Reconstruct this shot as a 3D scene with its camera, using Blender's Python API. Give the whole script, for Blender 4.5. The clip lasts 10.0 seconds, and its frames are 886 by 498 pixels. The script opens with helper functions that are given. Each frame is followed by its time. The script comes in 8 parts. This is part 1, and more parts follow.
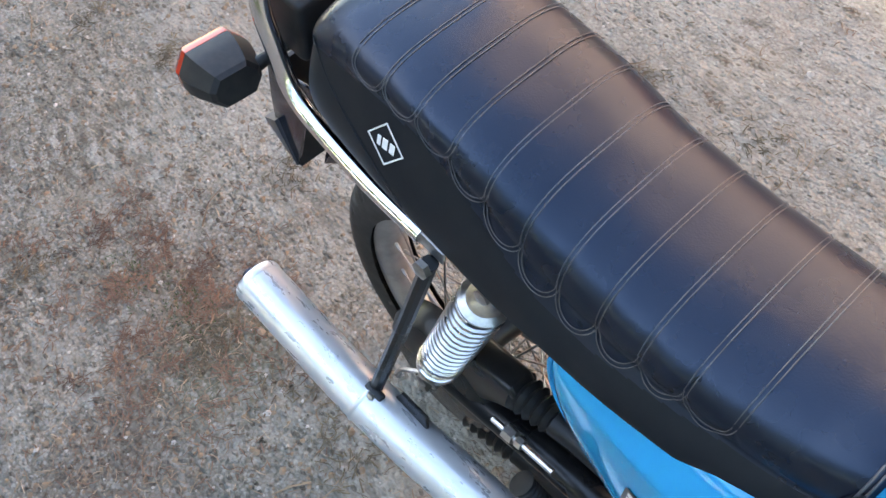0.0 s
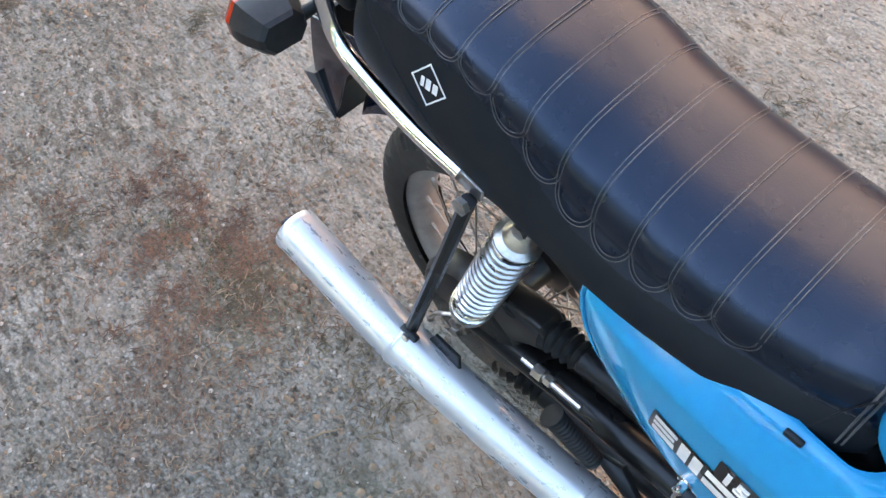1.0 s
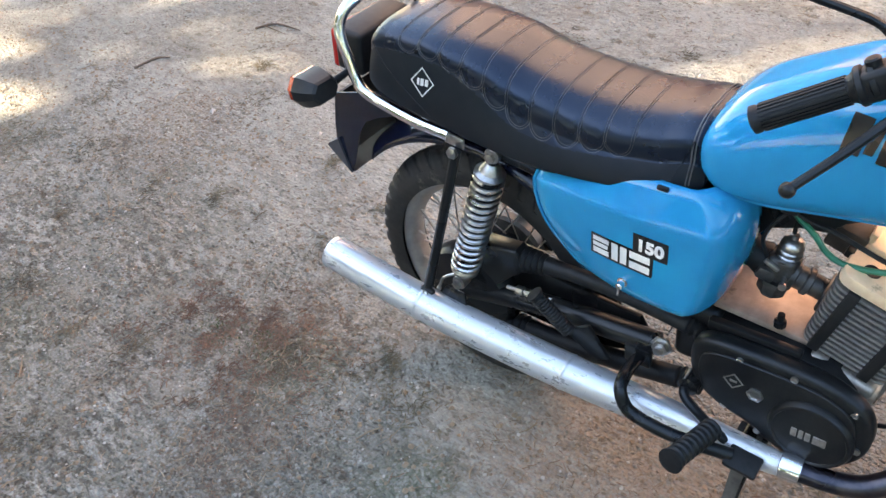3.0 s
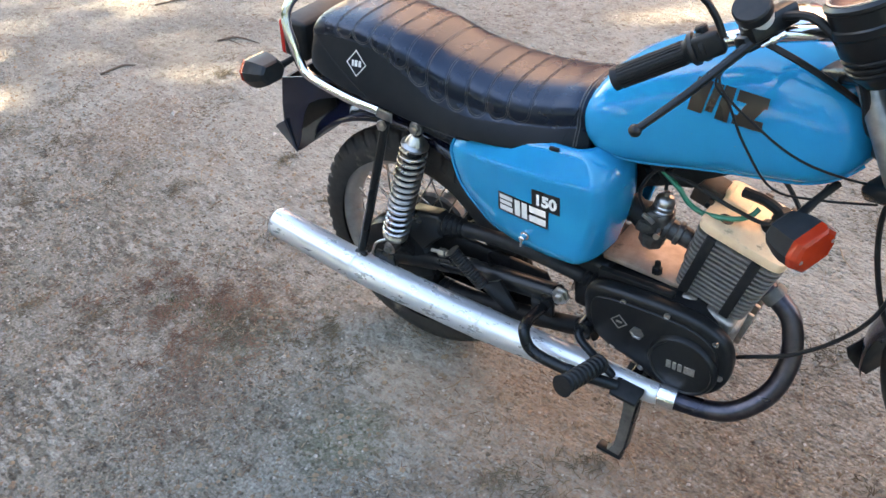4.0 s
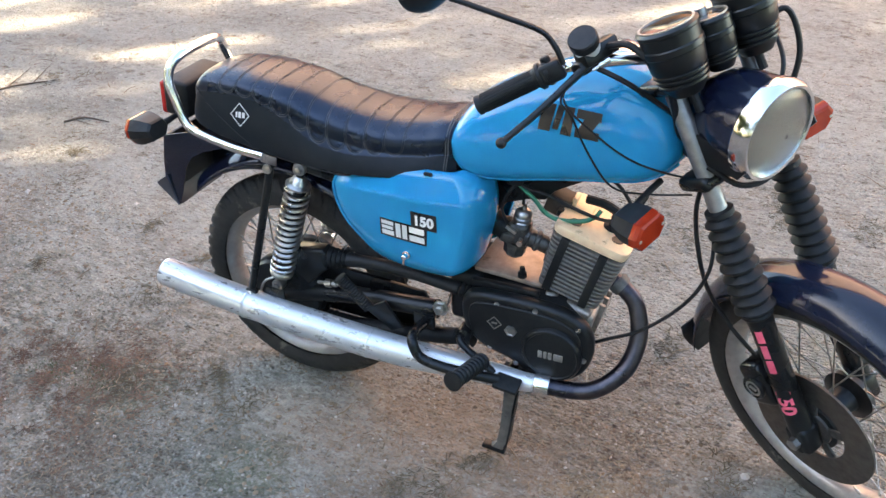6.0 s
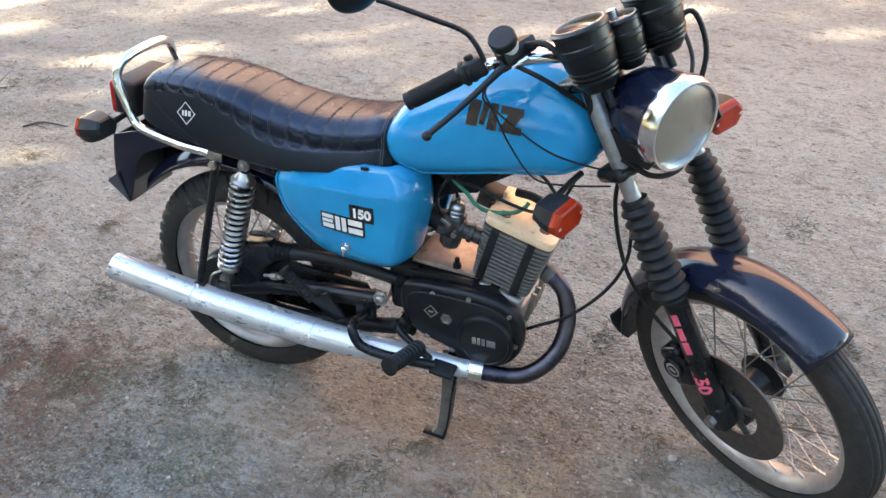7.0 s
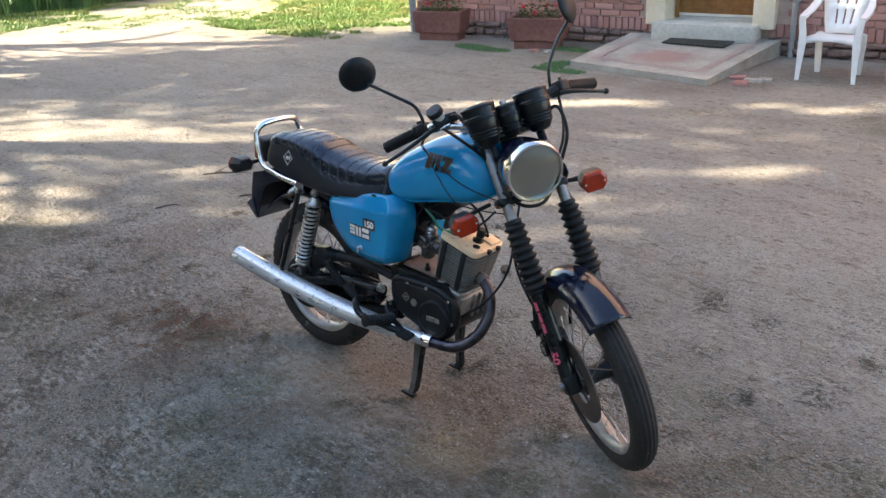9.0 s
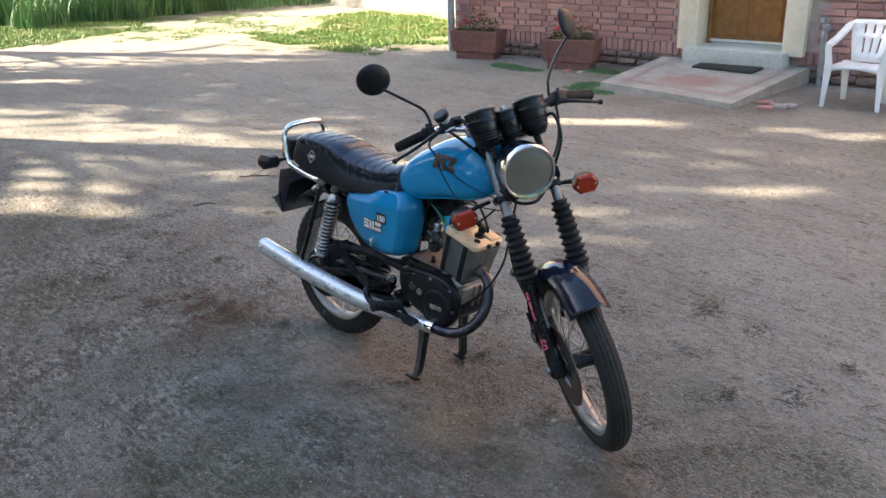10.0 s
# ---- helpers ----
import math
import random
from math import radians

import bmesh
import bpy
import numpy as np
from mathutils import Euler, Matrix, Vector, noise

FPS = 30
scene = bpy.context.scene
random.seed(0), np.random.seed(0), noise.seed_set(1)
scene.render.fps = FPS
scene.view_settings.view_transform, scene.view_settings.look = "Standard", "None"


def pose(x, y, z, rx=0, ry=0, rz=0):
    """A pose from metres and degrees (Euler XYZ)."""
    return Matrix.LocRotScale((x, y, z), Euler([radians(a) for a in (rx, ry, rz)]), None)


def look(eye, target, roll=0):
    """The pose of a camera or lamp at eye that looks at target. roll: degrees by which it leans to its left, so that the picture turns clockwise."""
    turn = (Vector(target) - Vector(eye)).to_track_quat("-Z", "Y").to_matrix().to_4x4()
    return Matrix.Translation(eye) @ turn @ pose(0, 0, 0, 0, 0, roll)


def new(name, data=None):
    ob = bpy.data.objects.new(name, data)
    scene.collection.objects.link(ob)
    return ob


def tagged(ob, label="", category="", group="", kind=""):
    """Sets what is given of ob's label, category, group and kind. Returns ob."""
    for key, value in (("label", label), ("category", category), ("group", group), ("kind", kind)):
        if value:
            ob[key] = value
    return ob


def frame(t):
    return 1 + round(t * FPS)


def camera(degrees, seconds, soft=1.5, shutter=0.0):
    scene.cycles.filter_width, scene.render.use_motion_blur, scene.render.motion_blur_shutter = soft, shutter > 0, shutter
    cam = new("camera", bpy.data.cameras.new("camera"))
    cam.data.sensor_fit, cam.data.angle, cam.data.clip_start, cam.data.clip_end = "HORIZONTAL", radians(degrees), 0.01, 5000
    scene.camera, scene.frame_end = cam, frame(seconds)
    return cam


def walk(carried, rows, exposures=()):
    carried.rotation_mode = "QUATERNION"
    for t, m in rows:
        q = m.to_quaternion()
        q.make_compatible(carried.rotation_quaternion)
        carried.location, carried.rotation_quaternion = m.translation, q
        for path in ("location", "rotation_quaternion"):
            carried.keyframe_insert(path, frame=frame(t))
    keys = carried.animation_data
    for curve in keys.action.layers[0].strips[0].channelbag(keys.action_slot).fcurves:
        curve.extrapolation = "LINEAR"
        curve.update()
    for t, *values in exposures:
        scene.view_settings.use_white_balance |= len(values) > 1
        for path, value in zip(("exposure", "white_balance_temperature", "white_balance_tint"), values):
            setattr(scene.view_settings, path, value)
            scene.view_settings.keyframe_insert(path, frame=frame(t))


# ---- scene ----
cam = camera(54.0, 10.0)
PATH = [
    (0, (0.45, -0.383, 1.392), (-0.412, 0.178, -0.323), -8.2),
    (0.5, (0.431, -0.403, 1.397), (-0.385, 0.117, -0.354), -7.0),
    (1, (0.484, -0.444, 1.411), (-0.373, 0.073, -0.321), -9.6),
    (1.5, (0.646, -0.557, 1.435), (-0.353, 0.089, -0.173), -14.7),
    (2, (0.775, -0.709, 1.475), (-0.285, 0.009, -0.061), -17.0),
    (2.2, (0.8, -0.772, 1.482), (-0.297, 0.005, 0.001), -17.1),
    (3.3, (1.035, -1.084, 1.521), (-0.049, -0.002, 0.236), -8.2),
    (3.5, (1.1, -1.091, 1.51), (0.026, 0.017, 0.238), -7.4),
    (4, (1.171, -1.188, 1.532), (0.103, -0.063, 0.27), -7.1),
    (4.5, (1.151, -1.366, 1.535), (0.101, -0.195, 0.299), -6.4),
    (5, (1.175, -1.417, 1.546), (0.2, -0.12, 0.378), -4.2),
    (5.5, (1.21, -1.434, 1.558), (0.32, -0.046, 0.427), -4.0),
    (6.8, (1.246, -1.455, 1.57), (0.509, 0.009, 0.425), -2.2),
    (7, (1.335, -1.491, 1.573), (0.577, -0.016, 0.456), -2.5),
    (7.5, (1.672, -1.598, 1.575), (0.792, -0.122, 0.552), -0.6),
    (8, (1.996, -1.761, 1.579), (0.946, -0.323, 0.669), -1.4),
    (8.5, (2.286, -1.879, 1.594), (1.126, -0.498, 0.728), -2.2),
    (8.7, (2.408, -1.901, 1.6), (1.173, -0.553, 0.79), -2.6),
    (9, (2.566, -1.916, 1.612), (1.253, -0.607, 0.861), -2.4),
    (9.5, (2.714, -1.936, 1.639), (1.349, -0.66, 0.927), -1.5),
    (10, (2.834, -2.016, 1.614), (1.449, -0.758, 0.909), -1.2),
]
walk(cam, [(t, look(eye, target, roll)) for t, eye, target, roll in PATH], [(0, 4.29, 7750, 10), (0.5, 4.34, 7750, 10), (1.0, 4.32, 7750, 10), (1.5, 4.29, 7950, 10), (2.5, 4.21, 7750, 10), (3.5, 4.11, 7800, 10), (4.0, 4.17, 7700, 10), (5.0, 4.23, 7650, 10), (5.5, 4.15, 7650, 10), (6.2, 4.12, 7600, 10), (7.0, 4.09, 7550, 10), (7.5, 4.05, 7600, 10), (8.0, 3.70, 7450, 10), (8.5, 3.54, 7350, 10), (9.0, 3.19, 7200, 10), (10, 3.12, 7100, 10)])

# ---- world and sun ----
SUN_AZ, SUN_EL = 214.0, 24.0          # where the sun stands, degrees from +x towards +y, and its height
sun_way = Vector((math.cos(radians(SUN_AZ)) * math.cos(radians(SUN_EL)), math.sin(radians(SUN_AZ)) * math.cos(radians(SUN_EL)), math.sin(radians(SUN_EL))))
world = bpy.data.worlds.new("sky")
scene.world = world
world.use_nodes = True
sky = world.node_tree.nodes.new("ShaderNodeTexSky")
sky.sky_type, sky.sun_disc = "NISHITA", False
sky.sun_elevation, sky.sun_rotation = radians(SUN_EL), radians(90 - SUN_AZ)
sky.air_density, sky.dust_density, sky.ozone_density = 1.0, 0.6, 1.0
backdrop_node = world.node_tree.nodes["Background"]
backdrop_node.inputs["Strength"].default_value = 0.07
world.node_tree.links.new(sky.outputs[0], backdrop_node.inputs[0])
sun = new("sun", bpy.data.lights.new("sun", "SUN"))
sun.data.energy, sun.data.angle, sun.data.color = 3.9, radians(0.53), (1.0, 0.885, 0.73)
sun.matrix_world = look(sun_way * 60, (0, 0, 0))


# ---- materials ----
class Nodes:
    """A material's node tree, with short calls for the nodes used here."""

    def __init__(self, name):
        self.mat = bpy.data.materials.new(name)
        self.mat.use_nodes = True
        self.tree = self.mat.node_tree
        self.bsdf = self.tree.nodes["Principled BSDF"]
        self.at = self.add("ShaderNodeTexCoord").outputs["Object"]

    def add(self, kind, **inputs):
        n = self.tree.nodes.new(kind)
        for key, value in inputs.items():
            self.put(n.inputs[key.replace("_", " ")], value)
        return n

    def put(self, socket, value):
        if hasattr(value, "is_output"):
            self.tree.links.new(value, socket)
        else:
            socket.default_value = value

    def noise(self, scale, detail=5.0, rough=0.6, where=None, distort=0.0):
        n = self.add("ShaderNodeTexNoise", Vector=where or self.at, Scale=scale, Detail=detail, Roughness=rough, Distortion=distort)
        return n.outputs["Fac"]

    def ramp(self, value, low, high):
        n = self.tree.nodes.new("ShaderNodeMapRange")
        n.interpolation_type = "SMOOTHSTEP"
        for i, v in enumerate((value, low, high)):
            self.put(n.inputs[i], v)
        return n.outputs[0]

    def span(self, value, low, high, to_low, to_high):
        n = self.tree.nodes.new("ShaderNodeMapRange")
        for i, v in enumerate((value, low, high, to_low, to_high)):
            self.put(n.inputs[i], v)
        return n.outputs[0]

    def mix(self, fac, a, b, how="MIX"):
        n = self.tree.nodes.new("ShaderNodeMix")
        n.data_type, n.blend_type = "RGBA", how
        self.put(n.inputs[0], fac)
        self.put(n.inputs[6], (*a, 1.0) if isinstance(a, tuple) else a)
        self.put(n.inputs[7], (*b, 1.0) if isinstance(b, tuple) else b)
        return n.outputs[2]

    def math(self, how, a, b=0.0):
        n = self.tree.nodes.new("ShaderNodeMath")
        n.operation = how
        self.put(n.inputs[0], a)
        self.put(n.inputs[1], b)
        return n.outputs[0]

    def bump(self, height, strength, distance=0.002, normal=None):
        n = self.add("ShaderNodeBump", Strength=strength, Distance=distance, Height=height)
        if normal is not None:
            self.put(n.inputs["Normal"], normal)
        return n.outputs[0]

    def done(self, colour, rough, metal=0.0, normal=None, **more):
        self.put(self.bsdf.inputs["Base Color"], (*colour, 1.0) if isinstance(colour, tuple) else colour)
        self.put(self.bsdf.inputs["Roughness"], rough)
        self.put(self.bsdf.inputs["Metallic"], metal)
        if normal is not None:
            self.put(self.bsdf.inputs["Normal"], normal)
        for key, value in more.items():
            self.put(self.bsdf.inputs[key.replace("_", " ")], value)
        return self.mat


def plain(name, dark, light, grain, rough=(0.4, 0.6), metal=0.0, bump=0.15, depth=0.001, patch=None, **more):
    """Two tones over fine and coarse noise, with gloss that wanders and a fine relief."""
    n = Nodes(name)
    fine, coarse = n.noise(grain), n.noise(grain / 9.0, 3.0)
    tone = n.math("ADD", n.math("MULTIPLY", fine, 0.5), n.math("MULTIPLY", coarse, 0.5))
    colour = n.mix(n.ramp(tone, 0.35, 0.65), dark, light)
    if patch:
        colour = n.mix(n.ramp(n.noise(grain / 4.0, 6.0, 0.7), patch[1], patch[1] + 0.12), colour, patch[0])
    return n.done(colour, n.span(coarse, 0.3, 0.7, rough[0], rough[1]), metal, n.bump(fine, bump, depth), **more)


def paint_blue():
    n = Nodes("blue paint")
    dust = n.noise(60.0, 6.0, 0.7)
    colour = n.mix(n.ramp(n.noise(7.0, 3.0), 0.3, 0.7), (0.000, 0.225, 0.450), (0.001, 0.260, 0.505))
    colour = n.mix(n.ramp(n.noise(180.0, 2.0), 0.73, 0.78), colour, (0.10, 0.20, 0.28))
    return n.done(colour, n.span(dust, 0.3, 0.7, 0.05, 0.13), 0.0, n.bump(n.noise(24.0, 2.0), 0.02, 0.002), Specular_IOR_Level=0.42)


def vinyl():
    n = Nodes("black vinyl")
    cells = n.add("ShaderNodeTexVoronoi", Vector=n.at, Scale=520.0)
    folds = n.noise(28.0, 5.0, 0.55, distort=1.2)
    colour = n.mix(n.ramp(n.noise(14.0, 6.0, 0.7), 0.4, 0.75), (0.0050, 0.0075, 0.0140), (0.0085, 0.0110, 0.0170))
    normal = n.bump(folds, 0.05, 0.004, n.bump(cells.outputs[0], 0.12, 0.0006))
    # the blue specular tint imitates a bluer sky reflected in the black cover
    return n.done(colour, n.span(n.noise(11.0, 4.0), 0.3, 0.7, 0.22, 0.33), 0.0, normal, Specular_IOR_Level=0.54, Specular_Tint=(0.50, 0.68, 1.0, 1.0))


def steel(name, tone, rough, grain=90.0, stretch=(1, 1, 1), bump=0.05, stain=(0.25, 0.22, 0.2), much=0.66, metal=1.0):
    n = Nodes(name)
    where = n.add("ShaderNodeMapping", Vector=n.at, Scale=stretch).outputs[0]
    lines = n.noise(grain, 4.0, 0.6, where)
    colour = n.mix(n.ramp(n.noise(22.0, 7.0, 0.75), much, much + 0.14), tone, stain)
    return n.done(colour, n.span(lines, 0.3, 0.7, rough[0], rough[1]), metal, n.bump(lines, bump, 0.0006))


def ground_material():
    """Trodden sandy soil: a skin of coarse grains and crumbs, swept sand, litter-stained patches."""
    n = Nodes("sandy soil")
    grain = n.add("ShaderNodeTexVoronoi", Vector=n.at, Scale=150.0, Randomness=1.0)
    crumb = n.add("ShaderNodeTexVoronoi", Vector=n.add("ShaderNodeMapping", Vector=n.at, Rotation=(0, 0, 1.1), Scale=(1.0, 1.8, 1.0)).outputs[0], Scale=66.0, Randomness=1.0)
    pick = n.add("ShaderNodeSeparateColor", Color=grain.outputs["Color"]).outputs[0]
    pick_crumb = n.add("ShaderNodeSeparateColor", Color=crumb.outputs["Color"]).outputs[0]
    fine, mid = n.noise(420.0, 3.0, 0.7), n.noise(24.0, 6.0, 0.7)
    broad = n.noise(1.4, 7.0, 0.62, distort=0.4)
    place = n.add("ShaderNodeSeparateXYZ", Vector=n.at).outputs[1]
    shore = n.math("ADD", place, n.math("MULTIPLY", n.math("SUBTRACT", n.noise(1.1, 5.0, 0.65), 0.5), 2.2))
    litter = n.ramp(shore, 0.45, -0.85)      # the trodden side by the trees: darker soil full of old needles
    swept = n.ramp(n.noise(2.6, 5.0, 0.65, distort=0.6), 0.44, 0.60)      # smooth sand with few grains
    rough = n.math("MULTIPLY", n.span(litter, 0.0, 1.0, 0.55, 1.0), n.span(swept, 0.0, 1.0, 1.0, 0.55))
    colour = n.mix(n.ramp(broad, 0.36, 0.64), (0.266, 0.253, 0.218), (0.350, 0.333, 0.291))
    colour = n.mix(n.math("MULTIPLY", n.ramp(shore, 0.5, 2.2), 0.60), colour, (0.375, 0.357, 0.319))
    colour = n.mix(n.math("MULTIPLY", n.ramp(mid, 0.45, 0.68), 0.40), colour, (0.175, 0.160, 0.134))
    lump = n.noise(9.0, 8.0, 0.74, distort=0.6)
    colour = n.mix(n.math("MULTIPLY", n.ramp(lump, 0.53, 0.64), n.span(litter, 0.0, 1.0, 0.16, 0.55)), colour, (0.112, 0.100, 0.080))
    colour = n.mix(n.math("MULTIPLY", litter, 0.26), colour, (0.152, 0.139, 0.114))
    # old wheel tracks and sweepings: long darker streaks across the yard
    streak = n.noise(1.0, 6.0, 0.68, n.add("ShaderNodeMapping", Vector=n.at, Rotation=(0, 0, 0.45), Scale=(0.8, 5.5, 1.0)).outputs[0])
    colour = n.mix(n.math("MULTIPLY", n.ramp(streak, 0.50, 0.64), n.span(mid, 0.35, 0.65, 0.10, 0.55)), colour, (0.165, 0.145, 0.120))
    # trodden clods: relief shading put into the colour as dark chips and paler crusts, with smooth soil between
    slant = n.add("ShaderNodeMapping", Vector=n.at, Rotation=(0, 0, 0.5), Scale=(1.0, 2.3, 1.0)).outputs[0]
    chip = n.noise(21.0, 2.5, 0.50, slant, distort=0.3)
    trodden = n.math("MULTIPLY", n.span(n.noise(2.3, 5.0, 0.65, distort=0.5), 0.44, 0.55, 0.10, 1.0), n.span(litter, 0.0, 1.0, 0.22, 1.0))
    colour = n.mix(n.math("MULTIPLY", n.ramp(chip, 0.47, 0.42), n.math("MULTIPLY", trodden, 0.55)), colour, (0.400, 0.392, 0.356))
    colour = n.mix(n.math("MULTIPLY", n.ramp(chip, 0.525, 0.56), n.math("MULTIPLY", trodden, 0.78)), colour, (0.084, 0.077, 0.061))
    blotch = n.noise(8.0, 4.0, 0.55, slant, distort=0.4)
    colour = n.mix(n.math("MULTIPLY", n.ramp(blotch, 0.54, 0.59), n.math("MULTIPLY", trodden, 0.60)), colour, (0.090, 0.080, 0.063))
    # each grain has its own tone; the shade between the grains is painted in as darker colour
    colour = n.mix(n.math("MULTIPLY", n.ramp(pick, 0.42, 0.10), n.math("MULTIPLY", rough, 0.34)), colour, (0.103, 0.087, 0.070))
    colour = n.mix(n.math("MULTIPLY", n.ramp(pick, 0.62, 0.95), n.math("MULTIPLY", rough, 0.28)), colour, (0.456, 0.445, 0.411))
    colour = n.mix(n.math("MULTIPLY", n.ramp(grain.outputs["Distance"], 0.42, 0.72), n.math("MULTIPLY", rough, 0.32)), colour, (0.090, 0.075, 0.062))
    # larger dark bits: bark, needles, crumbs, thick where litter gathers
    heap = n.ramp(n.noise(7.5, 7.0, 0.72, distort=0.7), 0.47, 0.62)
    many = n.math("MULTIPLY", n.span(litter, 0.0, 1.0, 0.35, 1.0), n.span(heap, 0.0, 1.0, 0.16, 1.0))
    bits = n.math("MULTIPLY", n.ramp(n.math("ADD", pick_crumb, n.math("MULTIPLY", n.math("SUBTRACT", fine, 0.5), 0.25)), n.span(many, 0.0, 1.0, 0.96, 0.56), n.span(many, 0.0, 1.0, 1.0, 0.66)), n.ramp(crumb.outputs["Distance"], 0.62, 0.40))
    colour = n.mix(n.math("MULTIPLY", bits, 0.66), colour, n.mix(pick, (0.041, 0.034, 0.027), (0.128, 0.098, 0.070)))
    warp = n.add("ShaderNodeTexNoise", Vector=n.at, Scale=30.0, Detail=4.0)
    where = n.add("ShaderNodeVectorMath", **{})
    n.put(where.inputs[0], n.at)
    bend = n.add("ShaderNodeVectorMath", **{})
    bend.operation = "SCALE"
    n.put(bend.inputs[0], warp.outputs["Color"])
    n.put(bend.inputs["Scale"], 0.05)
    n.put(where.inputs[1], bend.outputs[0])
    clod = n.add("ShaderNodeTexVoronoi", Vector=n.add("ShaderNodeMapping", Vector=where.outputs[0], Rotation=(0, 0, 0.6), Scale=(1.0, 2.0, 1.0)).outputs[0], Scale=13.0, Randomness=1.0)
    pick_clod = n.add("ShaderNodeSeparateColor", Color=clod.outputs["Color"]).outputs[0]
    spot = n.math("MULTIPLY", n.ramp(pick_clod, n.span(many, 0.0, 1.0, 0.93, 0.62), n.span(many, 0.0, 1.0, 0.97, 0.70)), n.ramp(clod.outputs["Distance"], 0.52, 0.20))
    colour = n.mix(n.math("MULTIPLY", spot, n.span(pick, 0.2, 0.8, 0.85, 0.35)), colour, n.mix(pick_crumb, (0.058, 0.049, 0.037), (0.141, 0.098, 0.069)))
    colour = n.mix(n.math("MULTIPLY", n.math("MULTIPLY", litter, heap), 0.30), colour, (0.072, 0.068, 0.052))
    colour = n.mix(n.math("MULTIPLY", n.ramp(n.noise(2.2, 6.0, 0.7, distort=0.8), 0.50, 0.66), 0.16), colour, (0.215, 0.157, 0.120))
    # patches of old needles, straw, thin moss and darker soil, each with its own ragged edge
    ragged = n.math("MULTIPLY", n.math("SUBTRACT", n.noise(5.0, 6.0, 0.7), 0.5), 0.9)
    ragged = n.math("ADD", ragged, n.math("MULTIPLY", n.math("SUBTRACT", n.noise(40.0, 5.0, 0.75), 0.5), 0.8))
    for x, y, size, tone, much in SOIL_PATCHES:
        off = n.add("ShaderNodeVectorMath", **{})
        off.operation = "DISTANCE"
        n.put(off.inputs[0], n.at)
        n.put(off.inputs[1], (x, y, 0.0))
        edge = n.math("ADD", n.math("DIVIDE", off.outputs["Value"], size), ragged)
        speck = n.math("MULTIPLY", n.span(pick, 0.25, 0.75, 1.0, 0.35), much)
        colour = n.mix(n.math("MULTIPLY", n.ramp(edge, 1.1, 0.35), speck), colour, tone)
    bed = n.bump(n.math("ADD", n.math("SUBTRACT", n.math("ADD", mid, lump), n.math("MULTIPLY", chip, 0.8)), n.math("MULTIPLY", crumb.outputs["Distance"], -0.5)), 0.9, 0.020)
    relief = n.bump(fine, 0.35, 0.002, n.bump(n.math("MULTIPLY", grain.outputs["Distance"], n.math("MULTIPLY", rough, -1.0)), 0.9, 0.006, bed))
    return n.done(colour, n.span(mid, 0.3, 0.7, 0.88, 1.0), 0.0, relief, Specular_IOR_Level=0.22)


RUST, MOSS, SAND, STRAW, TURF, DARK_SOIL = (0.152, 0.107, 0.081), (0.105, 0.112, 0.066), (0.42, 0.315, 0.235), (0.50, 0.37, 0.20), (0.21, 0.25, 0.075), (0.145, 0.118, 0.096)
SOIL_PATCHES = [
    (-0.45, -0.30, 0.20, RUST, 0.48), (-0.36, -0.36, 0.16, MOSS, 0.5), (-0.30, -0.62, 0.18, RUST, 0.45), (0.42, -0.20, 0.40, SAND, 0.5),
    (0.28, -0.62, 0.15, RUST, 0.45), (0.92, -0.28, 0.20, STRAW, 0.7), (1.10, -0.55, 0.40, RUST, 0.6), (-1.5, 0.1, 0.30, RUST, 0.4),
    (-2.2, -0.5, 0.5, MOSS, 0.45), (0.6, -1.05, 0.35, MOSS, 0.45), (1.75, 0.25, 0.35, RUST, 0.4), (-1.2, -0.9, 0.4, MOSS, 0.4),
    (0.10, -0.45, 0.13, MOSS, 0.6), (0.80, -0.96, 0.22, MOSS, 0.6), (1.57, -0.14, 0.26, RUST, 0.6), (0.97, -0.20, 0.11, RUST, 0.65), (0.66, 0.02, 0.46, RUST, 0.35), (0.95, 0.15, 0.40, RUST, 0.35), (1.20, -0.30, 0.14, MOSS, 0.6), (1.74, 0.18, 0.22, MOSS, 0.45), (1.98, 0.36, 0.18, MOSS, 0.5), (1.32, 0.45, 0.22, MOSS, 0.4), (-2.33, -0.55, 0.22, MOSS, 0.55), (0.41, -0.40, 0.10, RUST, 0.5), (0.15, -0.78, 0.14, MOSS, 0.5),
    # darker soil along the wall foot and round the ramp and chair; then moss, turf
    (-3.8, 6.30, 0.45, DARK_SOIL, 0.6), (-3.2, 6.25, 0.45, DARK_SOIL, 0.6), (-1.96, 4.78, 0.38, DARK_SOIL, 0.55), (-1.33, 4.72, 0.38, DARK_SOIL, 0.6), (-0.90, 5.30, 0.45, DARK_SOIL, 0.55), (-0.75, 5.98, 0.50, DARK_SOIL, 0.65), (-0.20, 5.95, 0.50, DARK_SOIL, 0.65), (0.55, 5.80, 0.6, DARK_SOIL, 0.6), (-4.6, 5.2, 0.5, DARK_SOIL, 0.4), (0.62, 4.48, 0.45, MOSS, 0.6), (0.87, 4.36, 0.35, MOSS, 0.55), (-3.0, 6.0, 0.9, MOSS, 0.55), (-13.2, 3.0, 2.6, TURF, 1.0), (-8.2, 6.6, 2.4, TURF, 1.0), (-10.0, 7.9, 1.8, TURF, 0.9), (-10.9, 4.8, 1.5, TURF, 0.5), (-17.0, 7.0, 5.0, TURF, 0.9),
]


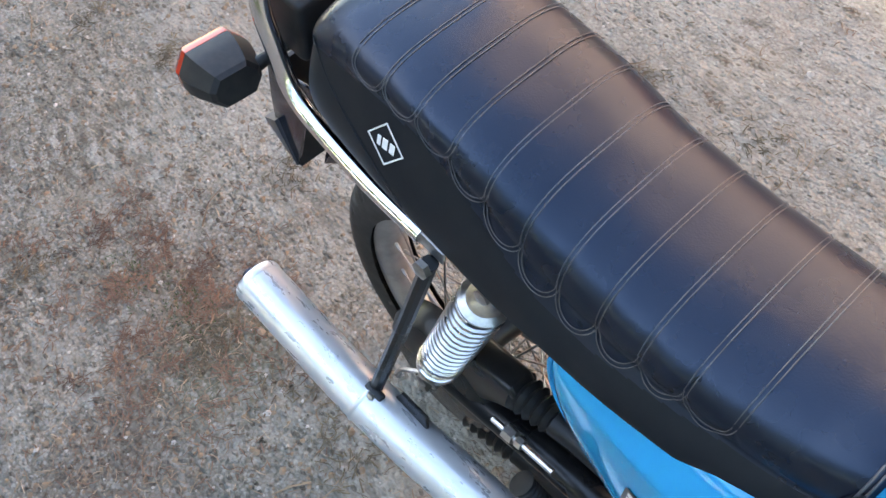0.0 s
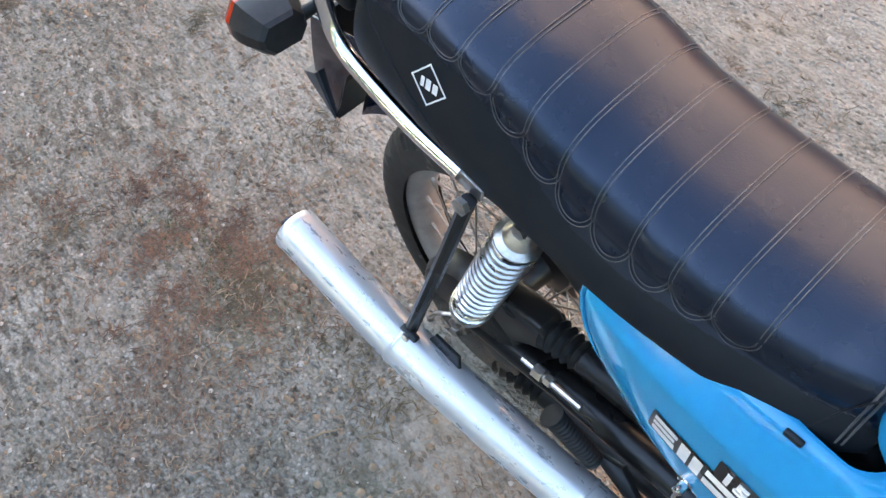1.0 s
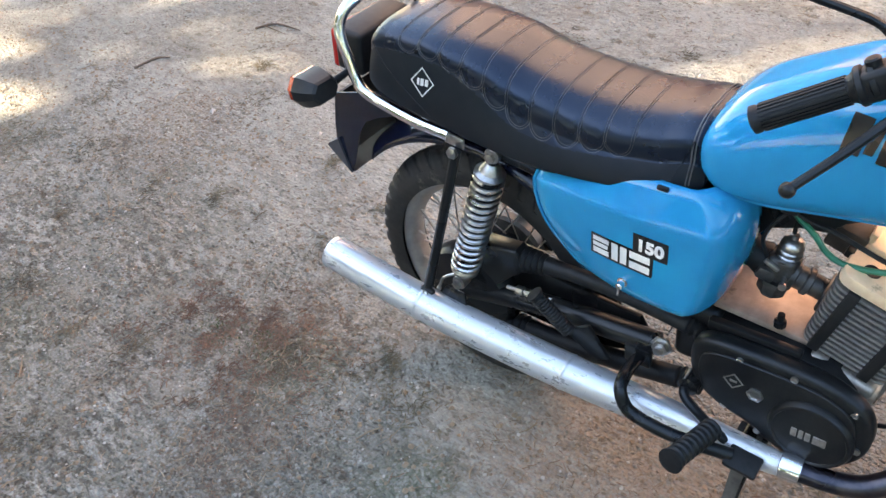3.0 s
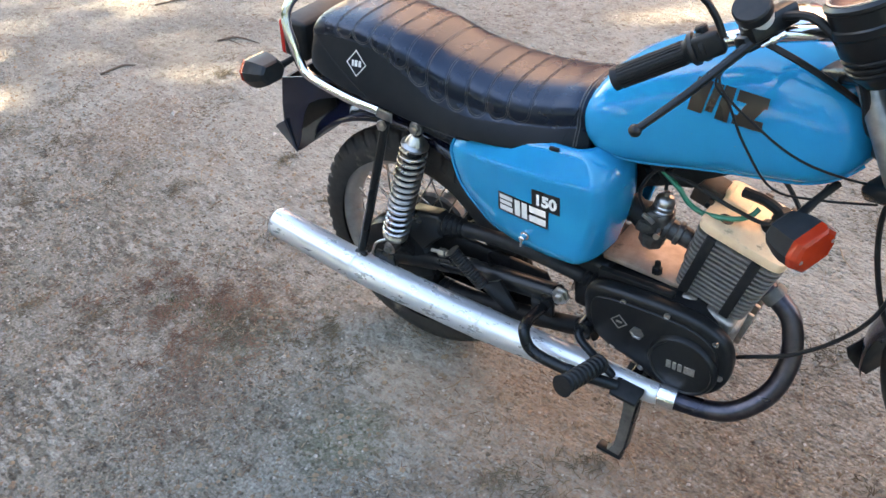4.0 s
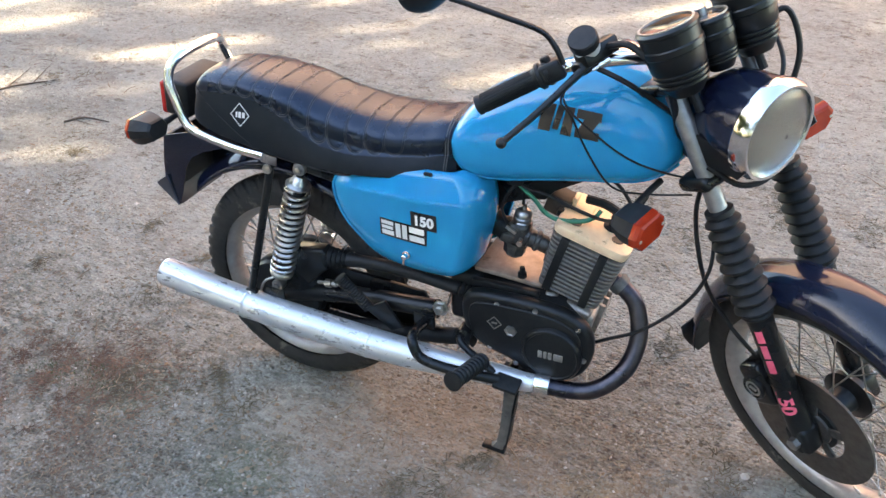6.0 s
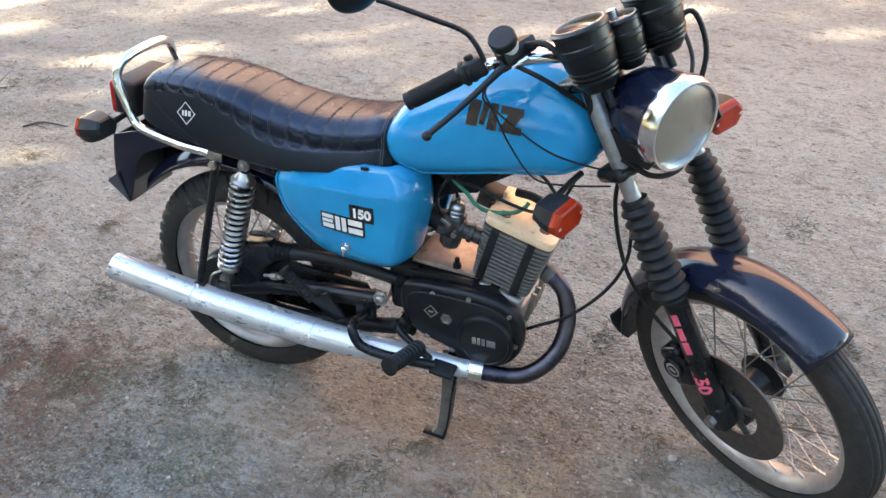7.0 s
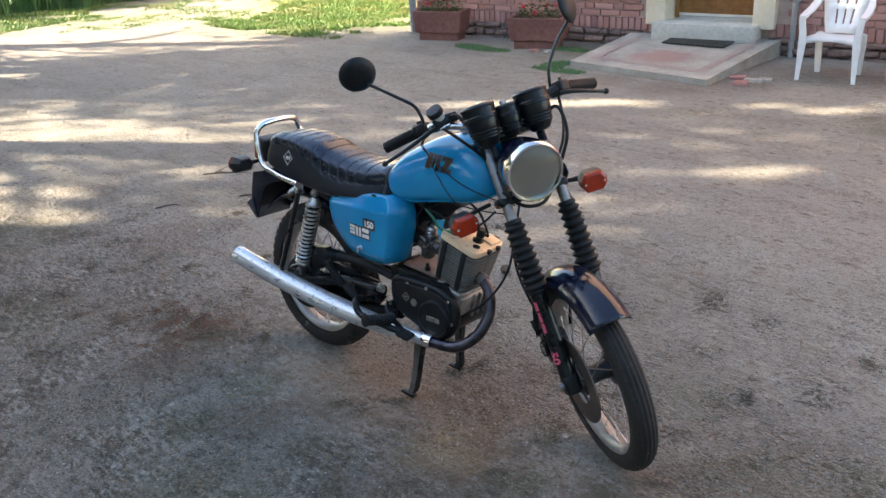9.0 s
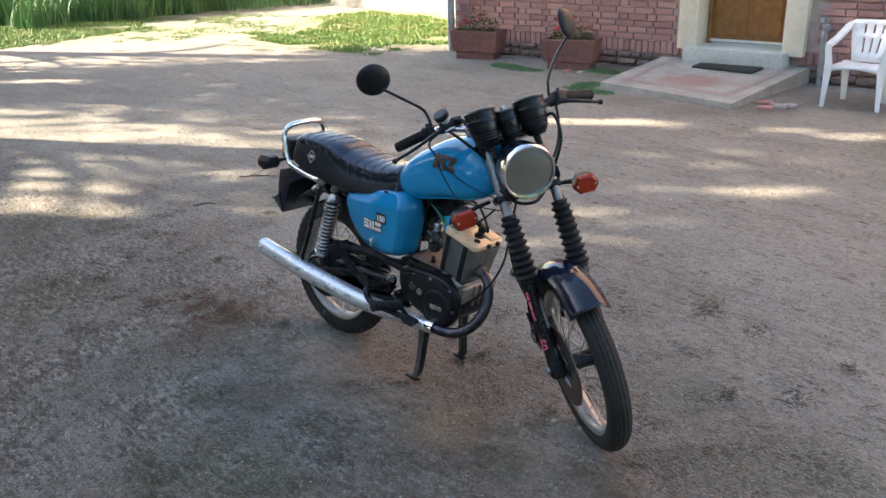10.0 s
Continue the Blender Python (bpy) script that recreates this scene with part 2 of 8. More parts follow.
def brick_material():
    n = Nodes("red brick")
    pick = n.add("ShaderNodeObjectInfo").outputs["Random"]
    isle = n.add("ShaderNodeNewGeometry").outputs["Random Per Island"]
    pick = n.math("FRACT", n.math("ADD", pick, isle))
    colour = n.mix(pick, (0.320, 0.155, 0.136), (0.460, 0.252, 0.220))
    colour = n.mix(n.ramp(n.noise(30.0, 6.0, 0.75), 0.5, 0.75), colour, (0.44, 0.27, 0.235))
    colour = n.mix(n.ramp(n.noise(3.0, 4.0, 0.7), 0.58, 0.75), colour, (0.14, 0.07, 0.06))
    return n.done(colour, 0.85, 0.0, n.bump(n.noise(120.0, 5.0, 0.7), 0.6, 0.004))


def grass_material(name, dark, light, dry=0.0):
    n = Nodes(name)
    isle = n.add("ShaderNodeNewGeometry").outputs["Random Per Island"]
    colour = n.mix(isle, dark, light)
    colour = n.mix(n.ramp(n.noise(0.9, 4.0), 0.4, 0.7), colour, tuple(v * 0.75 for v in light))
    if dry:
        colour = n.mix(n.math("MULTIPLY", n.ramp(n.noise(1.6, 6.0, 0.7), 0.46, 0.62), dry), colour, (0.40, 0.34, 0.15))
    return n.done(colour, 0.6, 0.0, None, Specular_IOR_Level=0.3)


def glass_material(name, colour, rough, ribs=0.0):
    n = Nodes(name)
    normal = None
    if ribs:
        wave = n.add("ShaderNodeTexWave", Vector=n.at, Scale=ribs, Distortion=0.0)
        wave.bands_direction = "Y"
        normal = n.bump(wave.outputs["Fac"], 0.20, 0.001)
    return n.done(colour, rough, 0.0, normal, Transmission_Weight=1.0, IOR=1.25 if ribs else 1.45)


BLUE, VINYL = paint_blue(), vinyl()
VINYL_SIDE = plain("matt side vinyl", (0.0050, 0.0065, 0.0095), (0.0090, 0.0105, 0.0130), 40.0, (0.42, 0.56), 0.0, 0.25, 0.0008, None, Specular_IOR_Level=0.26, Specular_Tint=(0.70, 0.84, 1.0, 1.0))
CHROME = steel("chrome", (0.82, 0.83, 0.85), (0.06, 0.16), 40.0, much=0.70)
ALUMINIUM = steel("brushed aluminium", (0.63, 0.655, 0.69), (0.26, 0.32), 30.0, (1, 3, 3), 0.008, (0.50, 0.51, 0.53), 0.72, 0.62)
CASTING = plain("cast aluminium", (0.30, 0.28, 0.26), (0.50, 0.47, 0.43), 120.0, (0.45, 0.65), 0.85, 0.4, 0.001)
HEAD = plain("oily bare aluminium", (0.80, 0.57, 0.36), (0.92, 0.70, 0.47), 60.0, (0.42, 0.58), 0.15, 0.2, 0.001, ((0.25, 0.15, 0.08), 0.60))
FINS = plain("sooty aluminium fins", (0.105, 0.102, 0.096), (0.200, 0.192, 0.178), 80.0, (0.5, 0.7), 0.3, 0.3)
ENGINE = plain("satin black engine paint", (0.007, 0.007, 0.008), (0.014, 0.014, 0.014), 110.0, (0.30, 0.46), 0.0, 0.3, 0.001, ((0.060, 0.052, 0.045), 0.68), Specular_IOR_Level=0.34, Specular_Tint=(0.80, 0.90, 1.0, 1.0))
FRAME = plain("dusty black enamel", (0.006, 0.006, 0.007), (0.012, 0.012, 0.012), 50.0, (0.20, 0.38), 0.0, 0.1, 0.001, ((0.045, 0.039, 0.034), 0.66), Specular_IOR_Level=0.34, Specular_Tint=(0.80, 0.90, 1.0, 1.0))
GLOSS = plain("blue-black lacquer", (0.005, 0.008, 0.020), (0.008, 0.012, 0.028), 18.0, (0.08, 0.16), 0.0, 0.04, 0.001, None)
PLASTIC = plain("matt black plastic", (0.008, 0.008, 0.009), (0.017, 0.0165, 0.0165), 90.0, (0.38, 0.55), 0.0, 0.2, Specular_IOR_Level=0.34, Specular_Tint=(0.80, 0.90, 1.0, 1.0))
RUBBER = plain("black rubber", (0.007, 0.007, 0.0075), (0.017, 0.016, 0.016), 70.0, (0.45, 0.65), 0.0, 0.25, 0.001, ((0.045, 0.040, 0.036), 0.68), Specular_IOR_Level=0.34, Specular_Tint=(0.80, 0.90, 1.0, 1.0))
TYRE = plain("worn tyre rubber", (0.011, 0.0105, 0.010), (0.028, 0.026, 0.025), 60.0, (0.7, 0.9), 0.0, 0.35, 0.001, ((0.13, 0.115, 0.095), 0.60))
ZINC = plain("zinc-plated steel", (0.38, 0.38, 0.38), (0.60, 0.59, 0.57), 120.0, (0.25, 0.42), 1.0, 0.15)
RIM = plain("dull grey alloy rim", (0.30, 0.295, 0.29), (0.42, 0.41, 0.40), 45.0, (0.30, 0.48), 0.6, 0.1, 0.001, ((0.28, 0.24, 0.20), 0.62))
SPOKE = plain("tarnished spoke steel", (0.36, 0.34, 0.31), (0.56, 0.54, 0.51), 60.0, (0.3, 0.5), 0.9, 0.1)
HEADER = plain("blued exhaust steel", (0.035, 0.038, 0.055), (0.10, 0.09, 0.10), 35.0, (0.22, 0.38), 0.9, 0.1, 0.001, ((0.10, 0.07, 0.055), 0.60))
ORANGE = plain("orange lens plastic", (0.42, 0.030, 0.010), (0.52, 0.044, 0.014), 40.0, (0.12, 0.22), 0.0, 0.1, 0.001, None, Transmission_Weight=0.25)
RED = plain("red lens plastic", (0.36, 0.012, 0.012), (0.46, 0.02, 0.018), 40.0, (0.12, 0.22), 0.0, 0.1)
WHITE_INK = plain("white print", (0.70, 0.70, 0.68), (0.82, 0.82, 0.80), 90.0, (0.4, 0.5), 0.0, 0.02)
BLACK_INK = plain("black print", (0.008, 0.008, 0.009), (0.014, 0.014, 0.014), 90.0, (0.25, 0.35), 0.0, 0.02)
PINK_INK = plain("pink print", (0.70, 0.09, 0.16), (0.80, 0.14, 0.22), 90.0, (0.35, 0.45), 0.0, 0.02)
CLEAR_MILK = plain("milky brake fluid pot", (0.50, 0.50, 0.46), (0.62, 0.61, 0.57), 60.0, (0.25, 0.35), 0.0, 0.05)
GREEN_HOSE = plain("green hose", (0.008, 0.13, 0.075), (0.014, 0.19, 0.11), 60.0, (0.3, 0.45), 0.0, 0.1)
LENS_GLASS = glass_material("ribbed headlamp glass", (0.92, 0.95, 0.94), 0.0, 60.0)
MIRROR = steel("mirror glass", (0.85, 0.87, 0.88), (0.01, 0.03), 10.0, bump=0.0, much=0.9)
SOIL = ground_material()
TWIG = plain("dry needles and twigs", (0.11, 0.075, 0.052), (0.28, 0.205, 0.14), 9.0, (0.8, 0.95), 0.0, 0.3)


def needle_material():
    n = Nodes("dry needles")
    isle = n.add("ShaderNodeNewGeometry").outputs["Random Per Island"]
    colour = n.mix(isle, (0.10, 0.068, 0.048), (0.40, 0.31, 0.22))
    return n.done(n.mix(n.ramp(n.noise(9.0), 0.4, 0.7), colour, (0.16, 0.085, 0.055)), 0.85)


NEEDLE = needle_material()
RUSTY_NEEDLE = plain("rusty pine needles", (0.100, 0.058, 0.042), (0.240, 0.150, 0.105), 9.0, (0.85, 0.95), 0.0, 0.3)
DULL_GREEN = grass_material("dull seedling green", (0.030, 0.050, 0.018), (0.070, 0.095, 0.035))
DARK_NEEDLE = plain("damp dark needles", (0.060, 0.048, 0.032), (0.185, 0.145, 0.095), 9.0, (0.85, 0.95), 0.0, 0.3)
STONE = plain("grit and pebbles", (0.26, 0.23, 0.20), (0.48, 0.44, 0.40), 14.0, (0.75, 0.9), 0.0, 0.4)
BRICK = brick_material()


def ramp_cement():
    """Worn cement with a faded red stain in its middle."""
    n = Nodes("worn ramp cement")
    fine, coarse = n.noise(45.0, 6.0, 0.7), n.noise(4.0, 5.0, 0.65)
    colour = n.mix(n.ramp(n.math("ADD", n.math("MULTIPLY", fine, 0.5), n.math("MULTIPLY", coarse, 0.5)), 0.36, 0.64), (0.265, 0.255, 0.225), (0.405, 0.390, 0.350))
    off = n.add("ShaderNodeVectorMath", **{})
    off.operation = "DISTANCE"
    n.put(off.inputs[0], n.add("ShaderNodeMapping", Vector=n.at, Scale=(1.0, 1.3, 1.0)).outputs[0])
    n.put(off.inputs[1], (-1.92, 5.68 * 1.3, 0.12))
    edge = n.math("ADD", off.outputs["Value"], n.math("MULTIPLY", n.math("SUBTRACT", n.noise(7.0, 6.0, 0.7), 0.5), 0.55))
    colour = n.mix(n.math("MULTIPLY", n.ramp(edge, 0.46, 0.20), 0.8), colour, (0.300, 0.180, 0.165))
    return n.done(colour, 0.9, 0.0, n.bump(fine, 0.5, 0.003))


RAMP_CEMENT = ramp_cement()
MORTAR = plain("sandy lime mortar", (0.38, 0.285, 0.250), (0.50, 0.395, 0.345), 60.0, (0.85, 0.95), 0.0, 0.6, 0.004)
FOOTING = plain("crumbling footing stone", (0.105, 0.070, 0.062), (0.245, 0.165, 0.145), 16.0, (0.85, 0.95), 0.0, 0.8, 0.006, ((0.34, 0.28, 0.25), 0.62))
PLASTER = plain("cream plaster", (0.68, 0.60, 0.46), (0.78, 0.71, 0.57), 20.0, (0.7, 0.85), 0.0, 0.3, 0.002)
DUSKY = plain("dusky pink stucco", (0.56, 0.365, 0.290), (0.67, 0.455, 0.365), 8.0, (0.8, 0.9), 0.0, 0.4, 0.004)
PALE_WALL = plain("pale lime-washed wall", (0.66, 0.62, 0.55), (0.80, 0.76, 0.69), 8.0, (0.8, 0.9), 0.0, 0.4, 0.004)
CONCRETE = plain("grey cement", (0.27, 0.26, 0.235), (0.40, 0.385, 0.35), 30.0, (0.75, 0.9), 0.0, 0.5, 0.003)
RED_PAVING = plain("red cement inlay", (0.265, 0.215, 0.197), (0.350, 0.295, 0.270), 30.0, (0.75, 0.9), 0.0, 0.4, 0.003)
STEP = plain("pale worn cement", (0.40, 0.405, 0.37), (0.56, 0.56, 0.51), 25.0, (0.75, 0.9), 0.0, 0.4, 0.003, ((0.26, 0.26, 0.23), 0.62))
DOOR_WOOD = plain("varnished oak veneer", (0.22, 0.095, 0.028), (0.34, 0.155, 0.048), 18.0, (0.3, 0.45), 0.0, 0.15)
PLANTER = plain("weathered red-brown concrete", (0.17, 0.070, 0.058), (0.26, 0.115, 0.095), 24.0, (0.75, 0.9), 0.0, 0.5, 0.003, ((0.50, 0.44, 0.40), 0.70))
WHITE_PLASTIC = plain("white plastic", (0.74, 0.75, 0.75), (0.82, 0.83, 0.83), 12.0, (0.3, 0.45), 0.0, 0.05)
MAT_FIBRE = plain("dark door mat fibre", (0.018, 0.022, 0.020), (0.040, 0.044, 0.040), 200.0, (0.9, 1.0), 0.0, 0.8, 0.006)
PIPE_GREY = plain("grey drainpipe", (0.24, 0.245, 0.25), (0.36, 0.36, 0.36), 30.0, (0.5, 0.65), 0.2, 0.2)
LEAF = grass_material("leaf green", (0.035, 0.075, 0.018), (0.075, 0.13, 0.032))
LAWN = grass_material("sunlit lawn", (0.076, 0.170, 0.032), (0.168, 0.290, 0.074), 0.32)
TALL = grass_material("tall grass", (0.058, 0.160, 0.060), (0.130, 0.272, 0.105))
PETAL = plain("red petals", (0.52, 0.012, 0.025), (0.70, 0.03, 0.06), 90.0, (0.5, 0.6), 0.0, 0.1)
BARK = plain("tree bark", (0.07, 0.05, 0.038), (0.16, 0.12, 0.09), 12.0, (0.85, 0.95), 0.0, 0.9, 0.01)
ROOF_TILE = plain("red roof tiles", (0.20, 0.075, 0.05), (0.30, 0.12, 0.08), 5.0, (0.8, 0.9), 0.0, 0.4, 0.01)


# ---- building helpers ----
class Shape:
    """Vertices and faces gathered from simple pieces, for one mesh."""

    def __init__(self):
        self.v, self.f = [], []

    def grid(self, rows, close_u=False, close_v=False, caps=False):
        """rows: lists of points, all of one length."""
        base, nu, nv = len(self.v), len(rows), len(rows[0])
        for row in rows:
            self.v.extend(tuple(p) for p in row)
        for i in range(nu if close_u else nu - 1):
            for j in range(nv if close_v else nv - 1):
                a, b = base + i * nv, base + (i + 1) % nu * nv
                k = (j + 1) % nv
                self.f.append((a + j, a + k, b + k, b + j))
        if caps:
            self.f.append(tuple(base + j for j in reversed(range(nv))))
            self.f.append(tuple(base + (nu - 1) * nv + j for j in range(nv)))
        return self

    def lathe(self, profile, seg=32, m=Matrix(), caps=True):
        """profile: (radius, height) pairs, turned round m's z."""
        rows = []
        for r, z in profile:
            rows.append([m @ Vector((r * math.cos(2 * math.pi * k / seg), r * math.sin(2 * math.pi * k / seg), z)) for k in range(seg)])
        return self.grid(rows, close_v=True, caps=caps)

    def tube(self, points, radius, seg=10, steps=6, caps=True, closed=False):
        """A round tube along a smooth line through the points; radius: one, or one for each point."""
        line, widths = smooth_line(points, radius, steps, closed)
        rows, side = [], None
        for i, p in enumerate(line):
            q, o = line[min(i + 1, len(line) - 1)], line[max(i - 1, 0)]
            if closed:
                q, o = line[(i + 1) % len(line)], line[i - 1]
            way = (q - o).normalized()
            if side is None:
                side = way.orthogonal().normalized()
            side = (side - way * side.dot(way)).normalized()
            up = way.cross(side)
            rows.append([p + (side * math.cos(2 * math.pi * k / seg) + up * math.sin(2 * math.pi * k / seg)) * widths[i] for k in range(seg)])
        return self.grid(rows, close_u=closed, close_v=True, caps=caps and not closed)

    def rod(self, a, b, radius, seg=10, radius_b=None):
        return self.tube([a, b], [radius, radius if radius_b is None else radius_b], seg, 1)

    def box(self, size, m=Matrix(), bevel=0.0, seg=2):
        bm = bmesh.new()
        bmesh.ops.create_cube(bm, size=1.0)
        bmesh.ops.scale(bm, vec=size, verts=bm.verts)
        if bevel:
            bmesh.ops.bevel(bm, geom=bm.edges[:], offset=bevel, segments=seg, affect="EDGES", profile=0.5)
        return self.bm(bm, m)

    def slab(self, outline, lift, m=Matrix(), bevel=0.0, seg=2):
        """An outline of (x, y) pairs, lifted to a slab along z and rounded at its edges."""
        bm = bmesh.new()
        face = bm.faces.new([bm.verts.new((x, y, 0)) for x, y in outline])
        made = bmesh.ops.extrude_face_region(bm, geom=[face])
        bmesh.ops.translate(bm, vec=(0, 0, lift), verts=[g for g in made["geom"] if isinstance(g, bmesh.types.BMVert)])
        bmesh.ops.recalc_face_normals(bm, faces=bm.faces)
        if bevel:
            bmesh.ops.bevel(bm, geom=[e for e in bm.edges if abs(e.verts[0].co.z - e.verts[1].co.z) < 1e-6], offset=bevel, segments=seg, affect="EDGES", profile=0.5)
        return self.bm(bm, m)

    def bm(self, bm, m=Matrix()):
        base = len(self.v)
        bm.verts.index_update()
        self.v.extend(tuple(m @ v.co) for v in bm.verts)
        self.f.extend(tuple(base + v.index for v in f.verts) for f in bm.faces)
        bm.free()
        return self

    def ball(self, centre, radius, seg=14, squash=(1, 1, 1)):
        rows = []
        for i in range(1, seg // 2):
            a = math.pi * i / (seg // 2)
            rows.append([Vector(centre) + Vector((radius * squash[0] * math.sin(a) * math.cos(2 * math.pi * k / seg), radius * squash[1] * math.sin(a) * math.sin(2 * math.pi * k / seg), radius * squash[2] * math.cos(a))) for k in range(seg)])
        return self.grid(rows, close_v=True, caps=True)

    def mesh(self, name, smooth=35):
        me = bpy.data.meshes.new(name)
        me.from_pydata(self.v, [], self.f)
        bm = bmesh.new()
        bm.from_mesh(me)
        bmesh.ops.recalc_face_normals(bm, faces=bm.faces)
        if smooth:
            limit = radians(smooth)
            for f in bm.faces:
                f.smooth = True
            for e in bm.edges:
                if len(e.link_faces) == 2 and e.calc_face_angle() > limit:
                    e.smooth = False
        bm.to_mesh(me)
        bm.free()
        return me


def smooth_line(points, radius, steps, closed=False):
    pts = [Vector(p) for p in points]
    n = len(pts)
    widths = list(radius) if isinstance(radius, (list, tuple)) else [radius] * n
    if n == 2 or steps == 1:
        return pts, widths
    line, wide = [], []
    for i in range(n if closed else n - 1):
        a, b = pts[i], pts[(i + 1) % n]
        o = pts[i - 1] if (i or closed) else a * 2 - b
        c = pts[(i + 2) % n] if (i + 2 < n or closed) else b * 2 - a
        for k in range(steps):
            t = k / steps
            line.append(0.5 * (2 * a + (b - o) * t + (2 * o - 5 * a + 4 * b - c) * t * t + (3 * a - o - 3 * b + c) * t ** 3))
            wide.append(widths[i] * (1 - t) + widths[(i + 1) % n] * t)
    if not closed:
        line.append(pts[-1])
        wide.append(widths[-1])
    return line, wide


def between(table, x):
    """A smooth curve through a table of (x, value, value, ...) rows."""
    xs = [row[0] for row in table]
    x = min(max(x, xs[0]), xs[-1])
    i = max(k for k in range(len(xs) - 1) if xs[k] <= x or k == 0)
    t = (x - xs[i]) / (xs[i + 1] - xs[i])
    out = []
    for c in range(1, len(table[0])):
        a, b = table[i][c], table[i + 1][c]
        da = (table[i + 1][c] - table[i - 1][c]) / (xs[i + 1] - xs[i - 1]) if i else (b - a) / (xs[1] - xs[0])
        db = (table[i + 2][c] - a) / (xs[i + 2] - xs[i]) if i + 2 < len(xs) else (b - a) / (xs[i + 1] - xs[i])
        h = xs[i + 1] - xs[i]
        out.append((2 * t ** 3 - 3 * t * t + 1) * a + (t ** 3 - 2 * t * t + t) * h * da + (3 * t * t - 2 * t ** 3) * b + (t ** 3 - t * t) * h * db)
    return out if len(out) > 1 else out[0]


def part(name, shape, material, parent=None, label="", m=None, smooth=35):
    """One mesh object under a thing or a part, with its pose in that parent's space."""
    me = shape if isinstance(shape, bpy.types.Mesh) else shape.mesh(name, smooth)
    if material and not me.materials:
        me.materials.append(material)
    ob = new(name, me)
    if parent is not None:
        ob.parent = parent
    if m is not None:
        ob.matrix_local = m
    if label:
        tagged(ob, label)
    return ob


def thing(name, m, label, category, group="", kind=""):
    ob = new(name)
    ob.empty_display_size = 0.1
    ob.matrix_world = m
    return tagged(ob, label, category, group, kind)


def turn_to(way, at=(0, 0, 0)):
    """A pose whose z points along way."""
    return Matrix.Translation(at) @ Vector(way).to_track_quat("Z", "Y").to_matrix().to_4x4()


def letters(text, size, lift=0.0008):
    c = bpy.data.curves.new("text", "FONT")
    c.body, c.size, c.extrude, c.offset, c.align_x, c.align_y = text, size, lift, size * 0.035, "CENTER", "CENTER"
    ob = bpy.data.objects.new("text", c)
    me = bpy.data.meshes.new_from_object(ob)
    bpy.data.objects.remove(ob)
    return me


# ---- ground ----
def soil_height(x, y):
    near = math.exp(-(((x - 0.65) / 1.3) ** 4 + ((y + 0.05) / 0.55) ** 2))
    h = 0.010 * noise.noise(Vector((x * 1.1, y * 1.1, 0.0))) + 0.005 * noise.noise(Vector((x * 5.0, y * 5.0, 3.0))) + 0.0025 * noise.noise(Vector((x * 17.0, y * 17.0, 7.0)))
    if abs(x) < 4 and abs(y) < 4:
        h += 0.0036 * noise.noise(Vector((x * 36.0, y * 36.0, 11.0))) * (0.5 + noise.noise(Vector((x * 2.0, y * 2.0, 4.0))))
    return h * (1 - 0.7 * near) - 0.019 * near


def line_of(near, step, far, grow):
    out, x, d = [0.0], 0.0, step
    while x < far:
        if x > near:
            d *= grow
        x += d
        out.append(x)
    return [-v for v in reversed(out[1:])] + out


gx, gy = line_of(2.2, 0.015, 900.0, 1.09), line_of(1.8, 0.015, 900.0, 1.09)
rows = [[(x, y, soil_height(x, y) if abs(x) + abs(y) < 60 else 0.0) for y in gy] for x in gx]
ground = part("ground", Shape().grid(rows), SOIL, None, "trodden sandy yard with needle litter and moss", smooth=80)
tagged(ground, category="ground", kind="structure")


def slivers(count, place, length, width, seed, flat=0.25, lift=0.002):
    """Thin bent slivers lying about: each two four-sided pieces."""
    rng = random.Random(seed)
    s = Shape()
    for _ in range(count):
        x, y = place(rng)
        z = soil_height(x, y) + lift
        a, size, w = rng.uniform(0, 2 * math.pi), rng.uniform(*length), rng.uniform(*width)
        bend = rng.uniform(-0.6, 0.6)
        tilt = rng.uniform(-flat, flat)
        p = Vector((x, y, z))
        d1, d2 = Vector((math.cos(a), math.sin(a), abs(tilt) * 0.6)), Vector((math.cos(a + bend), math.sin(a + bend), -abs(tilt) * 0.4))
        pts = [p, p + d1 * size * 0.5, p + d1 * size * 0.5 + d2 * size * 0.5]
        n = Vector((-math.sin(a), math.cos(a), 0)) * w
        base = len(s.v)
        for k, q in enumerate(pts):
            f = (1.0, 0.9, 0.5)[k]
            s.v += [tuple(q + n * f), tuple(q - n * f), tuple(q + Vector((0, 0, w * 1.3 * f)))]
        for k in (0, 3):
            b = base + k
            s.f += [(b, b + 3, b + 5, b + 2), (b + 2, b + 5, b + 4, b + 1)]
    return s


def about_bike(rng):
    if rng.random() < 0.30:
        px, py, size, _, much = rng.choice(SOIL_PATCHES[1:12] + [(1.0, -0.1, 0.5, RUST, 0), (1.3, -0.4, 0.6, RUST, 0)])
        r, a = size * 1.1 * math.sqrt(rng.random()) * rng.uniform(0.6, 1.2), rng.uniform(0, 2 * math.pi)
        return px + r * math.cos(a), py + r * math.sin(a)
    return rng.uniform(-3.0, 2.6), rng.uniform(-1.9, 2.4)


def raw(name, shape, material, label, category, smooth=False):
    """A large loose mesh, taken as it is."""
    me = bpy.data.meshes.new(name)
    me.from_pydata(shape.v, [], shape.f)
    me.materials.append(material)
    ob = new(name, me)
    return tagged(ob, label, category, kind="stuff")


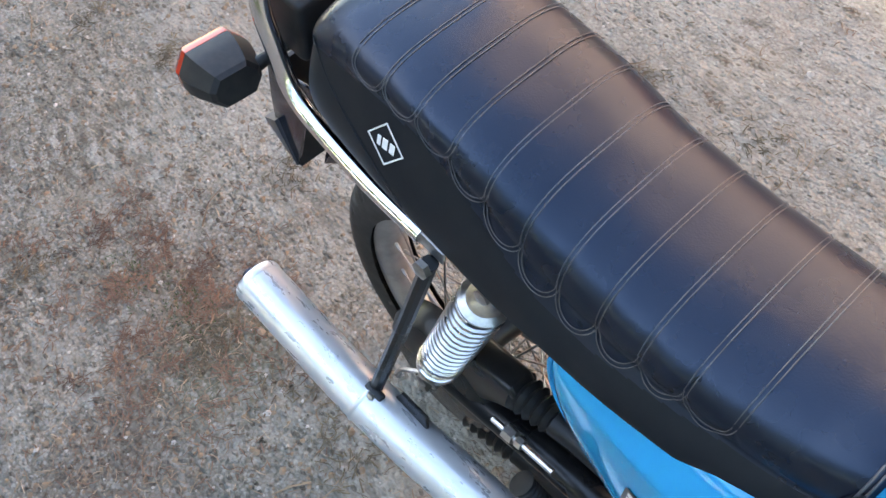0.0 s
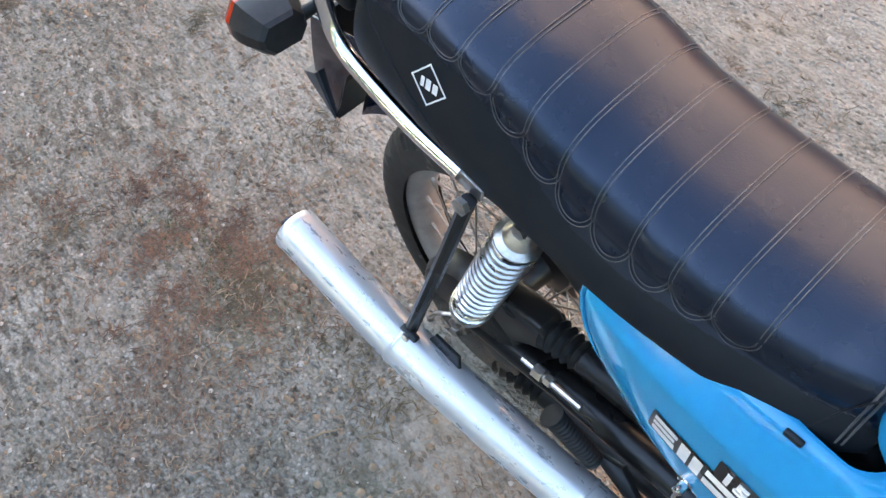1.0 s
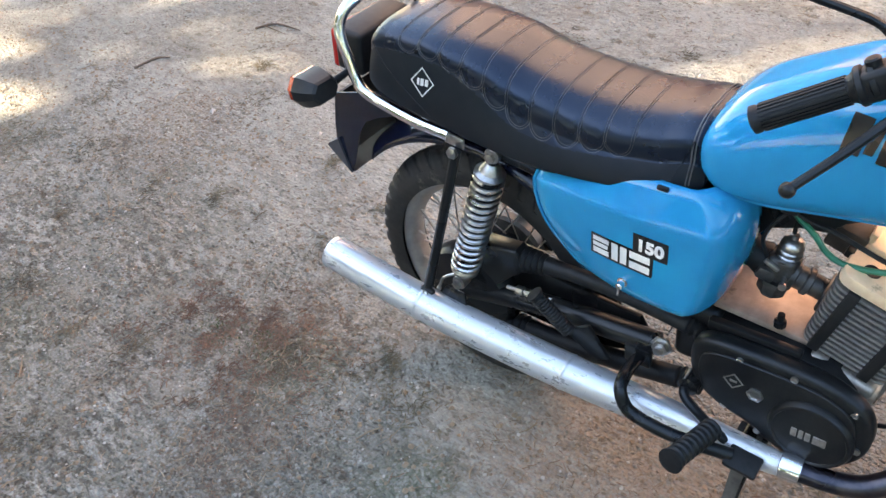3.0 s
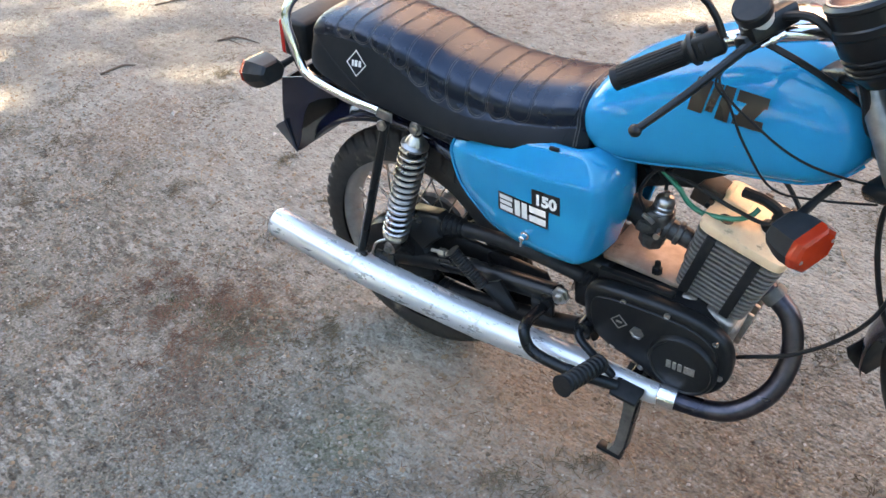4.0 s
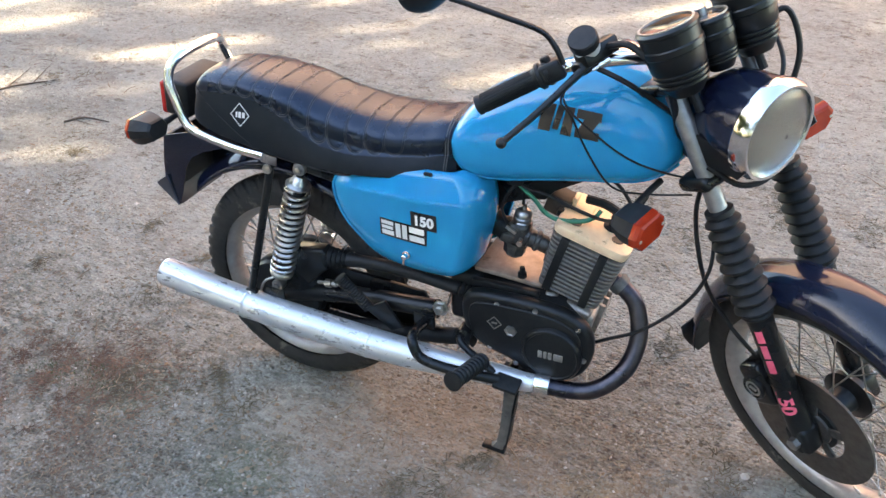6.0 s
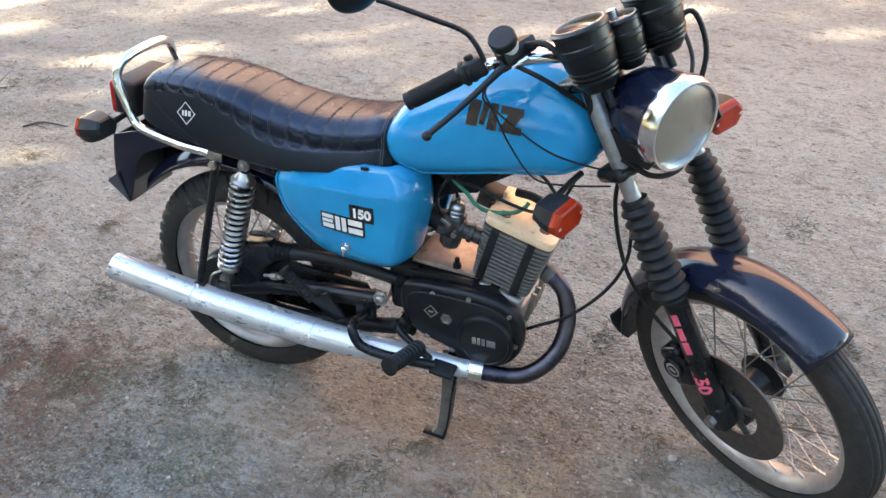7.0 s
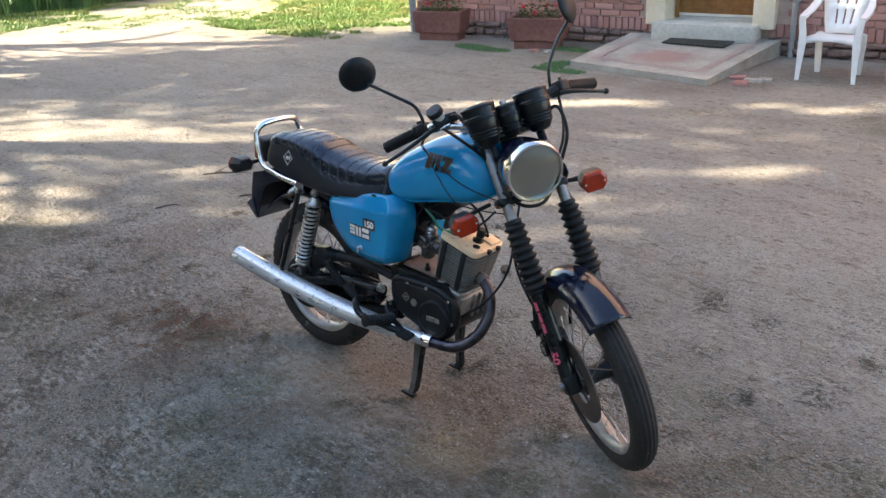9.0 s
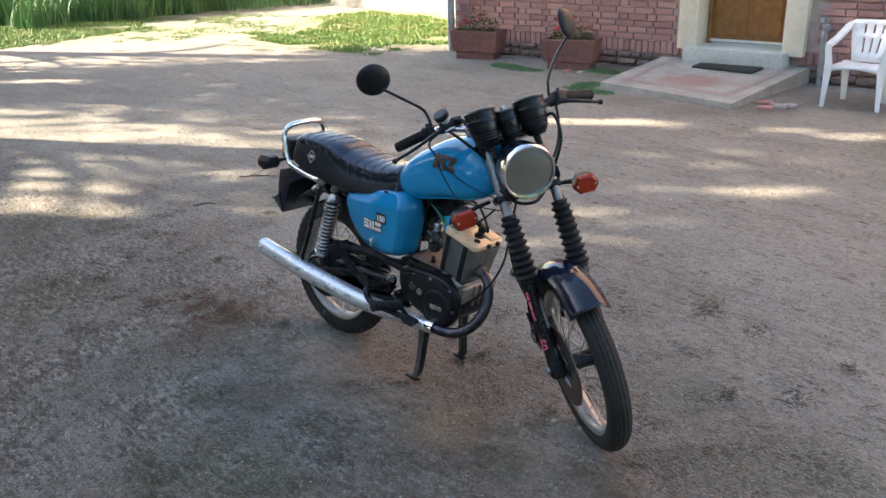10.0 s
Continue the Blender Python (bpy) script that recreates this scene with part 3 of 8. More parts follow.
raw("needle_litter", slivers(17000, about_bike, (0.007, 0.026), (0.0006, 0.0013), 3), NEEDLE, "dry brown needles and bark bits strewn over the soil", "litter")
def in_clumps(count, seed):
    """Ragged heaps of litter, each with its own size and stretch."""
    rng = random.Random(seed)
    spots = [(rng.uniform(-2.4, 2.5), rng.uniform(-1.7, 1.3), rng.uniform(0.03, 0.11), rng.uniform(0, 3.14), rng.uniform(0.3, 1.0)) for _ in range(count)]
    spots += [(rng.gauss(1.75, 0.45), rng.gauss(-0.25, 0.35), rng.uniform(0.04, 0.13), rng.uniform(0, 3.14), rng.uniform(0.3, 0.8)) for _ in range(count // 4)]

    def place(r):
        x, y, size, turn, flat = r.choice(spots)
        u, v = r.gauss(0, 0.6) * size, r.gauss(0, 0.6) * size * flat
        return x + u * math.cos(turn) - v * math.sin(turn), y + u * math.sin(turn) + v * math.cos(turn)
    return place


raw("needle_clumps", slivers(11000, in_clumps(110, 8), (0.006, 0.030), (0.0006, 0.0015), 9, 0.6), DARK_NEEDLE, "dark clumps of damp needles on the soil", "litter")


def rusty_spots(rng):
    while True:
        x, y = rng.gauss(-0.54, 0.17), rng.gauss(-0.40, 0.12)
        if noise.noise(Vector((x * 14, y * 14, 3.0))) + 0.7 * noise.noise(Vector((x * 34, y * 34, 7.0))) > rng.uniform(-0.1, 0.5):
            return x, y


raw("rusty_needles", slivers(2100, rusty_spots, (0.006, 0.026), (0.0006, 0.0014), 21, 0.6), RUSTY_NEEDLE, "rust-brown pine needles heaped behind the silencer", "litter")
raw("twigs", slivers(420, lambda r: (r.uniform(-4.0, 3.2), r.uniform(-2.0, 4.5)), (0.03, 0.11), (0.0010, 0.0024), 5), TWIG, "small broken twigs lying on the soil", "twigs")


def pebbles(count, place, size, seed):
    rng = random.Random(seed)
    s = Shape()
    for _ in range(count):
        x, y = place(rng)
        r = rng.uniform(*size) * rng.uniform(0.6, 1.0)
        c = Vector((x, y, soil_height(x, y) + r * 0.15))
        base = len(s.v)
        a0 = rng.uniform(0, 6.28)
        s.v.append(tuple(c + Vector((0, 0, r * rng.uniform(0.5, 0.8)))))
        for k in range(6):
            a = a0 + k * math.pi / 3
            q = r * rng.uniform(0.75, 1.25)
            s.v.append(tuple(c + Vector((q * math.cos(a), q * math.sin(a), -r * 0.2))))
        for k in range(6):
            s.f.append((base, base + 1 + k, base + 1 + (k + 1) % 6))
    return s


raw("grit", pebbles(8000, lambda r: (r.uniform(-3.2, 2.8), r.uniform(-1.9, 2.4)), (0.002, 0.0055), 11), STONE, "fine pale grit scattered on the yard", "grit")
raw("soil_crumbs", pebbles(15000, lambda r: (r.uniform(-2.6, 2.4), r.uniform(-1.8, 1.8)), (0.003, 0.009), 14), SOIL, "loose crumbs of sandy soil", "crumbs")
# litter whose dark tone also stands in for small shadows among the crumbs
raw("bark_crumbs", pebbles(9000, lambda r: (r.uniform(-2.8, 1.9), -1.95 + 2.3 * r.random() ** 1.5), (0.003, 0.009), 15), TWIG, "dark crumbs of bark and old needles on the soil", "litter")
raw("pebbles", pebbles(150, lambda r: (r.uniform(-4.0, 3.2), r.uniform(-1.9, 5.0)), (0.007, 0.015), 12), STONE, "small pebbles on the yard", "pebbles")


# ---- the brick house ----
HOUSE = Matrix.Translation((-1.09, 6.75, 0)) @ pose(0, 0, 0, 0, 0, 8)      # x along the wall, y into the house
# WALL_TOP is raised out of view to widen the brown reflection on the seat
WALL_L, WALL_R, WALL_TOP = -4.75, 9.0, 10.6
DOOR0, DOOR1, SILL = -1.30, -0.42, 0.31
house = thing("brick_house", HOUSE, "red brick house with a cream door surround", "house")
s = Shape()
for x0, x1, z0, z1 in ((WALL_L + 0.02, DOOR0 - 0.10, -0.1, WALL_TOP), (DOOR1 + 0.10, WALL_R, -0.1, WALL_TOP), (DOOR0 - 0.10, DOOR1 + 0.10, 2.55, WALL_TOP), (DOOR0 - 0.10, DOOR1 + 0.10, -0.1, 0.10)):
    s.box((x1 - x0, 0.36, z1 - z0), Matrix.Translation(((x0 + x1) / 2, 0.20, (z0 + z1) / 2)))
wall = part("wall", s, MORTAR, house, "red brick wall with sandy joints", smooth=0)
part("end_wall", Shape().box((0.36, 7.6, WALL_TOP + 0.1), Matrix.Translation((WALL_L + 0.20, 4.2, WALL_TOP / 2 - 0.05))), BRICK, house, smooth=0)
part("roof", Shape().grid([[(WALL_L - 0.3, -0.5, WALL_TOP - 0.1), (WALL_R + 0.3, -0.5, WALL_TOP - 0.1)], [(WALL_L - 0.3, 4.2, WALL_TOP + 3.4), (WALL_R + 0.3, 4.2, WALL_TOP + 3.4)], [(WALL_L - 0.3, 8.6, WALL_TOP - 0.1), (WALL_R + 0.3, 8.6, WALL_TOP - 0.1)]]), ROOF_TILE, house, "red tiled pitched roof", smooth=0)
# added out of view: a pinkish surface for the seat top to reflect
part("unseen_upper_wall", Shape().box((WALL_R - WALL_L - 0.02, 0.06, WALL_TOP - 3.1), Matrix.Translation(((WALL_L + WALL_R) / 2, 0.005, (WALL_TOP + 3.1) / 2)), 0.01), DUSKY, house, "unseen dusky pink upper storey, added for its reflection in the seat", smooth=0)
# door surround, step, leaf
for x0, x1 in ((DOOR0 - 0.24, DOOR0 - 0.02), (DOOR1 + 0.02, DOOR1 + 0.24)):
    part("door_jamb", Shape().box((x1 - x0, 0.44, 2.40), Matrix.Translation(((x0 + x1) / 2, 0.14, 0.255 + 1.20)), 0.012), PLASTER, house, "cream plastered door surround")
part("lintel", Shape().box((1.40, 0.44, 0.30), Matrix.Translation(((DOOR0 + DOOR1) / 2, 0.14, 2.80)), 0.012), PLASTER, house)
part("door_step", Shape().box((DOOR1 - DOOR0 + 0.20, 0.60, 0.20), Matrix.Translation(((DOOR0 + DOOR1) / 2, 0.06, 0.20)), 0.012), STEP, house, "grey cement door step")
door = part("door_leaf", Shape().box((DOOR1 - DOOR0 - 0.06, 0.05, 2.1), Matrix.Translation(((DOOR0 + DOOR1) / 2, 0.23, SILL + 1.07)), 0.004), DOOR_WOOD, house, "varnished brown wooden front door")
for x0, x1, z0, z1 in ((0.06, 0.40, 0.10, 0.80), (0.46, 0.76, 0.10, 0.80), (0.06, 0.76, 0.95, 1.9)):
    part("door_panel", Shape().box((x1 - x0, 0.02, z1 - z0), Matrix.Translation((DOOR0 + (x0 + x1) / 2 + 0.02, 0.205, SILL + (z0 + z1) / 2)), 0.008), DOOR_WOOD, door)
part("weather_bar", Shape().box((DOOR1 - DOOR0 - 0.06, 0.03, 0.025), Matrix.Translation(((DOOR0 + DOOR1) / 2, 0.195, SILL + 0.030)), 0.004), PALE_WALL, door)
tagged(part("door_frame", Shape().box((0.04, 0.08, 2.15), Matrix.Translation((DOOR0 + 0.012, 0.22, SILL + 1.07)), 0.003), DOOR_WOOD, house))
tagged(part("door_frame", Shape().box((0.04, 0.08, 2.15), Matrix.Translation((DOOR1 - 0.012, 0.22, SILL + 1.07)), 0.003), DOOR_WOOD, house))
# standpipe on the wall
s = Shape().rod((0.0, -0.05, -0.05), (0.0, -0.05, 0.56), 0.028, 14)
s.box((0.075, 0.07, 0.07), Matrix.Translation((0.01, -0.05, 0.56)), 0.015)
s.box((0.05, 0.05, 0.05), Matrix.Translation((-0.03, -0.05, 0.63)), 0.012)
part("standpipe", s, PIPE_GREY, house, "old grey iron standpipe against the brick wall")
part("corner_pipe", Shape().rod((WALL_L + 0.02, -0.07, 0.0), (WALL_L + 0.02, -0.07, WALL_TOP), 0.045, 18), PIPE_GREY, house, "grey drainpipe at the house corner")

# bricks: the courses near the ground one by one
BW, BH, JOINT = 0.225, 0.060, 0.011
brick_mesh = Shape().box((BW, 0.030, BH), Matrix(), 0.004, 1).mesh("brick", 0)
half_mesh = Shape().box((0.104, 0.030, BH), Matrix(), 0.004, 1).mesh("brick", 0)
brick_mesh.materials.append(BRICK)
half_mesh.materials.append(BRICK)
rng = random.Random(21)
upper = Shape()
for c in range(50):
    z = 0.346 + c * (BH + JOINT)
    if z > 3.1:
        break
    header = c % 2
    x = WALL_L + 0.05 + (0.06 if header else 0.0)
    k = 0
    while x < WALL_R:
        w = 0.104 if (header and k % 2) else BW
        mid = x + w / 2
        k += 1
        x += w + JOINT
        if DOOR0 - 0.26 < mid + w / 2 and mid - w / 2 < DOOR1 + 0.26 and z < 2.9:
            continue
        jog = rng.uniform(-0.003, 0.003)
        if c < 8 and mid < 1.5:
            m = Matrix.Translation((mid, 0.012 + jog, z)) @ pose(0, 0, 0, 0, rng.uniform(-0.6, 0.6), rng.uniform(-0.6, 0.6))
            part("brick", brick_mesh if w > 0.2 else half_mesh, None, wall, "", m)
        else:
            base = len(upper.v)
            y0, y1 = -0.003 + jog, 0.03
            x0, x1, z0, z1 = mid - w / 2, mid + w / 2, z - BH / 2, z + BH / 2
            upper.v += [(x0, y0, z0), (x1, y0, z0), (x1, y0, z1), (x0, y0, z1), (x0, y1, z0), (x1, y1, z0), (x1, y1, z1), (x0, y1, z1)]
            upper.f += [(base, base + 1, base + 2, base + 3), (base, base + 4, base + 5, base + 1), (base + 3, base + 2, base + 6, base + 7), (base, base + 3, base + 7, base + 4), (base + 1, base + 5, base + 6, base + 2)]
tagged(part("upper_bricks", upper, BRICK, wall, smooth=0), kind="stuff")
# a course of bricks on end, and the rough footing stones under it
upright_mesh = Shape().box((0.064, 0.034, 0.128), Matrix(), 0.005, 1).mesh("brick", 0)
upright_mesh.materials.append(BRICK)
x = WALL_L + 0.06
while x < 3.0:
    if not DOOR0 - 0.14 < x < DOOR1 + 0.14:
        part("brick", upright_mesh, None, wall, "", Matrix.Translation((x, 0.006 + rng.uniform(-0.006, 0.005), 0.240 + rng.uniform(-0.004, 0.004))) @ pose(0, 0, 0, 0, rng.uniform(-2, 2), rng.uniform(-2, 2)))
    x += 0.076
for z, h in ((0.140, 0.060), (0.062, 0.070), (-0.020, 0.075)):
    x = WALL_L + 0.04
    while x < 3.0:
        w = rng.uniform(0.07, 0.30)
        out = rng.uniform(0.005, 0.050)
        if not DOOR0 - 0.14 < x + w / 2 < DOOR1 + 0.14:
            stone = Shape().box((w, 0.05 + out, h * rng.uniform(0.8, 1.0)), Matrix.Translation((0, -out / 2, 0)) @ pose(0, 0, 0, 0, rng.uniform(-4, 4), rng.uniform(-5, 5)), 0.012, 2)
            stone.v = [tuple(Vector(p) + 0.026 * Vector((noise.noise(Vector(p) * 14 + Vector((x * 9, z * 30, k))) for k in range(3)))) for p in stone.v]
            part("footing_stone", stone, FOOTING, wall, "", Matrix.Translation((x + w / 2, 0.010, z)), smooth=50)
        x += w + rng.uniform(0.002, 0.024)

# ramp before the door: cement slab with red inlays, and the mat
s = Shape()
fl, fr = Vector((-2.66, 5.20, 0)), Vector((-1.08, 5.02, 0))
bl, br = Vector((-2.80, 6.62, 0)), Vector((-1.20, 6.78, 0))
up = lambda p, z: (p.x, p.y, z)
s.grid([[up(fl, -0.05), up(fr, -0.05)], [up(fl, 0.045), up(fr, 0.055)], [up(bl, 0.16), up(br, 0.16)], [up(bl, -0.05), up(br, -0.05)]])
s.f += [(0, 2, 4, 6), (1, 7, 5, 3)]
ramp = part("entrance_ramp", s, RAMP_CEMENT, None, "low cement ramp with red inlays before the door", smooth=0)
tagged(ramp, category="ramp", kind="structure")


def on_ramp(u, v, lift):
    p = (fl * (1 - u) + fr * u) * (1 - v) + (bl * (1 - u) + br * u) * v
    return (p.x, p.y, (0.045 * (1 - u) + 0.055 * u) * (1 - v) + 0.16 * v + lift)


for u0, u1, v0, v1 in ((0.09, 0.91, 0.11, 0.17), (0.09, 0.14, 0.17, 0.95), (0.86, 0.91, 0.17, 0.95)):
    part("red_inlay", Shape().grid([[on_ramp(u0, v0, 0.003), on_ramp(u1, v0, 0.003)], [on_ramp(u0, v1, 0.003), on_ramp(u1, v1, 0.003)]]), RED_PAVING, ramp, "faded red cement inlay", smooth=0)
s = Shape()
rows = [[on_ramp(u, v, 0.014 + 0.003 * ((i + j) % 2)) for j, u in enumerate([0.345 + 0.42 * t / 24 for t in range(25)])] for i, v in enumerate([0.66 + 0.24 * t / 14 for t in range(15)])]
s.grid(rows)
rows = [[on_ramp(0.345 + 0.42 * t, v, z) for t, v, z in ((0, 0.66, 0.002), (1, 0.66, 0.002), (1, 0.90, 0.002), (0, 0.90, 0.002))], [on_ramp(0.345 + 0.42 * t, v, z) for t, v, z in ((0, 0.66, 0.014), (1, 0.66, 0.014), (1, 0.90, 0.014), (0, 0.90, 0.014))]]
s.grid(rows, close_v=True)
mat_ob = part("door_mat", s, MAT_FIBRE, None, smooth=0)
tagged(mat_ob, "dark fibre door mat on the ramp before the step", "door mat")


def build_planter(m, label, seed):
    root = thing("flower_box", m, label, "planter", "flower boxes by the wall")
    rows = []
    for z, w, d in ((0.085, 0.262, 0.140), (0.090, 0.268, 0.145), (0.310, 0.292, 0.165), (0.32, 0.288, 0.161), (0.32, 0.262, 0.138), (0.24, 0.258, 0.134)):
        rows.append([(-w, -d, z), (w, -d, z), (w, d, z), (-w, d, z)])
    part("trough", Shape().grid(rows, close_v=True, caps=True), PLANTER, root, "red-brown concrete trough with chipped paint", smooth=0)
    part("plinth", Shape().box((0.47, 0.24, 0.10), Matrix.Translation((0, 0, 0.038)), 0.006), PLANTER, root)
    part("earth", Shape().box((0.50, 0.25, 0.03), Matrix.Translation((0, 0, 0.262)), 0.005), SOIL, root)
    rng = random.Random(seed)
    leaves = Shape()
    for _ in range(420):
        x, y = rng.uniform(-0.22, 0.22), rng.uniform(-0.10, 0.10)
        h = 0.28 + rng.uniform(0, 0.30) * (1 - (x / 0.3) ** 2) * rng.uniform(0.4, 1)
        a, r = rng.uniform(0, 6.28), rng.uniform(0.012, 0.030)
        c = Vector((x, y, h))
        u, v = Vector((math.cos(a), math.sin(a), rng.uniform(-0.5, 0.5))), Vector((-math.sin(a), math.cos(a), rng.uniform(-0.3, 0.6)))
        b = len(leaves.v)
        leaves.v += [tuple(c - u * r), tuple(c + v * r * 0.5), tuple(c + u * r), tuple(c - v * r * 0.5)]
        leaves.f.append((b, b + 1, b + 2, b + 3))
    part("foliage", leaves, LEAF, root, "green geranium leaves", smooth=0)
    for _ in range(9):
        heads = Shape()
        x, y = rng.uniform(-0.24, 0.24), rng.uniform(-0.11, 0.06)
        c = Vector((x, y, 0.36 + rng.uniform(0, 0.18)))
        for _ in range(10):
            a, r = rng.uniform(0, 6.28), 0.014
            q = c + Vector((rng.uniform(-1, 1), rng.uniform(-1, 1), rng.uniform(-1, 1))) * 0.016
            u, v = Vector((math.cos(a), math.sin(a), rng.uniform(-0.7, 0.7))), Vector((-math.sin(a), math.cos(a), rng.uniform(-0.7, 0.7)))
            b = len(heads.v)
            heads.v += [tuple(q - u * r), tuple(q + v * r), tuple(q + u * r), tuple(q - v * r)]
            heads.f.append((b, b + 1, b + 2, b + 3))
        part("flower_head", heads, PETAL, root, "red geranium flower", smooth=0)


build_planter(Matrix.Translation((-5.03, 5.80, 0.0)) @ pose(0, 0, 0, 0, 0, 22) @ Matrix.Diagonal((1.06, 1.06, 1.08, 1)), "red-brown concrete flower box with red geraniums beside the wall", 4)
build_planter(Matrix.Translation((-3.62, 5.90, 0.0)) @ pose(0, 0, 0, 0, 0, 22) @ Matrix.Diagonal((1.06, 1.06, 1.06, 1)), "chipped red-brown concrete flower box with geraniums", 9)


def build_chair(m):
    root = thing("garden_chair", m, "white moulded plastic garden chair with slotted back beside the wall", "chair")
    rows = [[(x * (1 - 0.12 * (y + 0.2) / 0.4), y, 0.425 - 0.018 * math.cos(x / 0.21 * math.pi / 2) - 0.02 * (y + 0.2) + 0.012 * math.exp(-((y - 0.18) / 0.03) ** 2)) for x in [-0.21 + 0.042 * k for k in range(11)]] for y in [-0.205 + 0.0385 * k for k in range(11)]]
    ob = part("seat", Shape().grid(rows), WHITE_PLASTIC, root)
    ob.modifiers.new("thickness", "SOLIDIFY").thickness = 0.010
    apron = [[(x, -0.208 - 0.004 * k, 0.425 - 0.060 * k + 0.030 * k * math.cos(x / 0.21 * math.pi / 2)) for x in [-0.21 + 0.042 * j for j in range(11)]] for k in (0, 1)]
    ob = part("apron", Shape().grid(apron), WHITE_PLASTIC, root)
    ob.modifiers.new("thickness", "SOLIDIFY").thickness = 0.008
    for sx in (-1, 1):
        # front leg, running on upwards into the arm
        rows = []
        for z, x, y, w, d in ((0.0, 0.232, -0.215, 0.017, 0.015), (0.20, 0.226, -0.208, 0.024, 0.018), (0.38, 0.220, -0.200, 0.034, 0.022), (0.46, 0.222, -0.200, 0.030, 0.022), (0.58, 0.236, -0.205, 0.026, 0.022), (0.635, 0.240, -0.200, 0.024, 0.022)):
            rows.append([(sx * x - w, y - d, z), (sx * x + w, y - d, z), (sx * x + w * 0.7, y + d, z), (sx * x - w * 0.7, y + d, z)])
        part("leg", Shape().grid(rows, close_v=True, caps=True), WHITE_PLASTIC, root)
        rows = []
        for z, x, y, w, d in ((0.0, 0.176, 0.215, 0.020, 0.014), (0.20, 0.178, 0.190, 0.026, 0.017), (0.42, 0.180, 0.170, 0.032, 0.020)):
            rows.append([(sx * x - w, y - d, z), (sx * x + w, y - d, z), (sx * x + w, y + d, z), (sx * x - w, y + d, z)])
        part("leg", Shape().grid(rows, close_v=True, caps=True), WHITE_PLASTIC, root)
        rows = []
        for x, y, z, w in ((0.240, -0.225, 0.635, 0.024), (0.242, -0.12, 0.650, 0.026), (0.238, 0.02, 0.680, 0.027), (0.226, 0.14, 0.735, 0.027), (0.205, 0.220, 0.790, 0.026), (0.170, 0.262, 0.822, 0.022)):
            rows.append([(sx * x - w, y, z + 0.006), (sx * x + w, y, z - 0.004), (sx * x + w, y + 0.008, z - 0.034), (sx * x + w * 0.6, y + 0.006, z - 0.020), (sx * x - w, y + 0.008, z - 0.018)])
        part("armrest", Shape().grid(rows, close_v=True, caps=True), WHITE_PLASTIC, root)
    # back: one tapered shell with two rows of three slots
    us = (-1.0, -0.45, -0.35, -0.05, 0.05, 0.35, 0.45, 1.0)
    vs = (0.0, 0.22, 0.56, 0.68, 0.88, 0.96, 1.0)
    s = Shape()
    for v in vs:
        for u in us:
            half = 0.135 + 0.070 * v - 0.030 * max(v - 0.88, 0) / 0.12
            s.v.append((u * half, 0.165 + 0.115 * v - 0.020 * u * u, 0.420 + 0.415 * v))
    for r in range(len(vs) - 1):
        for k in range(len(us) - 1):
            if r in (1, 3) and k in (1, 3, 5):
                continue
            b = r * len(us) + k
            s.f.append((b, b + 1, b + 1 + len(us), b + len(us)))
    ob = part("backrest", s, WHITE_PLASTIC, root, "slotted white backrest")
    ob.modifiers.new("thickness", "SOLIDIFY").thickness = 0.010


build_chair(Matrix.Translation((-0.373, 5.932, 0.0)) @ pose(0, 0, 0, 0, 0, 7.5) @ Matrix.Diagonal((1.0, 1.0, 0.86, 1)))
# broken bits of brick by the ramp
for k, (x, y, w, turn, ground) in enumerate(((-0.99, 5.44, 0.15, 20, BRICK), (-0.84, 5.41, 0.17, -8, STONE), (-0.76, 5.47, 0.10, 35, STONE), (-0.86, 5.22, 0.13, 12, BRICK), (-3.46, 5.62, 0.09, 10, BRICK), (-3.30, 5.66, 0.07, -20, STONE))):
    chip = Shape().box((w, 0.075, 0.035), Matrix(), 0.008, 2)
    chip.v = [tuple(Vector(p) + 0.012 * Vector((noise.noise(Vector(p) * 20 + Vector((k * 7, j, 0))) for j in range(3)))) for p in chip.v]
    tagged(part("brick_fragment", chip, ground, None, "", Matrix.Translation((x, y, 0.014)) @ pose(0, 0, 0, 4, -3, turn)), "broken brick fragment lying on the soil by the wall", "rubble", "broken bricks by the wall")

# ---- grass, the far building, the trees that shade the yard ----


def blades(count, place, height, seed, width=(0.002, 0.005), lean=0.6):
    rng = random.Random(seed)
    s = Shape()
    for _ in range(count):
        x, y = place(rng)
        h, a, w = rng.uniform(*height), rng.uniform(0, 2 * math.pi), rng.uniform(*width)
        k = rng.uniform(0.1, lean)
        d, n = Vector((math.cos(a), math.sin(a), 0)), Vector((-math.sin(a), math.cos(a), 0)) * w
        p = Vector((x, y, soil_height(x, y) - 0.005))
        q, t = p + d * h * k * 0.35 + Vector((0, 0, h * 0.6)), p + d * h * k + Vector((0, 0, h))
        b = len(s.v)
        s.v += [tuple(p + n), tuple(p - n), tuple(q + n * 0.8), tuple(q - n * 0.8), tuple(t)]
        s.f += [(b, b + 1, b + 3, b + 2), (b + 2, b + 3, b + 4)]
    return s


def in_spots(spots):
    def place(rng):
        x, y, r, q = rng.choice(spots)
        a, d = rng.uniform(0, 2 * math.pi), math.sqrt(rng.random())
        return x + r * d * math.cos(a), y + q * d * math.sin(a)
    return place


def within(x, y, poly):
    inside = False
    for k in range(len(poly)):
        (ax, ay), (bx, by) = poly[k - 1], poly[k]
        if (ay > y) != (by > y) and x < (bx - ax) * (y - ay) / (by - ay) + ax:
            inside = not inside
    return inside


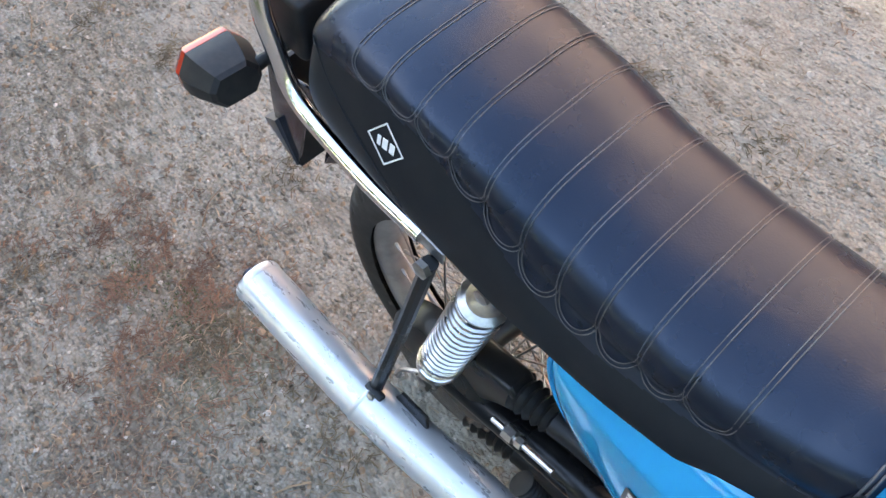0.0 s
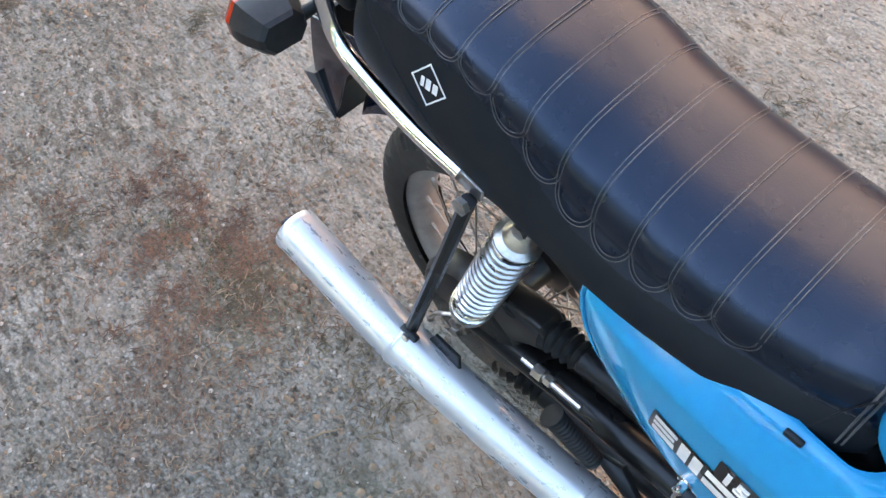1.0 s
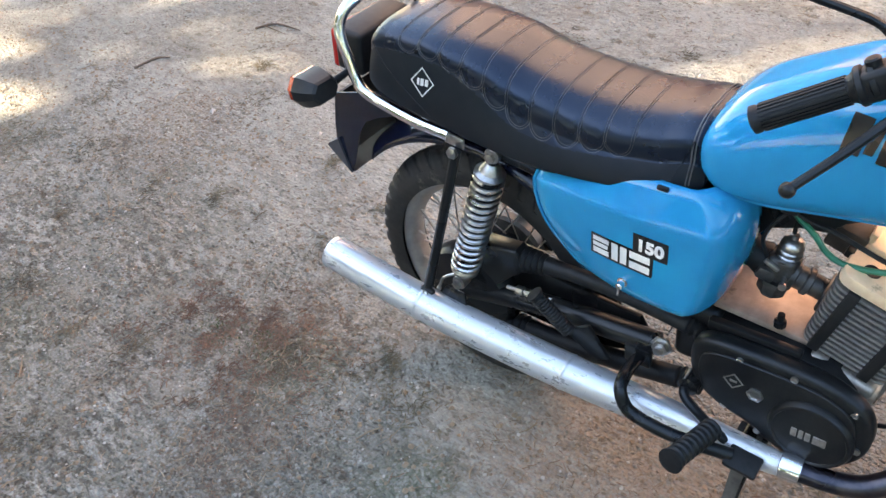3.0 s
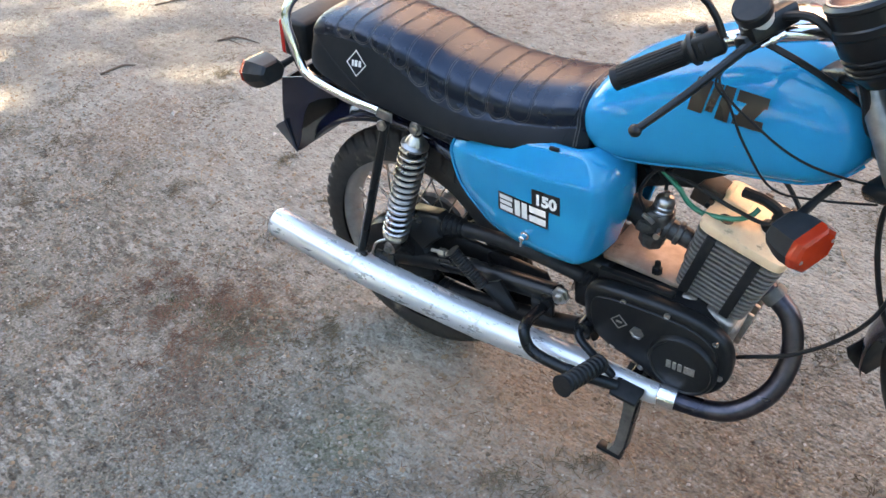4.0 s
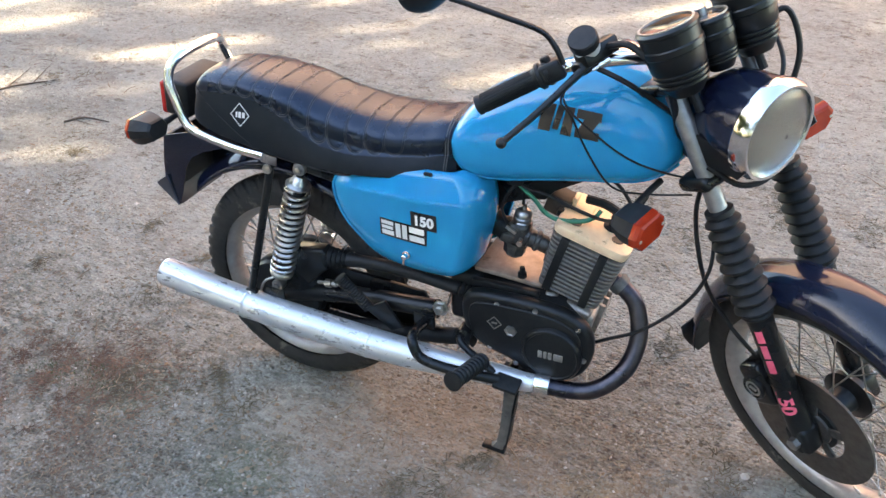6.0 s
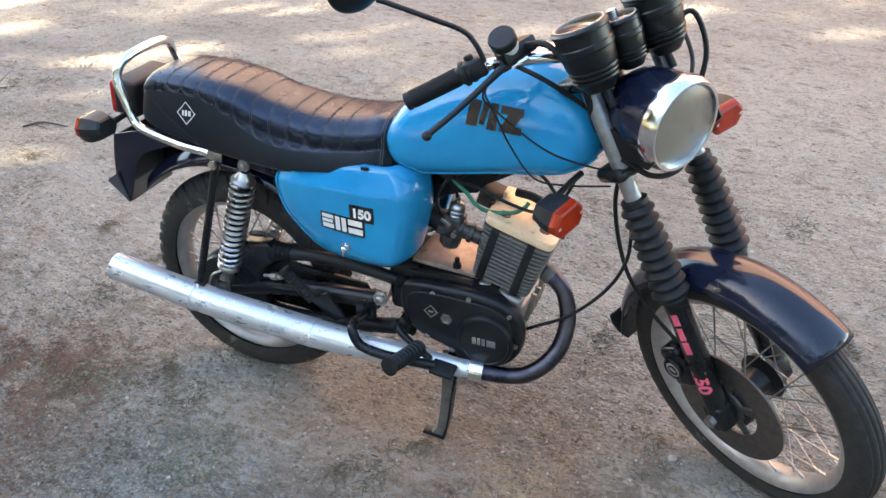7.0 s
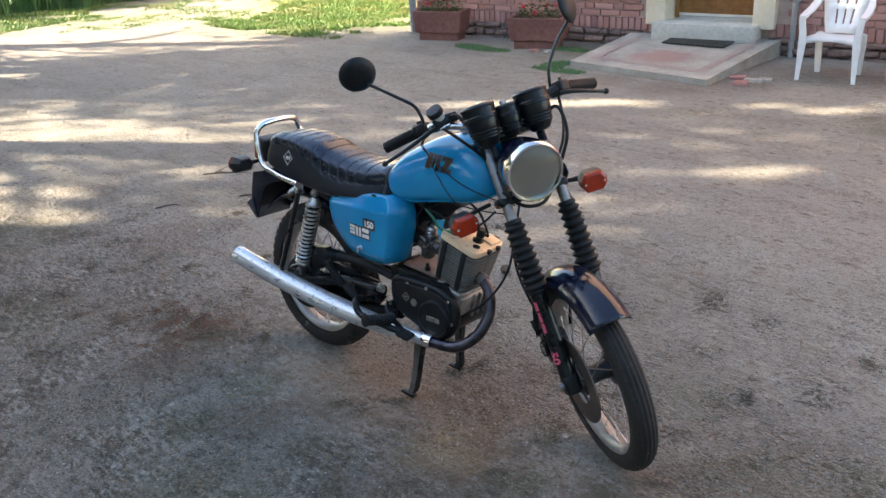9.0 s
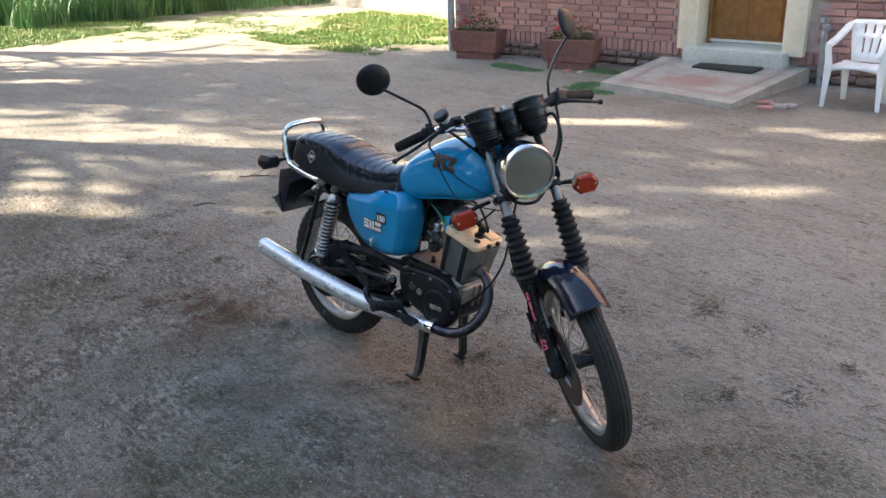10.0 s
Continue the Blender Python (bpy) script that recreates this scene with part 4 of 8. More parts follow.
def in_field(polys, thin):
    """Places within the outlines; the larger thin is, the more bare soil shows through."""
    boxes = [(min(p[0] for p in q), max(p[0] for p in q), min(p[1] for p in q), max(p[1] for p in q), q) for q in polys]

    def place(rng):
        while True:
            x0, x1, y0, y1, q = rng.choice(boxes)
            x, y = rng.uniform(x0, x1), rng.uniform(y0, y1)
            ragged = 0.9 * noise.noise(Vector((x * 1.1, y * 1.1, 5.0))) + 0.5 * noise.noise(Vector((x * 4.0, y * 4.0, 6.0))) + rng.gauss(0, 0.10)
            if within(x + ragged, y - ragged, q) and noise.noise(Vector((x * 1.1, y * 1.1, 9.0))) + 0.6 * noise.noise(Vector((x * 4.0, y * 4.0, 2.0))) > thin - rng.uniform(0, 0.5):
                return x, y
    return place


LAWNS = [[(-10.9, 1.6), (-14.5, 2.3), (-16.5, 1.0), (-14.0, 4.0), (-13.6, 5.5), (-11.7, 4.7), (-11.2, 3.2)], [(-9.6, 4.9), (-6.8, 5.2), (-6.2, 6.4), (-8.0, 8.2), (-9.7, 8.9), (-11.1, 8.1), (-9.3, 6.2)], [(-13.5, 0.0), (-10.8, 1.6), (-14.5, 2.4), (-18.0, 1.0)]]
MEADOW = [[(-15.2, 2.6), (-13.2, 4.0), (-13.6, 5.6), (-13.3, 7.1), (-13.1, 8.9), (-14.5, 13.0), (-24.0, 15.0), (-27.0, 3.0)], [(-15.4, 2.6), (-13.2, 4.0), (-13.6, 5.6), (-13.3, 7.1), (-16.5, 7.5), (-18.5, 3.0)]]
TRACK = [[(-11.5, 3.0), (-9.4, 4.4), (-9.0, 6.5), (-11.2, 8.4), (-13.3, 7.5), (-13.2, 5.0)]]
raw("track_grass", blades(7000, in_field(TRACK, 0.45), (0.012, 0.035), 36, (0.004, 0.008), 0.95), LAWN, "sparse grass in the dirt track", "grass")
raw("lawn_grass", blades(105000, in_field(LAWNS, -0.10), (0.015, 0.050), 31, (0.004, 0.009), 0.95), LAWN, "short sunlit grass beside the dirt track", "grass")
raw("tall_grass", blades(70000, in_field(MEADOW, -0.6), (0.22, 0.75), 32, (0.004, 0.010), 0.8), TALL, "tall green meadow grass", "grass")
raw("grass_tufts", blades(11000, in_spots([(-4.1, 5.50, 0.40, 0.13), (-4.3, 5.55, 0.25, 0.16), (-2.62, 4.95, 0.32, 0.13), (-2.80, 5.15, 0.14, 0.20), (-3.2, 5.9, 0.25, 0.12), (1.7, 4.9, 0.5, 0.3)]), (0.008, 0.032), 33, (0.0012, 0.0028), 0.95), TALL, "small grass tufts in the sandy soil", "grass")
raw("seedlings", blades(1300, in_spots([(-0.54, -0.38, 0.09, 0.06), (-0.46, -0.36, 0.06, 0.05), (-0.62, -0.41, 0.06, 0.04)]), (0.003, 0.012), 37, (0.0008, 0.002), 0.95), DULL_GREEN, "tiny green seedlings among the needles", "grass")
far = thing("outbuilding", Matrix.Translation((-11.0, 10.2, 0)) @ pose(0, 0, 0, 0, 0, 8), "pale lime-washed outbuilding in full sun", "building")
part("wall", Shape().box((7.0, 4.0, 3.6), Matrix.Translation((1.6, 1.2, 1.75)), 0.02), PALE_WALL, far, smooth=0)
part("plinth", Shape().box((7.06, 4.06, 0.30), Matrix.Translation((1.6, 1.2, 0.10)), 0.02), CONCRETE, far, smooth=0)
part("roof", Shape().grid([[(-2.2, -1.1, 3.5), (5.4, -1.1, 3.5)], [(-2.2, 1.2, 5.0), (5.4, 1.2, 5.0)], [(-2.2, 3.5, 3.5), (5.4, 3.5, 3.5)]]), ROOF_TILE, far, smooth=0)
for x in (-1.2, 0.6, 2.4):
    part("shutter", Shape().box((0.9, 0.04, 1.9), Matrix.Translation((x, -0.82, 1.15)), 0.01), PLASTER, far)


# sun spots on the yard, for which leaves are cut away from the crowns: from x, y to x, y, and half the width
SUN_GAPS = [
    (-4.8, -0.3, -4.4, 0.45, 0.14), (-4.4, 0.45, -3.92, 1.09, 0.14), (-3.78, 1.22, -3.05, 2.2, 0.09), (-3.4, -0.4, -2.7, 0.10, 0.15), (-3.05, -0.5, -2.6, -0.14, 0.12), (-2.8, -0.56, -2.31, -0.12, 0.14),
    (-3.85, -0.3, -3.3, 0.0, 0.10), (-8.0, 0.8, -6.9, 2.2, 0.11), (-9.4, 1.4, -8.8, 2.0, 0.13), (-1.69, 0.43, -1.47, 0.60, 0.06), (-2.58, 0.74, -2.39, 0.95, 0.08), (-2.06, 1.38, -1.5, 1.9, 0.12),
    (-1.9, -0.86, -1.75, -0.71, 0.05), (-2.45, 3.2, -1.17, 4.2, 0.15), (0.15, 2.78, 0.57, 3.18, 0.10), (-0.23, 1.88, -0.06, 2.04, 0.06), (-0.07, 1.68, 0.11, 1.86, 0.06), (-0.06, 1.33, 0.27, 1.65, 0.08),
    (-0.34, 1.69, -0.1, 1.84, 0.07), (0.04, 4.64, 0.31, 4.89, 0.10), (-0.48, 4.56, -0.22, 4.8, 0.08), (-3.98, 3.5, -3.34, 3.98, 0.10), (-0.19, 0.96, -0.11, 0.80, 0.05),
]


def thinned(shape, x, y):
    """Leaves (four corners each) without those that would shade the gaps."""
    p = np.array(shape.v).reshape(-1, 4, 3)
    mid = p.mean(1) + (x, y, 0.0)
    g = mid[:, :2] - np.array(sun_way[:2]) * (mid[:, 2] / sun_way.z)[:, None]
    keep = np.ones(len(p), bool)
    for ax, ay, bx, by, w in SUN_GAPS:
        d = np.array((bx - ax, by - ay))
        t = np.clip(((g - (ax, ay)) @ d) / (d @ d), 0, 1)
        off = np.hypot(*(g - (ax, ay) - t[:, None] * d).T)
        ragged = np.sin(g[:, 0] * 19 + ax * 7) * np.sin(g[:, 1] * 23 + ay * 5)
        keep &= off > w - 0.01 + 0.05 * ragged
    p = p[keep]
    shape.v = [tuple(v) for v in p.reshape(-1, 3).tolist()]
    shape.f = [(4 * k, 4 * k + 1, 4 * k + 2, 4 * k + 3) for k in range(len(p))]
    return shape


def build_tree(x, y, height, crown_r, crown_h, leaves, seed):
    rng = random.Random(seed)
    root = thing("tree", Matrix.Translation((x, y, 0)), "tall broad-leaved tree beyond the yard", "tree", "trees round the yard")
    s = Shape().tube([(0, 0, -0.2), (0.05, 0.02, height * 0.3), (-0.05, 0.05, height * 0.6), (0.05, 0, height * 0.9)], [0.28, 0.21, 0.13, 0.03], 12)
    for k in range(12):
        a, z = rng.uniform(0, 6.28), height * rng.uniform(0.3, 0.8)
        r = crown_r * rng.uniform(0.5, 0.85)
        s.tube([(0, 0, z), (r * 0.4 * math.cos(a), r * 0.4 * math.sin(a), z + r * 0.25), (r * math.cos(a), r * math.sin(a), z + r * 0.45)], [0.08, 0.05, 0.015], 7, 3)
    part("trunk", s, BARK, root, "rough brown bark")
    crown = Shape()
    clumps = []
    for _ in range(int(leaves / 40)):
        u = Vector((rng.gauss(0, 1), rng.gauss(0, 1), rng.gauss(0, 1))).normalized() * rng.uniform(0.35, 1.0)
        clumps.append((Vector((u.x * crown_r, u.y * crown_r, height - crown_h / 2 + u.z * crown_h / 2)), rng.uniform(0.35, 0.8)))
    for c, r in clumps:
        for _ in range(40):
            p = c + Vector((rng.gauss(0, 1), rng.gauss(0, 1), rng.gauss(0, 0.8))) * r * 0.5
            a, w = rng.uniform(0, 6.28), rng.uniform(0.05, 0.11)
            u, v = Vector((math.cos(a), math.sin(a), rng.uniform(-0.6, 0.6))), Vector((-math.sin(a), math.cos(a), rng.uniform(-0.8, 0.8)))
            b = len(crown.v)
            crown.v += [tuple(p - u * w), tuple(p + v * w * 0.6), tuple(p + u * w), tuple(p - v * w * 0.6)]
            crown.f.append((b, b + 1, b + 2, b + 3))
    thinned(crown, x, y)
    me = bpy.data.meshes.new("crown")
    me.from_pydata(crown.v, [], crown.f)
    me.materials.append(LEAF)
    part("crown", me, LEAF, root, "loose crown of green leaves")


def shade_spot(across, along):
    """A place given across and along the sun's way over the yard."""
    a = radians(SUN_AZ)
    return across * -math.sin(a) + along * math.cos(a), across * math.cos(a) + along * math.sin(a)


# trees out of view, set so that their shade falls on yard, wall and track
TREES = [(-5.7, 13.0, 11.0, 2.35, 8.6, 11500), (-2.6, 12.0, 9.0, 2.6, 4.6, 6800), (0.7, 11.5, 9.5, 2.8, 8.4, 24000), (3.2, 12.5, 9.5, 2.8, 7.8, 12000), (6.4, 12.0, 9.0, 2.9, 6.8, 8000), (9.6, 11.0, 9.0, 3.0, 6.8, 7000),
         # the three from 13.0 to 16.5 across are added to screen low sky from reflections
         (-5.0, 17.5, 11.5, 2.6, 8.5, 8800), (-0.4, 17.5, 11.7, 2.6, 8.0, 13000), (2.2, 18.0, 11.5, 3.0, 8.5, 8500), (5.6, 18.0, 11.0, 3.0, 8.0, 7500), (13.0, 8.0, 10.0, 3.4, 8.5, 7000), (15.5, 3.0, 10.0, 3.4, 8.5, 7000), (16.5, -2.5, 10.5, 3.4, 9.0, 7000), (9.5, 17.0, 11.0, 3.4, 9.0, 6000), (-7.4, 14.0, 9.0, 1.9, 4.6, 9000), (-16.0, 26.0, 9.0, 2.8, 6.5, 6500), (-16.2, 20.5, 9.0, 2.8, 6.5, 6500)]
for k, (across, along, h, r, ch, n) in enumerate(TREES):
    build_tree(*shade_spot(across, along), h, r, ch, n, 50 + k)


def hedge_leaves(count, seed):
    rng = random.Random(seed)
    s = Shape()
    for _ in range(count):
        a, r = radians(rng.uniform(188, 372)), rng.uniform(10.5, 13.5)
        tall = min(max((math.degrees(a) - 236) / 14, 0), 1)
        z = rng.uniform(0.0, 1.0) ** 1.1 * (2.8 + 2.6 * tall + (0.9 + 0.6 * tall) * math.sin(a * 9))
        p = Vector((r * math.cos(a), r * math.sin(a), z))
        b, w = rng.uniform(0, 6.28), rng.uniform(0.08, 0.16)
        u, v = Vector((math.cos(b), math.sin(b), rng.uniform(-0.6, 0.6))), Vector((-math.sin(b), math.cos(b), rng.uniform(-0.8, 0.8)))
        k = len(s.v)
        s.v += [tuple(p - u * w), tuple(p + v * w * 0.6), tuple(p + u * w), tuple(p - v * w * 0.6)]
        s.f.append((k, k + 1, k + 2, k + 3))
    return s


# added out of view: screens the bright horizon from the seat's flank
raw("unseen_hedge", thinned(hedge_leaves(52000, 71), 0.0, 0.0), LEAF, "unseen green shrubs, added to darken reflections in the motorcycle", "shrubs")
# a dark lump on the soil: a fallen pine cone
s = Shape()
rows = []
for i in range(9):
    t = i / 8
    r = 0.020 * math.sin(math.pi * (0.12 + 0.80 * t)) * (1.12 if i % 2 else 0.92)
    rows.append([(r * math.cos(2 * math.pi * k / 12 + i * 0.26) * (1.15 if k % 2 else 0.9), r * math.sin(2 * math.pi * k / 12 + i * 0.26) * (1.15 if k % 2 else 0.9), -0.030 + 0.060 * t) for k in range(12)])
CONE_AT = (0.18, 0.86)
cone = part("pine_cone", Shape().grid(rows, close_v=True, caps=True), BARK, None, m=Matrix.Translation((CONE_AT[0], CONE_AT[1], soil_height(*CONE_AT) + 0.018)) @ pose(0, 0, 0, 80, 0, 30))
tagged(cone, "dark brown fallen pine cone on the soil", "pine cone")


def dead_twig(lines, label):
    """A fallen twig: a bent stem with its side shoots, lying on the soil."""
    root = thing("dead_twig", Matrix.Translation((lines[0][0][0], lines[0][0][1], soil_height(*lines[0][0]))), label, "twig", "fallen twigs")
    for k, line in enumerate(lines):
        pts = [Vector((x - lines[0][0][0], y - lines[0][0][1], soil_height(x, y) - soil_height(*lines[0][0]) + 0.004)) for x, y in line]
        thick = 0.0048 if k == 0 else 0.003
        part("stem" if k == 0 else "shoot", Shape().tube(pts, [thick] * (len(pts) - 1) + [thick * 0.4], 7, 4), BARK, root)


dead_twig([[(-2.36, 0.83), (-2.29, 0.93), (-2.17, 1.03)], [(-2.33, 0.90), (-2.41, 1.10)], [(-2.25, 0.97), (-2.34, 1.15)]], "forked dry twig lying on the sandy yard")
dead_twig([[(-1.79, 0.73), (-1.73, 0.79), (-1.60, 0.80)], [(-1.76, 0.76), (-1.63, 0.75)]], "thin dry twig lying on the soil")
dead_twig([[(-1.99, 0.29), (-1.97, 0.38), (-1.92, 0.41)]], "short dark stick lying on the soil")

# a low edging of old bricks on the ground by the wall
EDGE_A, EDGE_B = Vector((0.06, 5.96, 0)), Vector((0.50, 6.04, 0))
edging = thing("brick_edging", Matrix.Translation(EDGE_A), "low edging of worn red bricks on the ground", "edging")
way = (EDGE_B - EDGE_A).normalized()
side_way = Vector((-way.y, way.x, 0))
rng = random.Random(77)
for row in range(2):
    for k in range(7):
        p = way * (0.06 + 0.128 * k) + side_way * (0.125 + 0.255 * row) + Vector((0, 0, 0.045 + rng.uniform(-0.006, 0.006)))
        turn = Matrix.Rotation(math.atan2(way.y, way.x) + math.pi / 2 + rng.uniform(-0.05, 0.05), 4, "Z")
        part("brick", Shape().box((0.245, 0.118, 0.10), turn, 0.008, 1), BRICK, edging, "", Matrix.Translation(p), smooth=0)


# ---- the motorcycle: x forward from the rear axle, y to its left, z up from the ground ----
BIKE = Matrix.Translation((0.0317, -0.0636, -0.0222)) @ pose(0, 0, 0, -2.5, 0, 3.0)
bike = thing("motorcycle", BIKE, "light blue motorcycle with black ribbed seat on its centre stand", "motorcycle")
RAKE, STEER = 26.0, -34.0
FORK = Matrix.Translation((1.215, 0, 0.286)) @ pose(0, 0, 0, 0, -RAKE, 0) @ pose(0, 0, 0, 0, 0, STEER)   # x across the steering axis, z along it
LEVEL = pose(0, 0, 0, 0, RAKE, 0)      # within the fork: x level ahead, z upright

SIDEWAYS = Matrix(((1, 0, 0, 0), (0, 0, -1, 0), (0, 1, 0, 0), (0, 0, 0, 1)))      # a slab's z becomes -y


def mirrored(shape):
    twin = Shape()
    twin.v = [(x, -y, z) for x, y, z in shape.v]
    twin.f = [tuple(reversed(f)) for f in shape.f]
    return twin


# -- seat --
PIPING = plain("grey vinyl piping", (0.050, 0.052, 0.056), (0.085, 0.087, 0.092), 60.0, (0.35, 0.5), 0.0, 0.1)
SEAT = [  # x, top, bottom, half width low on the flank, half width at the shoulder
    (-0.168, 0.806, 0.752, 0.092, 0.078), (-0.160, 0.829, 0.742, 0.102, 0.086), (-0.136, 0.842, 0.730, 0.110, 0.092), (-0.080, 0.847, 0.716, 0.116, 0.095), (0.000, 0.846, 0.703, 0.120, 0.097),
    (0.080, 0.836, 0.692, 0.123, 0.098), (0.160, 0.814, 0.686, 0.125, 0.100), (0.250, 0.800, 0.686, 0.125, 0.101), (0.330, 0.797, 0.692, 0.122, 0.100), (0.400, 0.803, 0.700, 0.116, 0.096), (0.450, 0.812, 0.708, 0.104, 0.088), (0.472, 0.802, 0.716, 0.090, 0.076),
]
RIB0, RIB, RIBS = -0.0870, 0.0447, 10


def crown_at(x):
    """How high the rounded shoulder is: low behind, full where the rider sits."""
    return 0.034 + 0.026 * min(max((x + 0.02) / 0.18, 0), 1)


def seat_section(x, k, count):
    """A point of the plain seat at x, going round from the lower right edge over the top to the lower left one."""
    top, low, half, shoulder = between(SEAT, x)
    crown = crown_at(x)
    t = k / (count - 1) * 2 - 1
    side, t = (-1 if t < 0 else 1), 1 - abs(t)      # t: 0 at the lower edge, 1 on the crown
    if t < 0.46:
        g = t / 0.46
        return Vector((x, side * (half + (shoulder - half) * g ** 1.5), low + (top - crown - low) * g))
    a = (t - 0.46) / 0.54
    a = (a * 0.65 + 0.35 * a * a) * math.pi / 2
    return Vector((x, side * shoulder * max(math.cos(a), 0.0) ** 0.70, top - crown + crown * math.sin(a) ** 0.70))


SCALLOP = [(-0.09, 0.010), (-0.03, 0.013), (0.02, 0.019), (0.068, 0.033), (0.108, 0.044), (0.152, 0.053), (0.195, 0.054), (0.24, 0.050), (0.285, 0.044), (0.36, 0.037)]      # x, how far below the crown the scallops begin


def scallop_top(x):
    return between(SCALLOP, x)


def seat_at(x, side, down):
    """The padded cover's point so far below the crown, on one side; down 0 is the middle of the top."""
    top = between(SEAT, x)[0]
    lo, hi = 0.0, 1.0
    for _ in range(24):
        t = (lo + hi) / 2
        p = seat_section(x, 500 + side * (1 - t) * 500, 1001)
        lo, hi = (lo, t) if top - p.z < down else (t, hi)
    return p


def seat_relief(x, down):
    """How far the cover stands out: flat tubes across the top, ending in round scallops on the flanks. down: metres below the crown."""
    k = (x - RIB0) / RIB
    if k < -0.2 or k > RIBS + 0.2:
        return 0.0
    mid = (math.floor(k) + 0.5) * RIB + RIB0
    dx = abs(x - mid)
    spring = scallop_top(x)
    edge = RIB / 2 - (dx if down < spring else math.hypot(dx, down - spring))
    if k < 0 or k > RIBS:
        edge = -abs(edge)
    if edge < -0.006:
        return 0.0
    full = 0.0002 + 0.0016 * min(max((down - 0.010) / 0.030, 0), 1)
    pad = full * (1 - (1 - min(max(edge, 0) / (RIB / 2), 1.0)) ** 3)
    return pad - (0.00015 + 0.0003 * min(max((down - 0.006) / 0.02, 0), 1)) * math.exp(-(edge / 0.0024) ** 2)


def flank(x, z):
    """Half the seat's width at a height on its side."""
    top, low, half, shoulder = between(SEAT, x)
    g = min(max((z - low) / (top - crown_at(x) - low), 0), 1)
    return half + (shoulder - half) * g ** 1.5


def build_seat():
    nx, nk = 420, 141
    x0, x1 = SEAT[0][0], SEAT[-1][0]
    rows = []
    for i in range(nx):
        x = x0 + (x1 - x0) * i / (nx - 1)
        plain_row = [seat_section(x, k, nk) for k in range(nk)]
        top = max(p.z for p in plain_row)
        row = []
        for k, p in enumerate(plain_row):
            a, b = plain_row[max(k - 1, 0)], plain_row[min(k + 1, nk - 1)]
            out = Vector((0, a.z - b.z, b.y - a.y))
            out = out.normalized() if out.length > 1e-9 else Vector((0, 0, 1))
            row.append(p + out * (seat_relief(x, top - p.z) + 0.0012 * noise.noise(p * 14)))
        rows.append(row)
    s = Shape().grid(rows)
    nv = nk
    s.f.append(tuple(range(nv)))
    s.f.append(tuple((nx - 1) * nv + j for j in reversed(range(nv))))
    s.f.append(tuple([i * nv for i in range(nx)] + [i * nv + nv - 1 for i in reversed(range(nx))]))
    ob = part("seat", s, VINYL, bike, "long black vinyl seat with stitched cross ribs", smooth=60)
    # the flanks below the scallops are of a duller vinyl
    ob.data.materials.append(VINYL_SIDE)
    for face in ob.data.polygons:
        x = min(max(face.center.x, x0), x1)
        if between(SEAT, x)[0] - face.center.z > scallop_top(x) + RIB / 2 + 0.004 and abs(face.normal.z) < 0.8:
            face.material_index = 1
    # piping: two fine welts along every seam
    for k in range(RIBS + 1):
        x = RIB0 + RIB * k
        for dx in (-0.0021, 0.0021):
            line = []
            for i in range(41):
                t = i / 40 * 2 - 1
                top = between(SEAT, x)[0]
                p = seat_section(x + dx, 70 + 40 * t * 1.02, 141)
                if top - p.z <= scallop_top(x) + 0.001:
                    line.append(p + Vector((0, 0.0003 * t, 0.0006)))
            part("piping", Shape().tube(line, 0.00055, 5, 1), PIPING, ob)
    for side in (-1, 1):
        for k in range(RIBS):
            mid = RIB0 + RIB * (k + 0.5)
            for r in (RIB / 2 - 0.0021, RIB / 2 + 0.0015):
                line = []
                for i in range(25):
                    a = math.pi * i / 24
                    x, down = mid + r * math.cos(a), scallop_top(mid) + r * math.sin(a)
                    line.append(seat_at(x, side, down) + Vector((0, side * 0.0007, 0)))
                part("piping", Shape().tube(line, 0.00055, 5, 1), PIPING, ob)
    for x in (0.449, 0.4535):      # the welt across the front edge
        line = [seat_section(x, 70 + 62 * (i / 40 * 2 - 1), 141) + Vector((0.0006, 0, 0.0008)) for i in range(41)]
        part("piping", Shape().tube(line, 0.0012, 6, 1), PIPING, ob)
    # the seam that runs down the flank at the back, and the one along the front corner
    for side in (-1, 1):
        seam = []
        for t in range(9):
            x, z = -0.152 + 0.150 * t / 8, 0.812 - 0.104 * (t / 8) ** 0.85
            seam.append((x, side * (flank(x, z) + 0.0005), z))
        part("seam", Shape().tube(seam, 0.0009, 6, 2), VINYL_SIDE, ob)
        seam = [(0.425 + 0.028 * t / 6, side * (flank(0.425 + 0.028 * t / 6, 0.715 + 0.075 * t / 6) + 0.0005), 0.715 + 0.075 * t / 6) for t in range(7)]
        part("seam", Shape().tube(seam, 0.0009, 6, 2), VINYL_SIDE, ob)
    return ob


seat = build_seat()
# the diamond mark on the flank: an outline with plain bars inside
badge_m = Matrix.Translation((-0.029, -flank(-0.029, 0.772) - 0.0016, 0.772)) @ pose(0, 0, 0, 78, 0, 2.0)
s = Shape()
for k in range(4):
    a, b = math.pi / 2 * k, math.pi / 2 * (k + 1)
    s.slab([(0.0245 * math.cos(a), 0.0265 * math.sin(a)), (0.0245 * math.cos(b), 0.0265 * math.sin(b)), (0.0222 * math.cos(b), 0.0240 * math.sin(b)), (0.0222 * math.cos(a), 0.0240 * math.sin(a))], 0.0006)
badge = part("badge", s, WHITE_INK, seat, "white diamond outline with white bars", badge_m)
for x, w, h in ((-0.009, 0.0045, 0.012), (-0.001, 0.0065, 0.013), (0.0085, 0.0065, 0.012)):
    s.slab([(x - w / 2, -h / 2), (x + w / 2, -h / 2), (x + w / 2 + 0.001, h / 2), (x - w / 2 + 0.001, h / 2)], 0.0006)
badge.data = s.mesh("badge")
